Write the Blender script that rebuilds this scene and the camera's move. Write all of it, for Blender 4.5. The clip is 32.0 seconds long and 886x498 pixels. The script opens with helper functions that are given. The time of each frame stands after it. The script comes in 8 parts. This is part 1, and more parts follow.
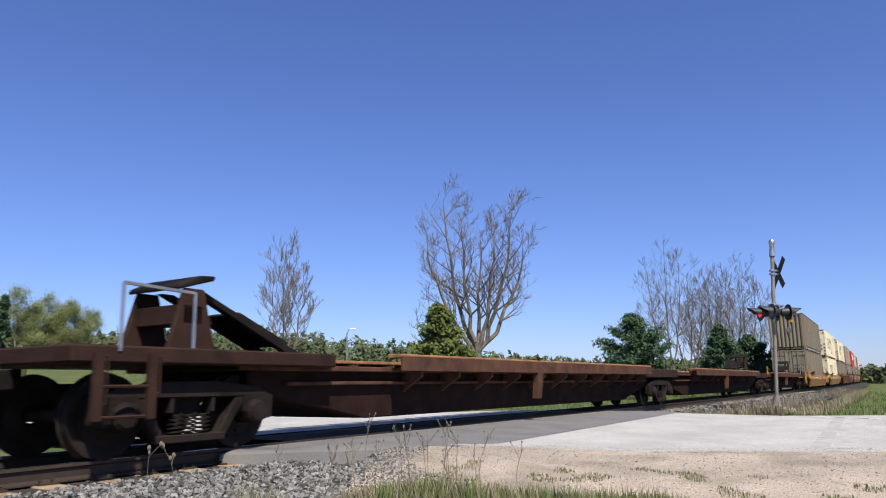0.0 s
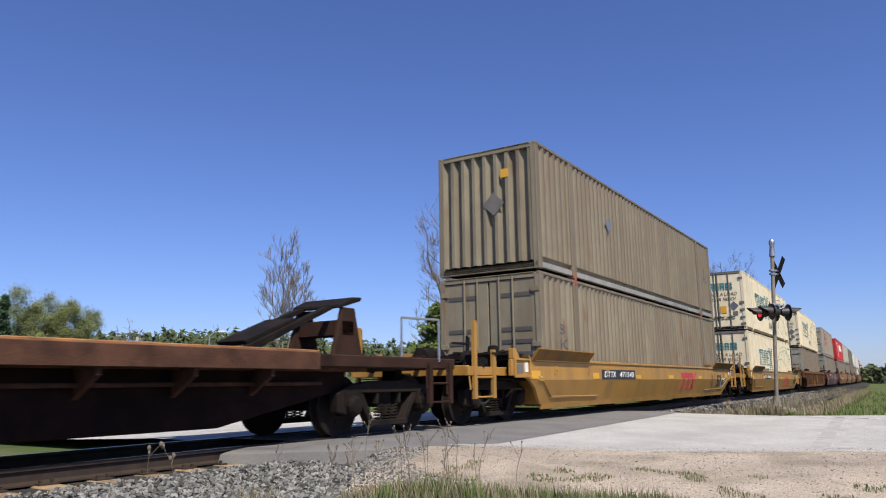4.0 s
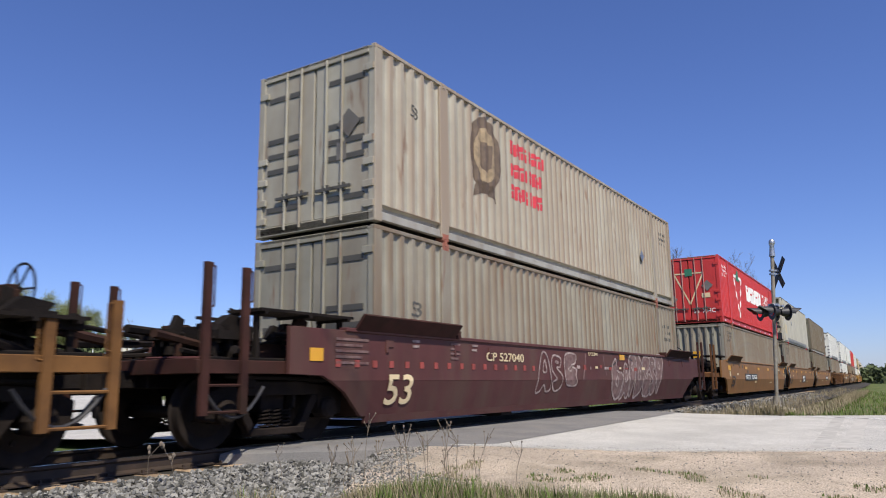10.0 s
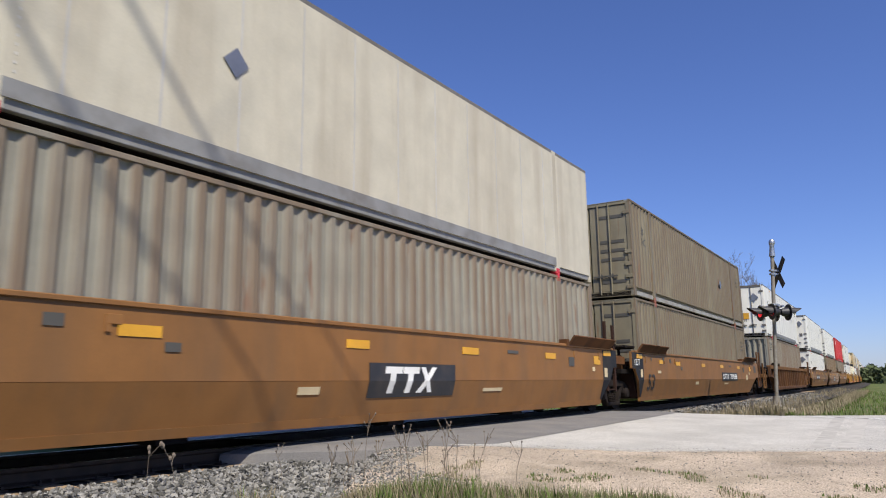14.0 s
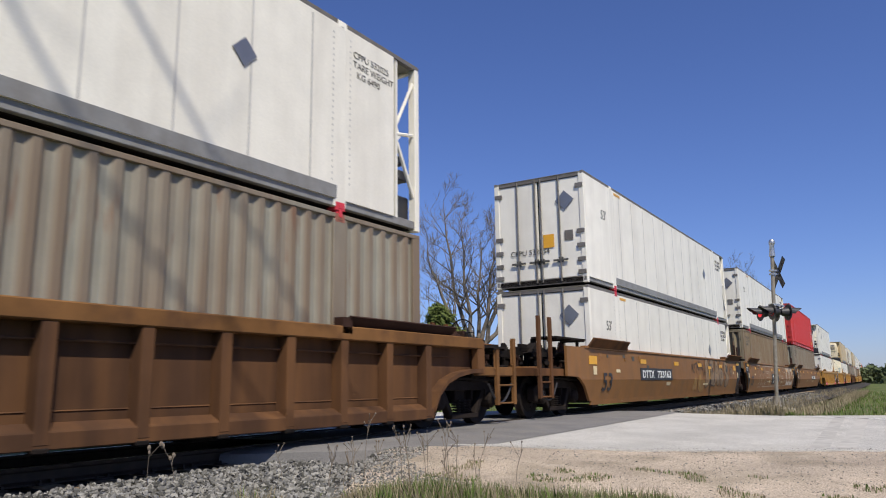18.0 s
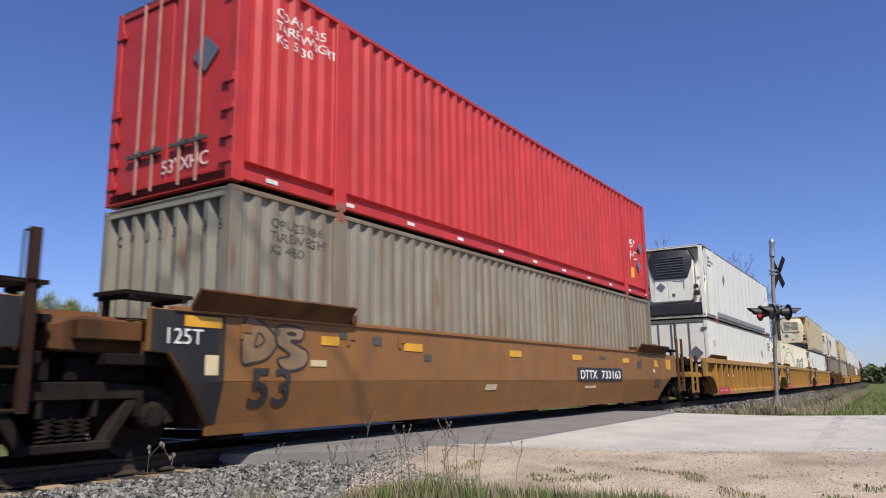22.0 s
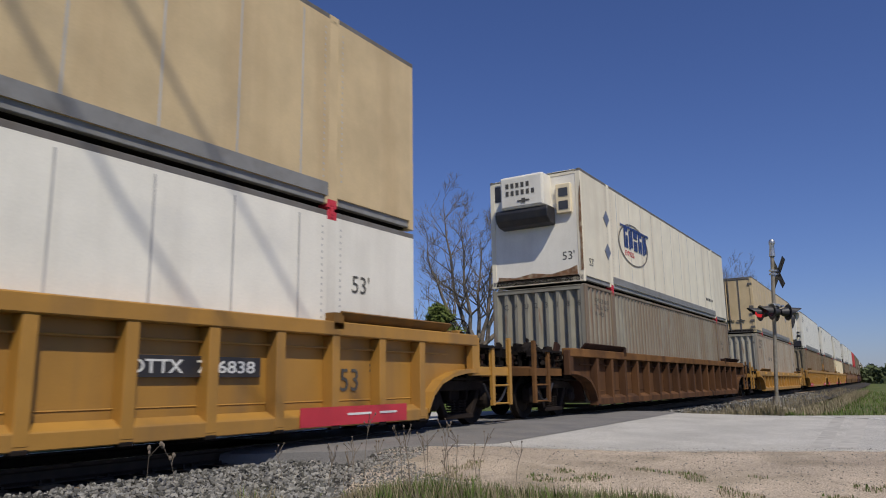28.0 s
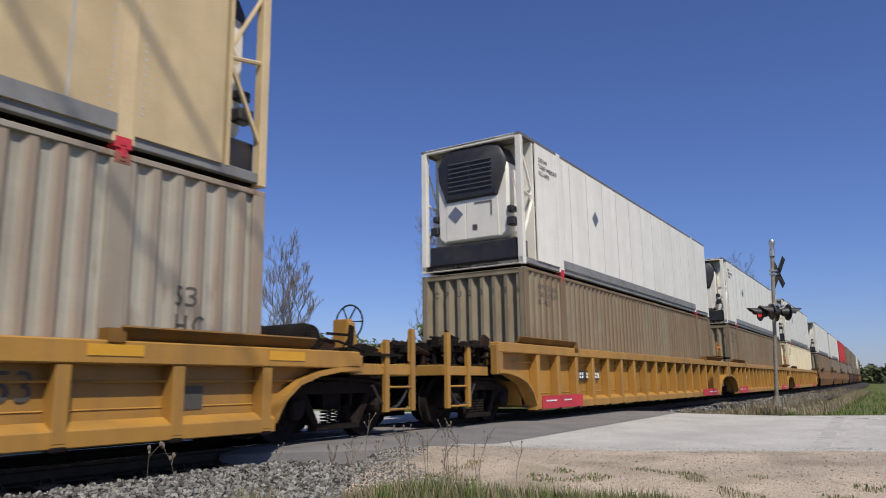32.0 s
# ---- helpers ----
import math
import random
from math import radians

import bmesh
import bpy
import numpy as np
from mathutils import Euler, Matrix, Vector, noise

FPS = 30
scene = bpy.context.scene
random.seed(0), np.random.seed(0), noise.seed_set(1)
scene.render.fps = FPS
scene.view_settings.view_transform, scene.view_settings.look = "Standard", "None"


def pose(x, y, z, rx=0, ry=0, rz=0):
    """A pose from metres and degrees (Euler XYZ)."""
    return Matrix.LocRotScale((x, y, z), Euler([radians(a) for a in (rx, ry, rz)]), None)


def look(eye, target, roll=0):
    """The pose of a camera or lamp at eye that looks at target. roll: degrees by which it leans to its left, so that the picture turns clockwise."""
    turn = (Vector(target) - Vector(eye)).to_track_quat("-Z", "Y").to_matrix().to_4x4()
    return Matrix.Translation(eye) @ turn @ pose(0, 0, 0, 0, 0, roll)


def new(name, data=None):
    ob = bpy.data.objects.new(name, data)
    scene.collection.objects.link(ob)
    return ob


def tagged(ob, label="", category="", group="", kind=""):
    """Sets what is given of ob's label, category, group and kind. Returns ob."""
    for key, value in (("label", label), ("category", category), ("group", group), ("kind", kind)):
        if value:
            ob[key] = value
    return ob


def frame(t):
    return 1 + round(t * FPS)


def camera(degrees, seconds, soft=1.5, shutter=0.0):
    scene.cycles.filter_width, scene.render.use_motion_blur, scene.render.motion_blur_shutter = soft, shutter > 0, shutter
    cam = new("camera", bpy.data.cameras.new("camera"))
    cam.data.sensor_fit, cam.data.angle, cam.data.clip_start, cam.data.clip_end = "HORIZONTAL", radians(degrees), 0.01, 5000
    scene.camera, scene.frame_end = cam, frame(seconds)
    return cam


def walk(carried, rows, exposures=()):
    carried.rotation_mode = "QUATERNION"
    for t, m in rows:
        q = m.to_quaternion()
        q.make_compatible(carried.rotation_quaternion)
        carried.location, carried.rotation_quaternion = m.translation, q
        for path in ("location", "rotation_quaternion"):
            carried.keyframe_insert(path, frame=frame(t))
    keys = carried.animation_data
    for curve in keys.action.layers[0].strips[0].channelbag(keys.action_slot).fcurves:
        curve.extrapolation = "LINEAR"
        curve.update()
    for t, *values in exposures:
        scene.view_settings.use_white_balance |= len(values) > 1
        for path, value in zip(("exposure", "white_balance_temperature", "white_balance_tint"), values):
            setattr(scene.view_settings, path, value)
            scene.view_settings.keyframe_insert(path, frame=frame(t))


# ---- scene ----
# World: x runs along the railway (the train comes from +x), y away from the camera, z = 0 is the top of the rails.
cam = camera(62.51, 32.0, soft=1.05, shutter=0.1)
STAND = pose(0, 0, 0.72, 90 + 10.559, 0, 32.847 - 90) @ pose(0, 0, 0, 0, 0, -0.784)
walk(cam, [(0.0, STAND), (32.0, STAND)], exposures=[(0.0, 0.3), (0.5, 0.12), (1.0, 0.0), (2.0, -0.1), (3.5, 0.1), (5.0, 0.2), (6.0, 0.04), (7.0, -0.38), (8.0, -0.2), (9.0, 0.0), (10.0, 0.18), (11.0, 0.28), (12.0, 0.1), (13.0, 0.12), (14.5, 0.22), (16.0, 0.28), (17.0, -0.03), (18.0, -0.02), (19.0, -0.33), (20.0, -0.45), (20.5, -0.17), (21.0, -0.12), (22.0, 0.08), (23.0, 0.08), (24.0, -0.37), (25.0, -0.55), (26.5, -0.52), (28.0, -0.5), (29.0, -0.02), (30.0, -0.02), (31.0, -0.15), (32.0, -0.22)])

# ---- sun and sky ----
SUN_EL, SUN_AZ = radians(53), math.atan2(-0.59, -0.807)  # azimuth from +y towards +x
SUN = Vector((math.sin(SUN_AZ) * math.cos(SUN_EL), math.cos(SUN_AZ) * math.cos(SUN_EL), math.sin(SUN_EL)))
world = bpy.data.worlds.new("sky")
scene.world = world
world.use_nodes = True
wn = world.node_tree
sky = wn.nodes.new("ShaderNodeTexSky")
sky.sky_type, sky.sun_disc = "NISHITA", False
sky.sun_elevation, sky.sun_rotation = SUN_EL, SUN_AZ
sky.air_density, sky.dust_density, sky.ozone_density = 1.0, 0.3, 4.0
wn.nodes["Background"].inputs[1].default_value = 0.088
tone = wn.nodes.new("ShaderNodeMix")
tone.data_type, tone.blend_type = "RGBA", "MULTIPLY"
tone.inputs[0].default_value, tone.inputs[7].default_value = 1.0, (0.83, 0.91, 1.36, 1)  # clear, deep blue spring sky
wn.links.new(sky.outputs[0], tone.inputs[6])
wn.links.new(tone.outputs[2], wn.nodes["Background"].inputs[0])
sun = new("sun", bpy.data.lights.new("sun", "SUN"))
sun.data.energy, sun.data.angle, sun.data.color = 4.9, radians(0.53), (1.0, 0.94, 0.82)
sun.matrix_world = look(SUN * 60, (0, 0, 0))

# ---- railway line and timing ----
TRACK_Y = 8.03


def sp(u, w):
    return w * math.log1p(math.exp(min(u / w, 50)))


def bend(x):
    """Sideways offset of the line, which bends gently to the left far ahead."""
    return 0.0335 * sp(x - 36, 8) + 0.018 * sp(x - 160, 25)


def rail_point(x):
    return Vector((x, TRACK_Y + bend(x), 0))


def run(s0, t):
    """Where a point of the train is at t seconds that starts about s0 along the line."""
    return s0 - 12.7534 * t + 0.0029 * (t - 16) ** 2


def car_pose(s0, t, half=9.85, z=0.0):
    x = run(s0, t)
    a, b = rail_point(x - half), rail_point(x + half)
    m = (a + b) / 2
    return pose(m.x, m.y, z, 0, 0, math.degrees(math.atan2(b.y - a.y, b.x - a.x)))


# ---- mesh and part helpers ----
class Shape:
    """Collects faces for one mesh."""

    def __init__(self):
        self.v, self.f = [], []

    def add(self, verts, faces):
        n = len(self.v)
        self.v += [tuple(p) for p in verts]
        self.f += [tuple(n + i for i in f) for f in faces]
        return self

    def box(self, x0, x1, y0, y1, z0, z1):
        return self.add([(x, y, z) for x in (x0, x1) for y in (y0, y1) for z in (z0, z1)],
                        [(0, 1, 3, 2), (4, 6, 7, 5), (0, 4, 5, 1), (2, 3, 7, 6), (0, 2, 6, 4), (1, 5, 7, 3)])

    def prism(self, pts, axis, a, b):
        """The outline pts, drawn in the other two axes (x before y before z), pushed from a to b along axis."""
        def at(p, d):
            return {"x": (d, p[0], p[1]), "y": (p[0], d, p[1]), "z": (p[0], p[1], d)}[axis]
        n = len(pts)
        self.add([at(p, a) for p in pts] + [at(p, b) for p in pts],
                 [tuple(range(n))[::-1], tuple(range(n, 2 * n))] + [(i, (i + 1) % n, n + (i + 1) % n, n + i) for i in range(n)])
        return self

    def tube(self, p, q, r0, r1=None, n=8, caps=True):
        p, q = Vector(p), Vector(q)
        r1 = r0 if r1 is None else r1
        d = (q - p).normalized()
        u = d.orthogonal().normalized()
        w = d.cross(u)
        ring = [u * math.cos(2 * math.pi * i / n) + w * math.sin(2 * math.pi * i / n) for i in range(n)]
        faces = [(i, (i + 1) % n, n + (i + 1) % n, n + i) for i in range(n)]
        if caps:
            faces += [tuple(range(n))[::-1], tuple(range(n, 2 * n))]
        return self.add([p + k * r0 for k in ring] + [q + k * r1 for k in ring], faces)

    def path(self, pts, r, n=6):
        for a, b in zip(pts, pts[1:]):
            self.tube(a, b, r, n=n)
        return self

    def lathe(self, prof, n, axis="y"):
        """prof: pairs of (radius, place along the axis)."""
        k = len(prof)
        vs = []
        for i in range(n):
            c, s = math.cos(2 * math.pi * i / n), math.sin(2 * math.pi * i / n)
            for r, h in prof:
                vs.append({"y": (r * c, h, r * s), "x": (h, r * c, r * s), "z": (r * c, r * s, h)}[axis])
        fs = [(i * k + j, i * k + j + 1, ((i + 1) % n) * k + j + 1, ((i + 1) % n) * k + j) for i in range(n) for j in range(k - 1)]
        return self.add(vs, fs)

    def mesh(self, name, mat, bevel=0.0, smooth=False):
        me = bpy.data.meshes.new(name)
        me.from_pydata(self.v, [], self.f)
        bm = bmesh.new()
        bm.from_mesh(me)
        bmesh.ops.recalc_face_normals(bm, faces=bm.faces)
        if bevel:
            bmesh.ops.bevel(bm, geom=list(bm.edges), offset=bevel, segments=1, affect="EDGES", clamp_overlap=True)
        bm.to_mesh(me)
        bm.free()
        if smooth:
            me.shade_smooth()
            me.set_sharp_from_angle(angle=radians(40))
        me.materials.append(mat)
        return me


MESHES = {}


def cached(key, mat, build, bevel=0.0, smooth=False):
    """The mesh that build(Shape) makes, kept under key so that alike pieces share it."""
    k = (key, mat.name)
    if k not in MESHES:
        s = Shape()
        build(s)
        MESHES[k] = s.mesh(str(key if isinstance(key, str) else key[0]), mat, bevel, smooth)
    return MESHES[k]


def part(name, me, parent, label="", m=None):
    ob = new(name, me)
    ob.parent = parent
    if m is not None:
        ob.matrix_basis = m
    return tagged(ob, label) if label else ob


def base(name, label, category, group="", kind="", m=None):
    ob = new(name)
    ob.empty_display_size = 0.3
    if m is not None:
        ob.matrix_basis = m
    return tagged(ob, label, category, group, kind)


def solid(name, shape, mat, label="", category="", kind="", bevel=0.0, smooth=False, m=None, group=""):
    ob = new(name, shape.mesh(name, mat, bevel, smooth))
    if m is not None:
        ob.matrix_basis = m
    return tagged(ob, label, category, group, kind)


LETTERS = {}


def letters(body, size, mat, shear=0.0):
    k = (body, size, mat.name, shear)
    if k not in LETTERS:
        cu = bpy.data.curves.new("letters", "FONT")
        cu.body, cu.size, cu.extrude, cu.resolution_u, cu.shear = body, size, 0.002, 3, shear
        ob = new("letters", cu)
        bpy.context.view_layer.update()
        me = bpy.data.meshes.new_from_object(ob.evaluated_get(bpy.context.evaluated_depsgraph_get()))
        bpy.data.objects.remove(ob)
        me.materials.clear()
        me.materials.append(mat)
        LETTERS[k] = me
    return LETTERS[k]


def on_side(x, y, z):
    """Writing on a face that looks to -y."""
    return Matrix.Translation((x, y, z)) @ pose(0, 0, 0, 90)


def on_front(x, y, z):
    """Writing on a face that looks to -x."""
    return Matrix.Translation((x, y, z)) @ Matrix(((0, 0, -1, 0), (-1, 0, 0, 0), (0, 1, 0, 0), (0, 0, 0, 1)))


# ---- materials ----
def material(name, base_col, rough=0.6, metal=0.0, var=0.12, scale=2.0, dirt=None, dirt_amt=0.0, streak=False, bump=0.035, grain=40.0, rnd=0.06, low=0.45, speck=0.035, ridge=None, sheen=0.5):
    m = bpy.data.materials.new(name)
    m.use_nodes = True
    nt = m.node_tree
    N, L = nt.nodes, nt.links
    bsdf = N["Principled BSDF"]
    tc = N.new("ShaderNodeTexCoord")
    info = N.new("ShaderNodeObjectInfo")
    shift = N.new("ShaderNodeVectorMath")
    shift.operation = "MULTIPLY_ADD"
    comb = N.new("ShaderNodeCombineXYZ")
    for i in range(3):
        L.new(info.outputs["Random"], comb.inputs[i])
    L.new(comb.outputs[0], shift.inputs[0])
    shift.inputs[1].default_value = (37.0, 11.0, 5.0)
    L.new(tc.outputs["Object"], shift.inputs[2])

    def noise_tex(sc, detail, stretch=None):
        t = N.new("ShaderNodeTexNoise")
        t.inputs["Scale"].default_value, t.inputs["Detail"].default_value = sc, detail
        if stretch:
            mp = N.new("ShaderNodeMapping")
            mp.inputs["Scale"].default_value = stretch
            L.new(shift.outputs[0], mp.inputs[0])
            L.new(mp.outputs[0], t.inputs["Vector"])
        else:
            L.new(shift.outputs[0], t.inputs["Vector"])
        return t

    def mix(fac, a, b):
        x = N.new("ShaderNodeMix")
        x.data_type = "RGBA"
        for sock, val in ((x.inputs[0], fac), (x.inputs[6], a), (x.inputs[7], b)):
            if hasattr(val, "links"):
                L.new(val, sock)
            elif isinstance(val, (int, float)):
                sock.default_value = val
            else:
                sock.default_value = (*val, 1)
        return x.outputs[2]

    big = noise_tex(scale, 4)
    ramp = N.new("ShaderNodeValToRGB")
    ramp.color_ramp.elements[0].position, ramp.color_ramp.elements[1].position = 0.3, 0.7
    L.new(big.outputs["Fac"], ramp.inputs[0])
    lo = tuple(max(0, c * (1 - var)) for c in base_col)
    hi = tuple(min(1, c * (1 + var)) for c in base_col)
    col = mix(ramp.outputs[0], lo, hi)
    fine = noise_tex(grain, 3)
    hsv = N.new("ShaderNodeHueSaturation")
    mr = N.new("ShaderNodeMapRange")
    mr.inputs[3].default_value, mr.inputs[4].default_value = 1 - rnd, 1 + rnd
    L.new(info.outputs["Random"], mr.inputs[0])
    L.new(mr.outputs[0], hsv.inputs["Value"])
    L.new(col, hsv.inputs["Color"])
    col = hsv.outputs[0]
    if dirt is not None:
        d = noise_tex(1.0, 6, (2.2, 2.2, 0.22)) if streak else noise_tex(scale * 1.7, 7)
        dr = N.new("ShaderNodeValToRGB")
        dr.color_ramp.elements[0].position, dr.color_ramp.elements[1].position = low, low + 0.28
        dr.color_ramp.elements[1].color = (dirt_amt,) * 3 + (1,)
        L.new(d.outputs["Fac"], dr.inputs[0])
        col = mix(dr.outputs[0], col, dirt)
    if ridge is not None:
        # rust on the corrugated sheet's outer ridges, deepened to paint light-dark fold contrast
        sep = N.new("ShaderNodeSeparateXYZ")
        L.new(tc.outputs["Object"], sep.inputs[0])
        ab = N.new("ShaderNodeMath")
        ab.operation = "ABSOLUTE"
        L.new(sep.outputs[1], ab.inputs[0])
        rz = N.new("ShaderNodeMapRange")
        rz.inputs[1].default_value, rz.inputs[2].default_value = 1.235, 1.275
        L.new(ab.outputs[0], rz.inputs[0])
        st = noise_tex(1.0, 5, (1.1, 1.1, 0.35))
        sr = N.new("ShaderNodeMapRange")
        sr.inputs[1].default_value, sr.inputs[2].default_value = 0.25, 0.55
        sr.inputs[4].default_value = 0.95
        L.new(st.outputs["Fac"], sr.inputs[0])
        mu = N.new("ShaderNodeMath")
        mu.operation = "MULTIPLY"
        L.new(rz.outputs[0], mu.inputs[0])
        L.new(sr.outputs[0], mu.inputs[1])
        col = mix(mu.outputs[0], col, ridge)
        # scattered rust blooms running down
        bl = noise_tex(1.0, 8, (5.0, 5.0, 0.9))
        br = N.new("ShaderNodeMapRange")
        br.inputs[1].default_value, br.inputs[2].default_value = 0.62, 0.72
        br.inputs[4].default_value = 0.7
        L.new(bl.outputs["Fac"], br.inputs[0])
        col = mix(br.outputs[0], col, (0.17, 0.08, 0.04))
    sk = N.new("ShaderNodeMapRange")
    sk.inputs[1].default_value, sk.inputs[2].default_value = 0.3, 0.7
    sk.inputs[3].default_value, sk.inputs[4].default_value = 1 - speck, 1 + speck
    L.new(fine.outputs["Fac"], sk.inputs[0])
    grainy = N.new("ShaderNodeHueSaturation")
    L.new(sk.outputs[0], grainy.inputs["Value"])
    L.new(col, grainy.inputs["Color"])
    L.new(grainy.outputs[0], bsdf.inputs["Base Color"])
    rr = N.new("ShaderNodeMapRange")
    rr.inputs[3].default_value, rr.inputs[4].default_value = max(0.05, rough - 0.12), min(1, rough + 0.12)
    L.new(fine.outputs["Fac"], rr.inputs[0])
    L.new(rr.outputs[0], bsdf.inputs["Roughness"])
    bsdf.inputs["Metallic"].default_value = metal
    bsdf.inputs["Specular IOR Level"].default_value = sheen
    if bump:
        b = N.new("ShaderNodeBump")
        b.inputs["Strength"].default_value, b.inputs["Distance"].default_value = bump, 0.02
        L.new(fine.outputs["Fac"], b.inputs["Height"])
        L.new(b.outputs[0], bsdf.inputs["Normal"])
    return m


def glow(name, col, strength):
    m = bpy.data.materials.new(name)
    m.use_nodes = True
    b = m.node_tree.nodes["Principled BSDF"]
    b.inputs["Base Color"].default_value = (*col, 1)
    b.inputs["Emission Color"].default_value = (*col, 1)
    b.inputs["Emission Strength"].default_value = strength
    return m


GRIME = (0.10, 0.075, 0.05)
RUST = (0.16, 0.07, 0.03)
YELLOW = material("mustard_paint", (0.40, 0.205, 0.038), 0.5, dirt=GRIME, dirt_amt=0.4, streak=True, var=0.08)
TAN_PAINT = material("brown_yellow_paint", (0.245, 0.112, 0.035), 0.55, dirt=GRIME, dirt_amt=0.35, streak=True, var=0.1, sheen=0.3)
BROWN = material("rust_brown_paint", (0.075, 0.038, 0.021), 0.8, dirt=(0.19, 0.088, 0.034), dirt_amt=0.6, low=0.4, streak=True, var=0.15, sheen=0.12)
MAROON = material("maroon_paint", (0.085, 0.029, 0.027), 0.65, dirt=GRIME, dirt_amt=0.4, streak=True, var=0.12, sheen=0.3)
RUSTY = material("rusty_steel", (0.042, 0.021, 0.015), 0.85, dirt=(0.03, 0.018, 0.013), dirt_amt=0.8, var=0.25, bump=0.3, sheen=0.12)
# rust on the car ends; the same dark tone paints shade on guide plates
RUST_SHADE_TAN = material("rust_shade_brown_yellow_paint", (0.13, 0.058, 0.024), 0.75, dirt=(0.045, 0.024, 0.015), dirt_amt=0.8, streak=True, var=0.2, sheen=0.12)
# mustard darkened in colour for the shaded faces of the guide plates
SHADED_YELLOW = material("shaded_mustard_paint", (0.21, 0.105, 0.025), 0.7, dirt=GRIME, dirt_amt=0.7, streak=True, var=0.2, sheen=0.2)
RUST_SHADE_MAROON = material("rust_shade_maroon_paint", (0.05, 0.021, 0.017), 0.75, dirt=(0.03, 0.018, 0.013), dirt_amt=0.8, var=0.2, sheen=0.12)
ORANGE = material("orange_reflective", (0.7, 0.18, 0.02), 0.4)
RUST_EDGE = material("red_brown_rust", (0.095, 0.045, 0.028), 0.85, dirt=(0.04, 0.022, 0.016), dirt_amt=0.8, var=0.3, bump=0.3, sheen=0.15)
# sill rust darkened in colour to carry the shade of the side decks
SHADED_SILL = material("shaded_sill_rust", (0.024, 0.012, 0.009), 0.9, dirt=(0.012, 0.008, 0.007), dirt_amt=0.7, var=0.3, bump=0.2, sheen=0.08)
RUST_DECK = material("orange_rust", (0.34, 0.15, 0.055), 0.9, dirt=(0.12, 0.06, 0.03), dirt_amt=0.8, var=0.3, bump=0.4)
CHASSIS = material("dark_grimy_steel", (0.012, 0.0095, 0.0085), 0.85, dirt=(0.034, 0.024, 0.018), dirt_amt=0.45, var=0.3, bump=0.3, sheen=0.12)
TRUCK_STEEL = material("truck_cast_steel", (0.022, 0.016, 0.013), 0.8, dirt=(0.009, 0.007, 0.006), dirt_amt=0.7, var=0.3, bump=0.3, sheen=0.12)
WHEEL_STEEL = material("wheel_steel", (0.024, 0.018, 0.015), 0.7, 0.0, dirt=(0.01, 0.008, 0.007), dirt_amt=0.7, sheen=0.12)
TREAD = material("polished_tread", (0.5, 0.48, 0.46), 0.3, 1.0, var=0.05)
BLACK = material("black_paint", (0.022, 0.022, 0.026), 0.5, dirt=GRIME, dirt_amt=0.3)
SLATE = material("slate_blue_paint", (0.024, 0.024, 0.027), 0.65, dirt=GRIME, dirt_amt=0.5, streak=True, sheen=0.15)
DARK_GREY = material("dark_grey_plastic", (0.05, 0.055, 0.065), 0.5)
WHITE = material("white_marking", (0.75, 0.74, 0.70), 0.5)
RED_MARK = material("red_marking", (0.52, 0.035, 0.05), 0.5)
YELLOW_MARK = material("yellow_reflector", (0.66, 0.33, 0.025), 0.4)
TEAL = material("teal_marking", (0.035, 0.19, 0.20), 0.5)
NAVY = material("navy_marking", (0.02, 0.04, 0.15), 0.5)
INK = material("dark_marking", (0.075, 0.07, 0.06), 0.6)
EMBLEM_TAN = material("emblem_tan", (0.30, 0.22, 0.13), 0.6, var=0.3, scale=9)
CREAM_MARK = material("cream_marking", (0.62, 0.50, 0.30), 0.6)
PLACARD = material("grey_placard", (0.26, 0.26, 0.27), 0.35, 0.6)
GREEN_MARK = material("green_marking", (0.03, 0.16, 0.09), 0.5)
SEAM = material("panel_seam", (0.46, 0.44, 0.41), 0.6)
SKIRT = material("grey_skirt_paint", (0.23, 0.225, 0.215), 0.55, dirt=GRIME, dirt_amt=0.4)
RAIL_GREY = material("grey_rail_paint", (0.31, 0.295, 0.26), 0.6, dirt=(0.15, 0.10, 0.065), dirt_amt=0.6, streak=True)
CHORD_RUST = material("worn_rusty_chord", (0.17, 0.082, 0.03), 0.8, dirt=(0.075, 0.038, 0.021), dirt_amt=0.8, var=0.25, scale=1.5, sheen=0.12)
GRIMY_RAIL = material("grimy_brown_rail", (0.13, 0.088, 0.048), 0.75, dirt=(0.30, 0.22, 0.12), dirt_amt=0.5)
CAST_RED = material("worn_red_casting", (0.30, 0.10, 0.065), 0.7, dirt=(0.15, 0.08, 0.05), dirt_amt=0.7, scale=8)
ROD_RED = material("faded_pink_rod", (0.40, 0.20, 0.17), 0.5, var=0.2, scale=5)
EMBLEM_BROWN = material("emblem_brown", (0.11, 0.075, 0.05), 0.6, var=0.3, scale=9)
STEEL = material("galvanised_steel", (0.42, 0.43, 0.44), 0.4, 0.8)
RUST_STAIN = material("rust_stain", (0.19, 0.095, 0.045), 0.9, var=0.4, scale=5, dirt=(0.45, 0.36, 0.24), dirt_amt=0.8)
GAP_DARK = material("dark_rail_paint", (0.14, 0.13, 0.12), 0.7, dirt=GRIME, dirt_amt=0.5)
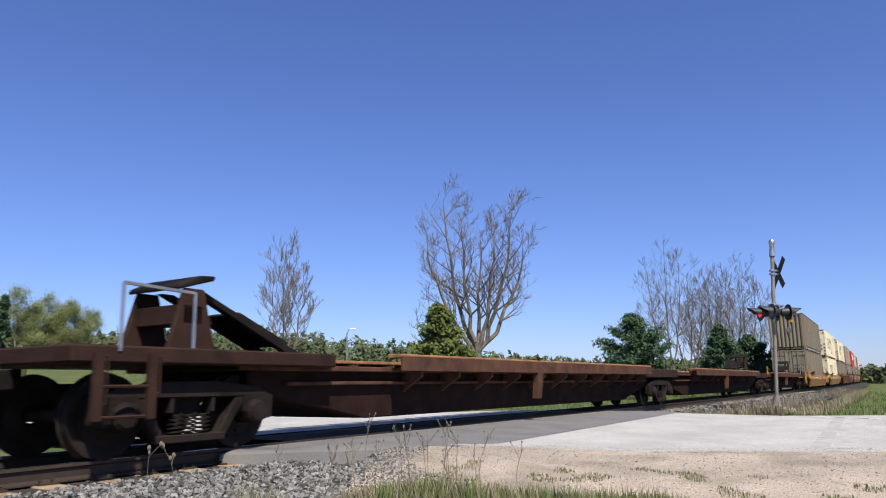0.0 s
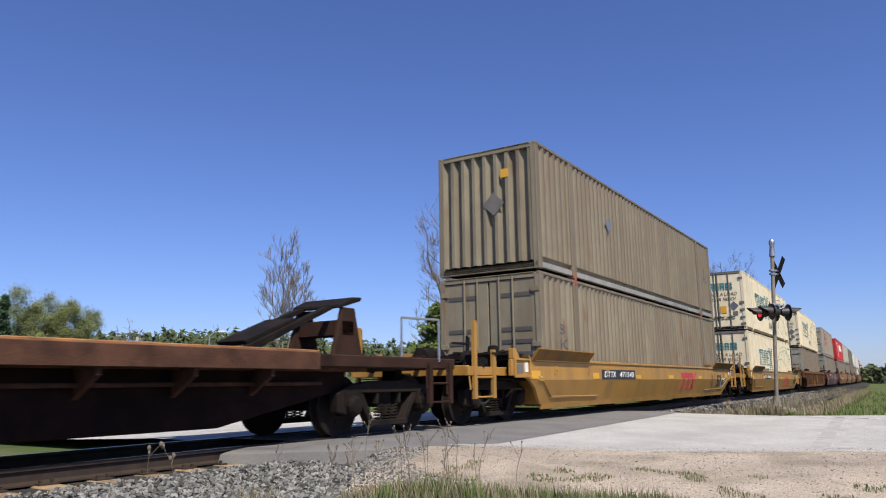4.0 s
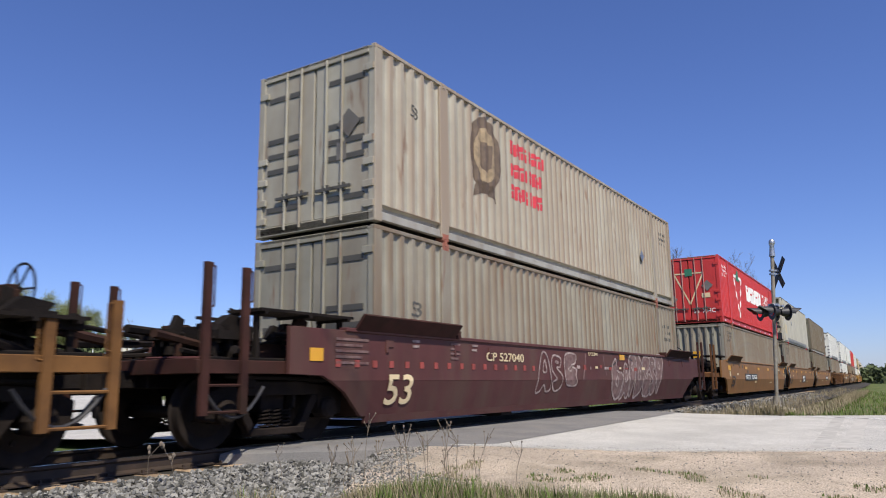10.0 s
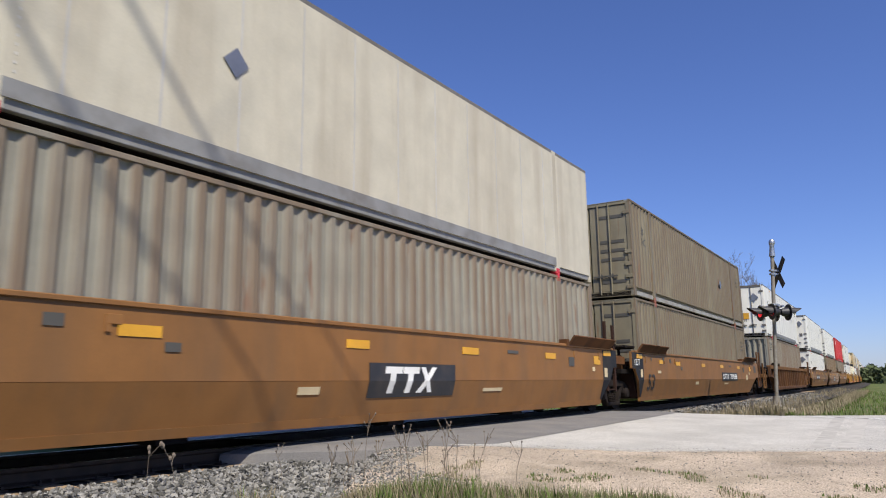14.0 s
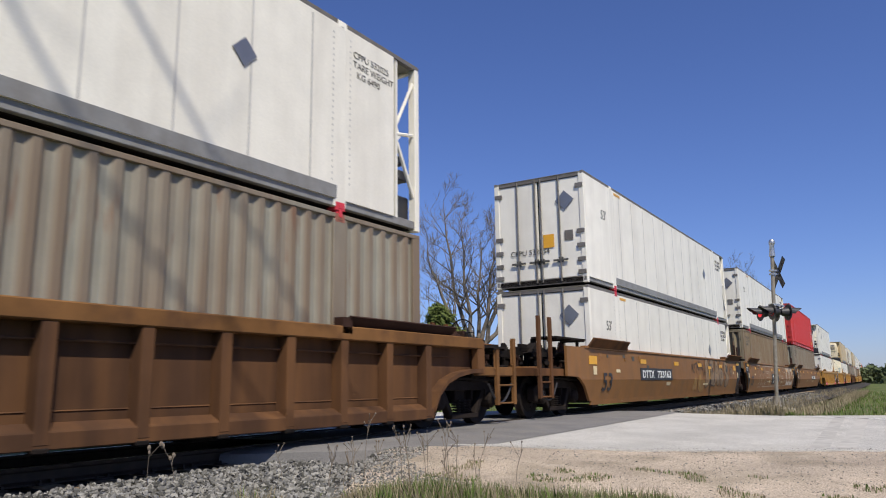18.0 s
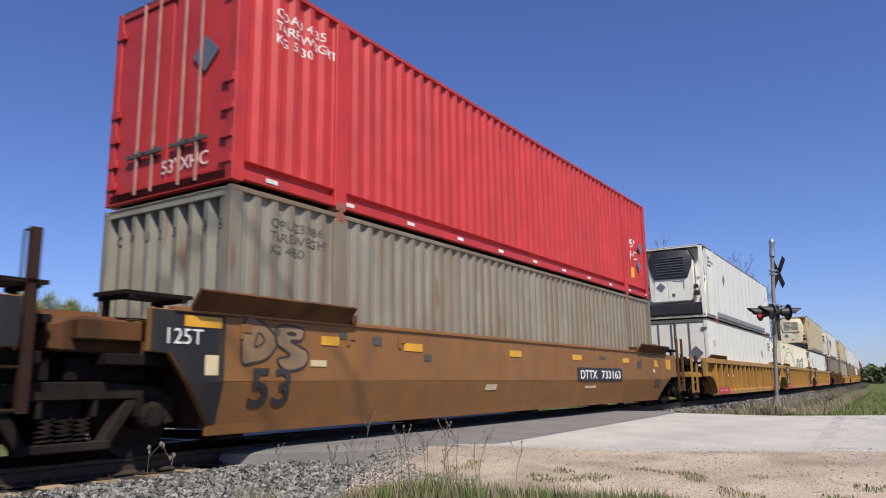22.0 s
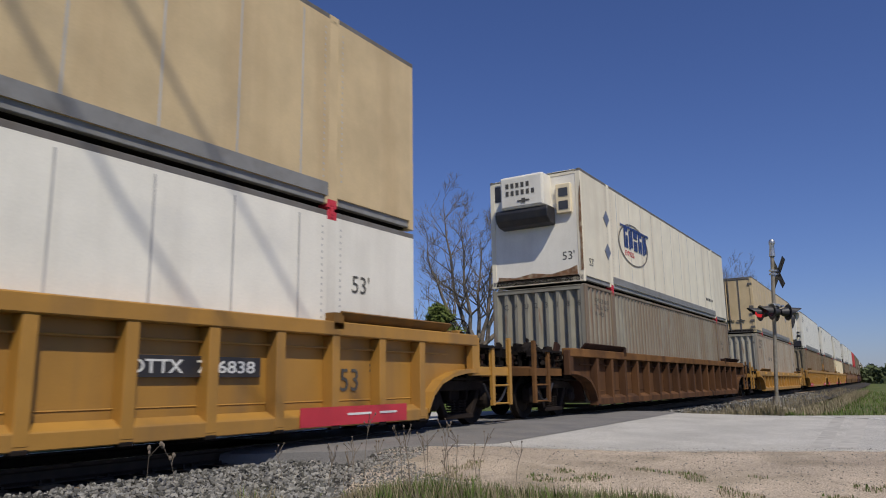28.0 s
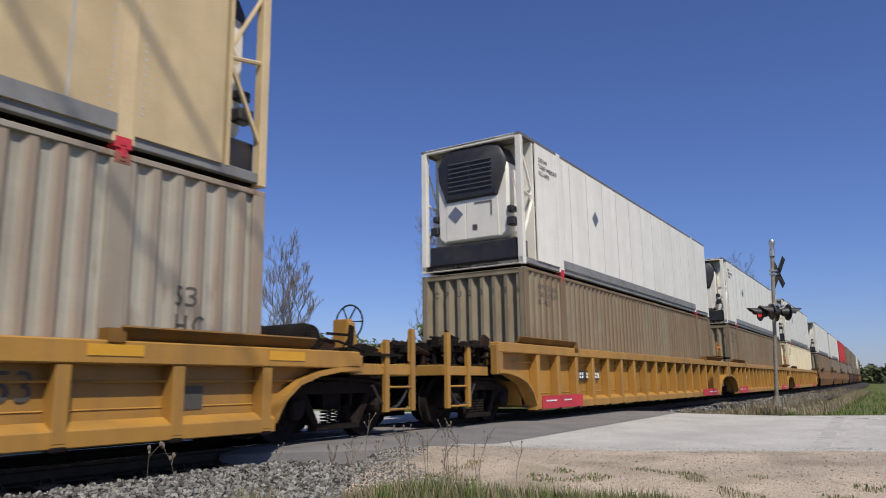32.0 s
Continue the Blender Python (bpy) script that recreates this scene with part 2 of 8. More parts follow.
BODY = {
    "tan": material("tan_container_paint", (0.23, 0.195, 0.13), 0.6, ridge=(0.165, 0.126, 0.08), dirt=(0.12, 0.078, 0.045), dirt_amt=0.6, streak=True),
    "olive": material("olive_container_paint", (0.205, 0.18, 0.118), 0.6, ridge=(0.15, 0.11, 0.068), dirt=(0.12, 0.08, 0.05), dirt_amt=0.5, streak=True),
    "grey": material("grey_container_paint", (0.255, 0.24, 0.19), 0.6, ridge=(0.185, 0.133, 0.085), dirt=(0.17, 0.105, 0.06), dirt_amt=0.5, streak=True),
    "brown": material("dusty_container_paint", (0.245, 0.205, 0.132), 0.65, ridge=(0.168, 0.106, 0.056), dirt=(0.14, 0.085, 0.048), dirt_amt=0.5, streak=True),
    "red": material("red_container_paint", (0.50, 0.034, 0.03), 0.5, dirt=(0.30, 0.04, 0.03), dirt_amt=0.4, streak=True),
    "white": material("white_container_paint", (0.80, 0.76, 0.66), 0.45, dirt=(0.50, 0.45, 0.37), dirt_amt=0.32, streak=True, var=0.05),
    "cream": material("cream_container_paint", (0.77, 0.66, 0.45), 0.5, dirt=(0.46, 0.34, 0.19), dirt_amt=0.42, streak=True, var=0.07),
    "ivory": material("ivory_container_paint", (0.77, 0.70, 0.54), 0.5, dirt=(0.50, 0.38, 0.24), dirt_amt=0.4, streak=True, var=0.06),
    "dingy": material("dingy_cream_container_paint", (0.52, 0.475, 0.37), 0.6, dirt=(0.33, 0.27, 0.19), dirt_amt=0.5, streak=True, var=0.08),
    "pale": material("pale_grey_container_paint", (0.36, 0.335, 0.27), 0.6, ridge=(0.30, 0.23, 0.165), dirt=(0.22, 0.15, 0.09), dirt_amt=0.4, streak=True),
    "sand": material("sand_container_paint", (0.59, 0.45, 0.255), 0.55, dirt=(0.42, 0.29, 0.15), dirt_amt=0.5, streak=True, var=0.1),
}


MOVERS = []  # (thing, s0, height): all that runs with the train

# ---- ground ----
GRASS_GROUND = material("grass_ground", (0.085, 0.115, 0.035), 0.95, dirt=(0.20, 0.16, 0.09), dirt_amt=0.6, scale=0.4, var=0.3, sheen=0.08)
SAND = material("sandy_shoulder", (0.425, 0.345, 0.262), 0.95, dirt=(0.19, 0.158, 0.10), dirt_amt=0.85, scale=0.8, var=0.22, bump=1.0, grain=60, speck=0.45)
OLD_ASPHALT = material("bleached_asphalt", (0.50, 0.475, 0.43), 0.9, dirt=(0.36, 0.335, 0.295), dirt_amt=0.5, scale=0.8, var=0.12, bump=0.8, grain=55, speck=0.34)
ASPHALT = material("grey_asphalt", (0.172, 0.163, 0.154), 0.9, dirt=(0.22, 0.20, 0.175), dirt_amt=0.6, scale=1.1, var=0.15, bump=0.5, grain=70, speck=0.2)


def land(x, y):
    """Height of the ground; the fields behind the railway rise to the left."""
    h = -0.26
    if y > 16:
        az = math.degrees(math.atan2(y, x))
        rise = min(max((az - 20) / 35, 0), 1)
        h += rise * min((y - 16) * 0.045, 9) + min((y - 16) * 0.008, 2)
    d = abs(y - TRACK_Y - bend(x))
    if x > 20 and d > 2.2:
        h -= min((d - 2.2) * 0.25, 0.35) * min((x - 20) / 6, 1)
    return h


def sheet(name, xs, ys, fz, mat, label, category="ground"):
    q = Shape()
    n = len(ys)
    q.add([(x, y, fz(x, y)) for x in xs for y in ys], [(i * n + j, (i + 1) * n + j, (i + 1) * n + j + 1, i * n + j + 1) for i in range(len(xs) - 1) for j in range(n - 1)])
    return solid(name, q, mat, label, category, "structure", smooth=True)


def spread(a, b, n, p=1.0):
    return [a + (b - a) * (i / n) ** p for i in range(n + 1)]


sheet("ground", [-3000, -1200, -500, -200, -80] + [-40 + 4 * i for i in range(90)] + spread(330, 3000, 12, 1.5), [-2000, -500, -100, -30] + [-12 + 1.0 * i for i in range(60)] + spread(50, 3000, 40, 2.0), land, GRASS_GROUND, "green and dry grass ground reaching the horizon")


def road_z(x, y):
    d = abs(y - TRACK_Y)
    return -0.02 - min(max(d - 2.0, 0) * 0.035, 0.1)


def near_edge(y):
    """The road meets the railway at a slant: its edge towards the camera."""
    return 8.52 + 0.44 * (4.88 - y) if y > -1 else 11.1 + 0.25 * (-1 - y)


def far_edge(y):
    return 18.86 + 0.34 * (5.4 - y) if y > -1 else 21.04 + 0.25 * (-1 - y)


def warped(name, us, vs, at, mat, label, category):
    """A sheet over two running numbers; at(u, v) gives its points."""
    q = Shape()
    n = len(vs)
    q.add([at(u, v) for u in us for v in vs], [(i * n + j, (i + 1) * n + j, (i + 1) * n + j + 1, i * n + j + 1) for i in range(len(us) - 1) for j in range(n - 1)])
    return solid(name, q, mat, label, category, "structure", smooth=True)


def road_at(u, y):
    x = near_edge(y) + (far_edge(y) - near_edge(y)) * max(u, 0)
    return (x, y, road_z(x, y) - (0.12 if u < 0 or u > 1 else 0))


warped("road", [-1, 0, 0.02, 0.15, 0.3, 0.5, 0.7, 0.9, 0.98, 1, 1.01], [-60, -30, -10, -4, -1] + [-0.6 + 0.4 * i for i in range(16)], road_at, OLD_ASPHALT, "sun-bleached pale asphalt road", "road")


def patch_at(u, v):
    left = 6.15 + 2.45 * v ** 1.15 + 0.1 * noise.noise(Vector((v * 6, 2, 0)))
    x = left + (19.2 - left) * max(u, 0) ** 1.5 - (0.16 if u < 0 else 0)
    y = 7.2 + (4.86 + 0.0425 * (x - 8.75) - 7.2) * v
    return (x, y, road_z(x, y) + 0.005 - (0.2 if u < 0 else 0) + 0.012 * noise.noise(Vector((x * 2.5, y * 2.5, 1))) * max(0, 1 - u * 5) - 0.05 * max(0, 1 - u * 12))


warped("road_patch", [-1, 0, 0.03, 0.06, 0.1, 0.15, 0.2, 0.3, 0.45, 0.6, 0.8, 1.0], [i / 24 for i in range(25)], patch_at, ASPHALT, "newer grey asphalt beside the rails", "road")
sheet("road_far", [7.2, 11, 15, 19.2], [8.9, 10, 12, 15, 16, 20, 40, 90], lambda x, y: max(road_z(x, y), land(x, y) + 0.05), OLD_ASPHALT, "pale asphalt road beyond the railway", "road")
WOOD_TIE = material("weathered_tie_wood", (0.36, 0.25, 0.15), 0.9, dirt=(0.10, 0.07, 0.05), dirt_amt=0.8, scale=3, var=0.25, bump=0.5, grain=30)
RAIL_STEEL = material("rusty_rail_steel", (0.05, 0.035, 0.025), 0.7, 0.3, dirt=(0.08, 0.05, 0.035), dirt_amt=0.6, scale=4)
STONE = material("ballast_stone", (0.30, 0.29, 0.27), 0.9, var=0.25, scale=3.0, bump=0.3, grain=60)
BED = material("ballast_bed", (0.055, 0.05, 0.043), 0.95, dirt=(0.04, 0.034, 0.028), dirt_amt=0.8, scale=6, var=0.3, bump=0.8, grain=45, sheen=0.12)
GREEN_BLADE = material("green_grass_blade", (0.10, 0.145, 0.035), 0.7, var=0.35, scale=6, bump=0, sheen=0.08)
DRY_BLADE = material("dry_grass_blade", (0.27, 0.225, 0.145), 0.8, var=0.3, scale=6, bump=0, sheen=0.08)
DEAD_STEM = material("dead_weed_stem", (0.17, 0.135, 0.10), 0.9, var=0.2, bump=0)
BARK = material("grey_brown_bark", (0.20, 0.165, 0.13), 0.95, dirt=(0.09, 0.07, 0.055), dirt_amt=0.7, scale=3, var=0.2, bump=0.6, grain=25, sheen=0.12)
TWIG = material("pale_twig_bark", (0.23, 0.195, 0.165), 0.9, var=0.2, bump=0, sheen=0.08)
CEDAR = material("cedar_foliage", (0.10, 0.125, 0.035), 0.8, var=0.4, scale=1.5, bump=0, sheen=0.08)
PINE = material("pine_foliage", (0.06, 0.10, 0.05), 0.8, var=0.4, scale=1.5, bump=0, sheen=0.08)
BUD = material("budding_foliage", (0.19, 0.21, 0.085), 0.8, var=0.35, scale=1.0, bump=0, sheen=0.08)
# foliage colour lightened to carry the haze of distance
FOREST = material("hazy_forest_foliage", (0.085, 0.105, 0.05), 0.9, var=0.4, scale=0.2, bump=0, sheen=0.08)
CONCRETE = material("concrete", (0.42, 0.40, 0.37), 0.9, dirt=(0.25, 0.22, 0.18), dirt_amt=0.5, scale=3)
MAST_PAINT = material("dull_mast_paint", (0.30, 0.27, 0.22), 0.6, 0.3, dirt=(0.16, 0.12, 0.08), dirt_amt=0.5, scale=5)

# gravel bed, ties and rails
LINE_X = [-60, -20, -8, -2, 2, 6, 7, 8, 10, 14, 18, 20, 24, 30] + [36 + 8 * i for i in range(34)] + [330, 380, 440, 520, 620, 760]
q = Shape()
SECTION = [(-3.6, -0.42), (-2.9, -0.3), (-1.75, -0.2), (-1.3, -0.19), (1.3, -0.19), (1.75, -0.2), (2.9, -0.3), (3.6, -0.42)]
for i, x in enumerate(LINE_X):
    q.v += [(x, TRACK_Y + bend(x) + d, z) for d, z in SECTION]
for i in range(len(LINE_X) - 1):
    for j in range(len(SECTION) - 1):
        q.f.append((i * 8 + j, i * 8 + 8 + j, i * 8 + 9 + j, i * 8 + 1 + j))
solid("ballast_bed", q, BED, "grey crushed stone bed under the railway track", "ground", "structure", smooth=True)

track = base("railway_track", "single railway track with rusty rails on weathered wooden ties", "track", kind="structure")
RAIL_PROFILE = [(-0.035, 0), (0.035, 0), (0.037, -0.03), (0.012, -0.05), (0.011, -0.13), (0.07, -0.155), (0.07, -0.17), (-0.07, -0.17), (-0.07, -0.155), (-0.011, -0.13), (-0.012, -0.05), (-0.037, -0.03)]
for sg in (-1, 1):
    q = Shape()
    for x in LINE_X:
        q.v += [(x, TRACK_Y + bend(x) + sg * 0.7525 + d, z) for d, z in RAIL_PROFILE]
    n = len(RAIL_PROFILE)
    for i in range(len(LINE_X) - 1):
        q.f += [(i * n + j, (i + 1) * n + j, (i + 1) * n + (j + 1) % n, i * n + (j + 1) % n) for j in range(n)]
    part("rail", q.mesh("rail", RAIL_STEEL, smooth=False), track)
    q = Shape()
    for x in LINE_X:
        q.v += [(x, TRACK_Y + bend(x) + sg * 0.7525 + d, 0.002) for d in (-0.025, 0.025)]
    q.f = [(2 * i, 2 * i + 2, 2 * i + 3, 2 * i + 1) for i in range(len(LINE_X) - 1)]
    part("running_band", q.mesh("running_band", TREAD), track, "bright worn top of the rail")
ties = [cached(("tie", k), WOOD_TIE, lambda s: s.box(-0.115 - 0.008 * k, 0.11, -1.3 - 0.03 * k, 1.3, -0.36, -0.175), 0.012) for k in range(4)]
plate_mesh = cached("tie_plate", RAIL_STEEL, lambda s: s.box(-0.09, 0.09, -0.17, 0.17, -0.176, -0.16).box(-0.07, -0.045, -0.13, -0.1, -0.16, -0.13).box(0.045, 0.07, -0.13, -0.1, -0.16, -0.13))
rnd = random.Random(4)
x = -6.0
while x < 70:
    if not 7.3 < x < 19.0:
        p = rail_point(x)
        t = part("tie", ties[rnd.randrange(4)], track, m=pose(p.x, p.y + rnd.uniform(-0.05, 0.05), rnd.uniform(-0.012, 0.004), 0, 0, rnd.uniform(-1.5, 1.5)))
        if x < 8:
            for sg in (-1, 1):
                part("tie_plate", plate_mesh, t, m=pose(0, sg * 0.7525, 0.004))
    x += 0.53

# loose stones
def stones(name, spots, label):
    shapes = []
    r = random.Random(9)
    for k in range(10):
        pts = [Vector((r.uniform(-1, 1), r.uniform(-1, 1), r.uniform(-0.7, 0.7))).normalized() * r.uniform(0.75, 1.15) for _ in range(9)]
        bm = bmesh.new()
        for p in pts:
            bm.verts.new((p.x, p.y, p.z * 0.75))
        bmesh.ops.convex_hull(bm, input=bm.verts)
        bm.verts.ensure_lookup_table()
        used = [v for v in bm.verts if v.link_faces]
        idx = {v: i for i, v in enumerate(used)}
        shapes.append((np.array([v.co for v in used]), [tuple(idx[v] for v in f.verts) for f in bm.faces]))
        bm.free()
    q = Shape()
    for x, y, z, size in spots:
        vs, fs = shapes[r.randrange(10)]
        m = np.array(Euler((r.uniform(0, 6), r.uniform(0, 6), r.uniform(0, 6))).to_matrix())
        q.add((vs @ m.T) * size * np.array([1, r.uniform(0.7, 1.2), 0.9]) + np.array([x, y, z]), fs)
    me = bpy.data.meshes.new(name)
    me.from_pydata(q.v, [], q.f)
    me.materials.append(STONE)
    return tagged(new(name, me), label, "gravel", kind="stuff")


def bed_z(x, y):
    d = abs(y - TRACK_Y - bend(x))
    return float(np.interp(d, [1.3, 1.75, 2.9, 3.6], [-0.19, -0.2, -0.3, -0.42]))


STONE_SHADES = STONE.node_tree
isl = STONE_SHADES.nodes.new("ShaderNodeNewGeometry")
ramp = STONE_SHADES.nodes.new("ShaderNodeValToRGB")
ramp.color_ramp.elements[0].color, ramp.color_ramp.elements[1].color = (0.05, 0.048, 0.042, 1), (0.31, 0.295, 0.265, 1)
STONE_SHADES.links.new(isl.outputs["Random Per Island"], ramp.inputs[0])
STONE_SHADES.links.new(ramp.outputs[0], STONE_SHADES.nodes["Principled BSDF"].inputs["Base Color"])
# sandy shoulder between the road and the verge
def shoulder_left(y):
    return float(np.interp(y, [-3, 3.6, 4.2, 4.9, 5.2, 5.8], [4.7, 4.7, 4.85, 5.35, 6.2, 7.1]))


def shoulder_z(x, y):
    e = near_edge(y)
    f = min(max((e - x) / 3.4, 0), 1)
    z = road_z(9, y) - 0.016 - 0.115 * f * f + 0.02 * noise.noise(Vector((x * 1.3, y * 1.3, 0))) * min(1, f * 5) + 0.008 * noise.noise(Vector((x * 5, y * 5, 7)))
    z += 0.012 * max(0, noise.noise(Vector((x * 0.8, y * 1.6, 4)))) * max(0, 1 - f * 12)
    lip = x - shoulder_left(y) - 0.3 * noise.noise(Vector((x * 1.4, y * 1.4, 5)))
    return z - 0.16 * min(1.0, max(0.0, 0.75 - lip)) - 0.25 * max(0.0, -0.1 - lip) if y > 3.2 else z


def shoulder_at(u, y):
    a, b = shoulder_left(y) - 0.5, near_edge(y) + 0.1
    x = a + (b - a) * u
    return (x, y, shoulder_z(x, y))


rnd = random.Random(21)
spots = []
for _ in range(13000):
    x, y = rnd.uniform(2.0, 7.6), rnd.uniform(3.5, 6.74)
    lip = x - shoulder_left(y) if y < 5.9 else x - 6.9 + 0.5 * (y - 5.9)
    if lip > 0.55 * rnd.random() ** 2 or (y < 4.3 and rnd.random() < (4.3 - y) * 1.25):
        continue
    z = max(bed_z(x, y), land(x, y))
    if y < 5.8 and x > shoulder_left(y) - 0.5:
        z = max(z, shoulder_z(x, y))
    spots.append((x, y, z + rnd.uniform(-0.01, 0.03), rnd.uniform(0.018, 0.045)))
stones("ballast_stones", spots, "loose grey crushed ballast stones beside the ties")
spots = []
for _ in range(5000):
    x = 19.5 + 40 * rnd.random() ** 1.5
    y = TRACK_Y + bend(x) - rnd.uniform(0.2, 3.1)
    spots.append((x, y, bed_z(x, y) + rnd.uniform(-0.01, 0.03), rnd.uniform(0.025, 0.06)))
stones("ballast_stones_far", spots, "loose grey crushed ballast stones along the track shoulder")
spots = []
for _ in range(7000):
    y = rnd.uniform(-1.0, 5.6)
    a = shoulder_left(y)
    x = a + (near_edge(y) + 0.3 - a) * rnd.random() ** 0.8
    spots.append((x, y, max(shoulder_z(x, y), road_z(x, y) if x > near_edge(y) else -1), rnd.uniform(0.003, 0.011) * (1.6 if rnd.random() < 0.06 else 1)))
for _ in range(5200):
    y = rnd.uniform(3.6, 5.75)
    x = shoulder_left(y) - 0.15 + 1.6 * rnd.random() ** 1.8
    spots.append((x, y, shoulder_z(x, y), rnd.uniform(0.008, 0.024)))
stones("road_grit", spots, "scattered small grit on the sandy road shoulder")


warped("road_shoulder", [i / 48 for i in range(49)], [-30, -20, -12, -8, -6, -5, -4] + [-3 + 0.1 * i for i in range(89)], shoulder_at, SAND, "sandy gravel road shoulder with worn grass tufts", "ground")
sheet("crossing_deck", [7.6, 10, 13, 16, 19], [7.42, 8.03, 8.64], lambda x, y: -0.012, ASPHALT, "asphalt strip between the rails at the crossing", "road")
# edge of the paving at the rails, and the worn lip of the shoulder
warped("road_line", [0, 1], [-9, -4, 0, 2.4], lambda u, y: (17.75 + 0.68 * y + 0.16 * u, y, road_z(18, y) + 0.004), WHITE, "faded white edge line on the road", "marking")


# two thin strips slightly darker than the pale asphalt
ROAD_STREAK = material("dusty_road_streak", (0.40, 0.375, 0.335), 0.95, dirt=(0.50, 0.475, 0.43), dirt_amt=0.9, scale=3, var=0.15)
for y0, y1 in ((1.2, 1.72), (0.9, 1.25)):
    warped("tyre_mark", [-0.11, 0.11], [10.5 + 0.5 * i for i in range(19)], lambda u, x: (x, y0 + (y1 - y0) * (x - 10.5) / 9 + u, road_z(x, y0) + 0.004), ROAD_STREAK, "faint dark streak across the road", "marking")


# ---- grass and weeds ----
def blades(name, spots, mat, label, wide=0.006):
    r = random.Random(5)
    vs, fs = [], []
    for x, y, z, h in spots:
        a, b = r.uniform(0, 6.28), r.uniform(0.05, 0.5)
        dx, dy = math.cos(a), math.sin(a)
        w = wide * r.uniform(0.6, 1.5)
        n = len(vs)
        ox, oy = -dy * w, dx * w
        lean = h * b
        vs += [(x - ox, y - oy, z - 0.02), (x + ox, y + oy, z - 0.02), (x + dx * lean * 0.35 + ox * 0.7, y + dy * lean * 0.35 + oy * 0.7, z + h * 0.6), (x + dx * lean * 0.35 - ox * 0.7, y + dy * lean * 0.35 - oy * 0.7, z + h * 0.6), (x + dx * lean, y + dy * lean, z + h)]
        fs += [(n, n + 1, n + 2, n + 3), (n + 3, n + 2, n + 4)]
    me = bpy.data.meshes.new(name)
    me.from_pydata(vs, [], fs)
    me.materials.append(mat)
    return tagged(new(name, me), label, "grass", kind="stuff")


rnd = random.Random(31)
near_green, near_dry = [], []
for _ in range(60000):
    x, y = rnd.uniform(3.6, 7.8), rnd.uniform(-1.0, 4.9)
    n1 = noise.noise(Vector((x * 1.1, y * 1.1, 3)))
    edge = 6.1 - (0.5 * (y - 3.6) if y > 3.6 else 0.1 * (3.6 - y)) + 0.55 * n1
    n2 = noise.noise(Vector((x * 2.3, y * 2.3, 9)))
    if x > edge and not (n2 > 0.24 and x < 7.7 and rnd.random() < 0.7):
        continue
    if y > 4.35 + 0.5 * n1:
        continue
    z = max(shoulder_z(x, y), land(x, y)) if x > shoulder_left(y) else land(x, y)
    h = rnd.uniform(0.06, 0.18) * (1.15 + n1) * min(1.0, 0.4 + max(0, edge - x)) if x < edge else rnd.uniform(0.012, 0.04)
    (near_green if rnd.random() < (0.42 if y < 3.8 else 0.1) else near_dry).append((x, y, z, h))
blades("green_grass", near_green, GREEN_BLADE, "short green grass on the verge", 0.005)
blades("dry_grass", near_dry, DRY_BLADE, "dry straw-coloured grass on the verge", 0.004)
far_green, far_dry = [], []
for _ in range(34000):
    x = 20.6 + 70 * rnd.random() ** 2.2
    y = rnd.uniform(-14, TRACK_Y + bend(x) - 3.0) if rnd.random() < 0.6 else TRACK_Y + bend(x) - rnd.uniform(2.5, 5.2)
    n1 = noise.noise(Vector((x * 0.3, y * 0.5, 8)))
    d = TRACK_Y + bend(x) - y
    if math.hypot(x - 26.2, y - 4.0) < 1.5 or d < 4.4 and rnd.random() < 0.25:
        continue
    dry = rnd.random() < (0.85 if d < 5.0 else 0.22)
    (far_dry if dry else far_green).append((x, y, land(x, y), rnd.uniform(0.05, 0.17) * (1.3 + n1) * (1.9 if dry and d < 5.5 else 1.0)))
blades("field_grass", far_green, GREEN_BLADE, "bright green grass field beside the road", 0.014)
blades("field_dry_grass", far_dry, DRY_BLADE, "tall dry grass along the railway embankment", 0.010)
spots = [(x, y, land(x, y), rnd.uniform(0.1, 0.35)) for x, y in ((rnd.uniform(10, 80), rnd.uniform(12.5, 34)) for _ in range(9000)) if not 7.5 < x < 19.5]
blades("meadow_grass", spots, GREEN_BLADE, "green meadow grass beyond the railway", 0.016)


def weed(x, y, h, seed):
    r = random.Random(seed)
    w = base("dead_weed", "thin dead brown weed stalk with dried seed heads", "weed", "dead weeds on the verge", m=pose(x, y, -0.24))
    top = Vector((r.uniform(-0.08, 0.08), r.uniform(-0.08, 0.08), h))
    mid = Vector((top.x * 0.3, top.y * 0.3, h * 0.55))
    q = Shape().path([(0, 0, 0), mid, top], 0.0028, 5)
    heads = [top]
    for k in range(r.randrange(2, 5)):
        f = r.uniform(0.5, 0.9)
        p = mid.lerp(top, f)
        e = p + Vector((r.uniform(-0.09, 0.09), r.uniform(-0.09, 0.09), r.uniform(0.06, 0.16)))
        q.tube(p, e, 0.0025, n=4)
        heads.append(e)
    part("stem", q.mesh("stem", DEAD_STEM), w)
    for e in heads:
        sz = r.uniform(0.005, 0.010) * (2.4 if x < 5.2 else 1.0)
        part("seed_head", cached(("seed_head",), DEAD_STEM, lambda s: s.lathe([(0, -1.4), (0.8, -0.7), (1.0, 0.2), (0.6, 1.2), (0, 1.5)], 6, "z")), w, m=Matrix.Translation(e) @ Matrix.Scale(sz, 4))


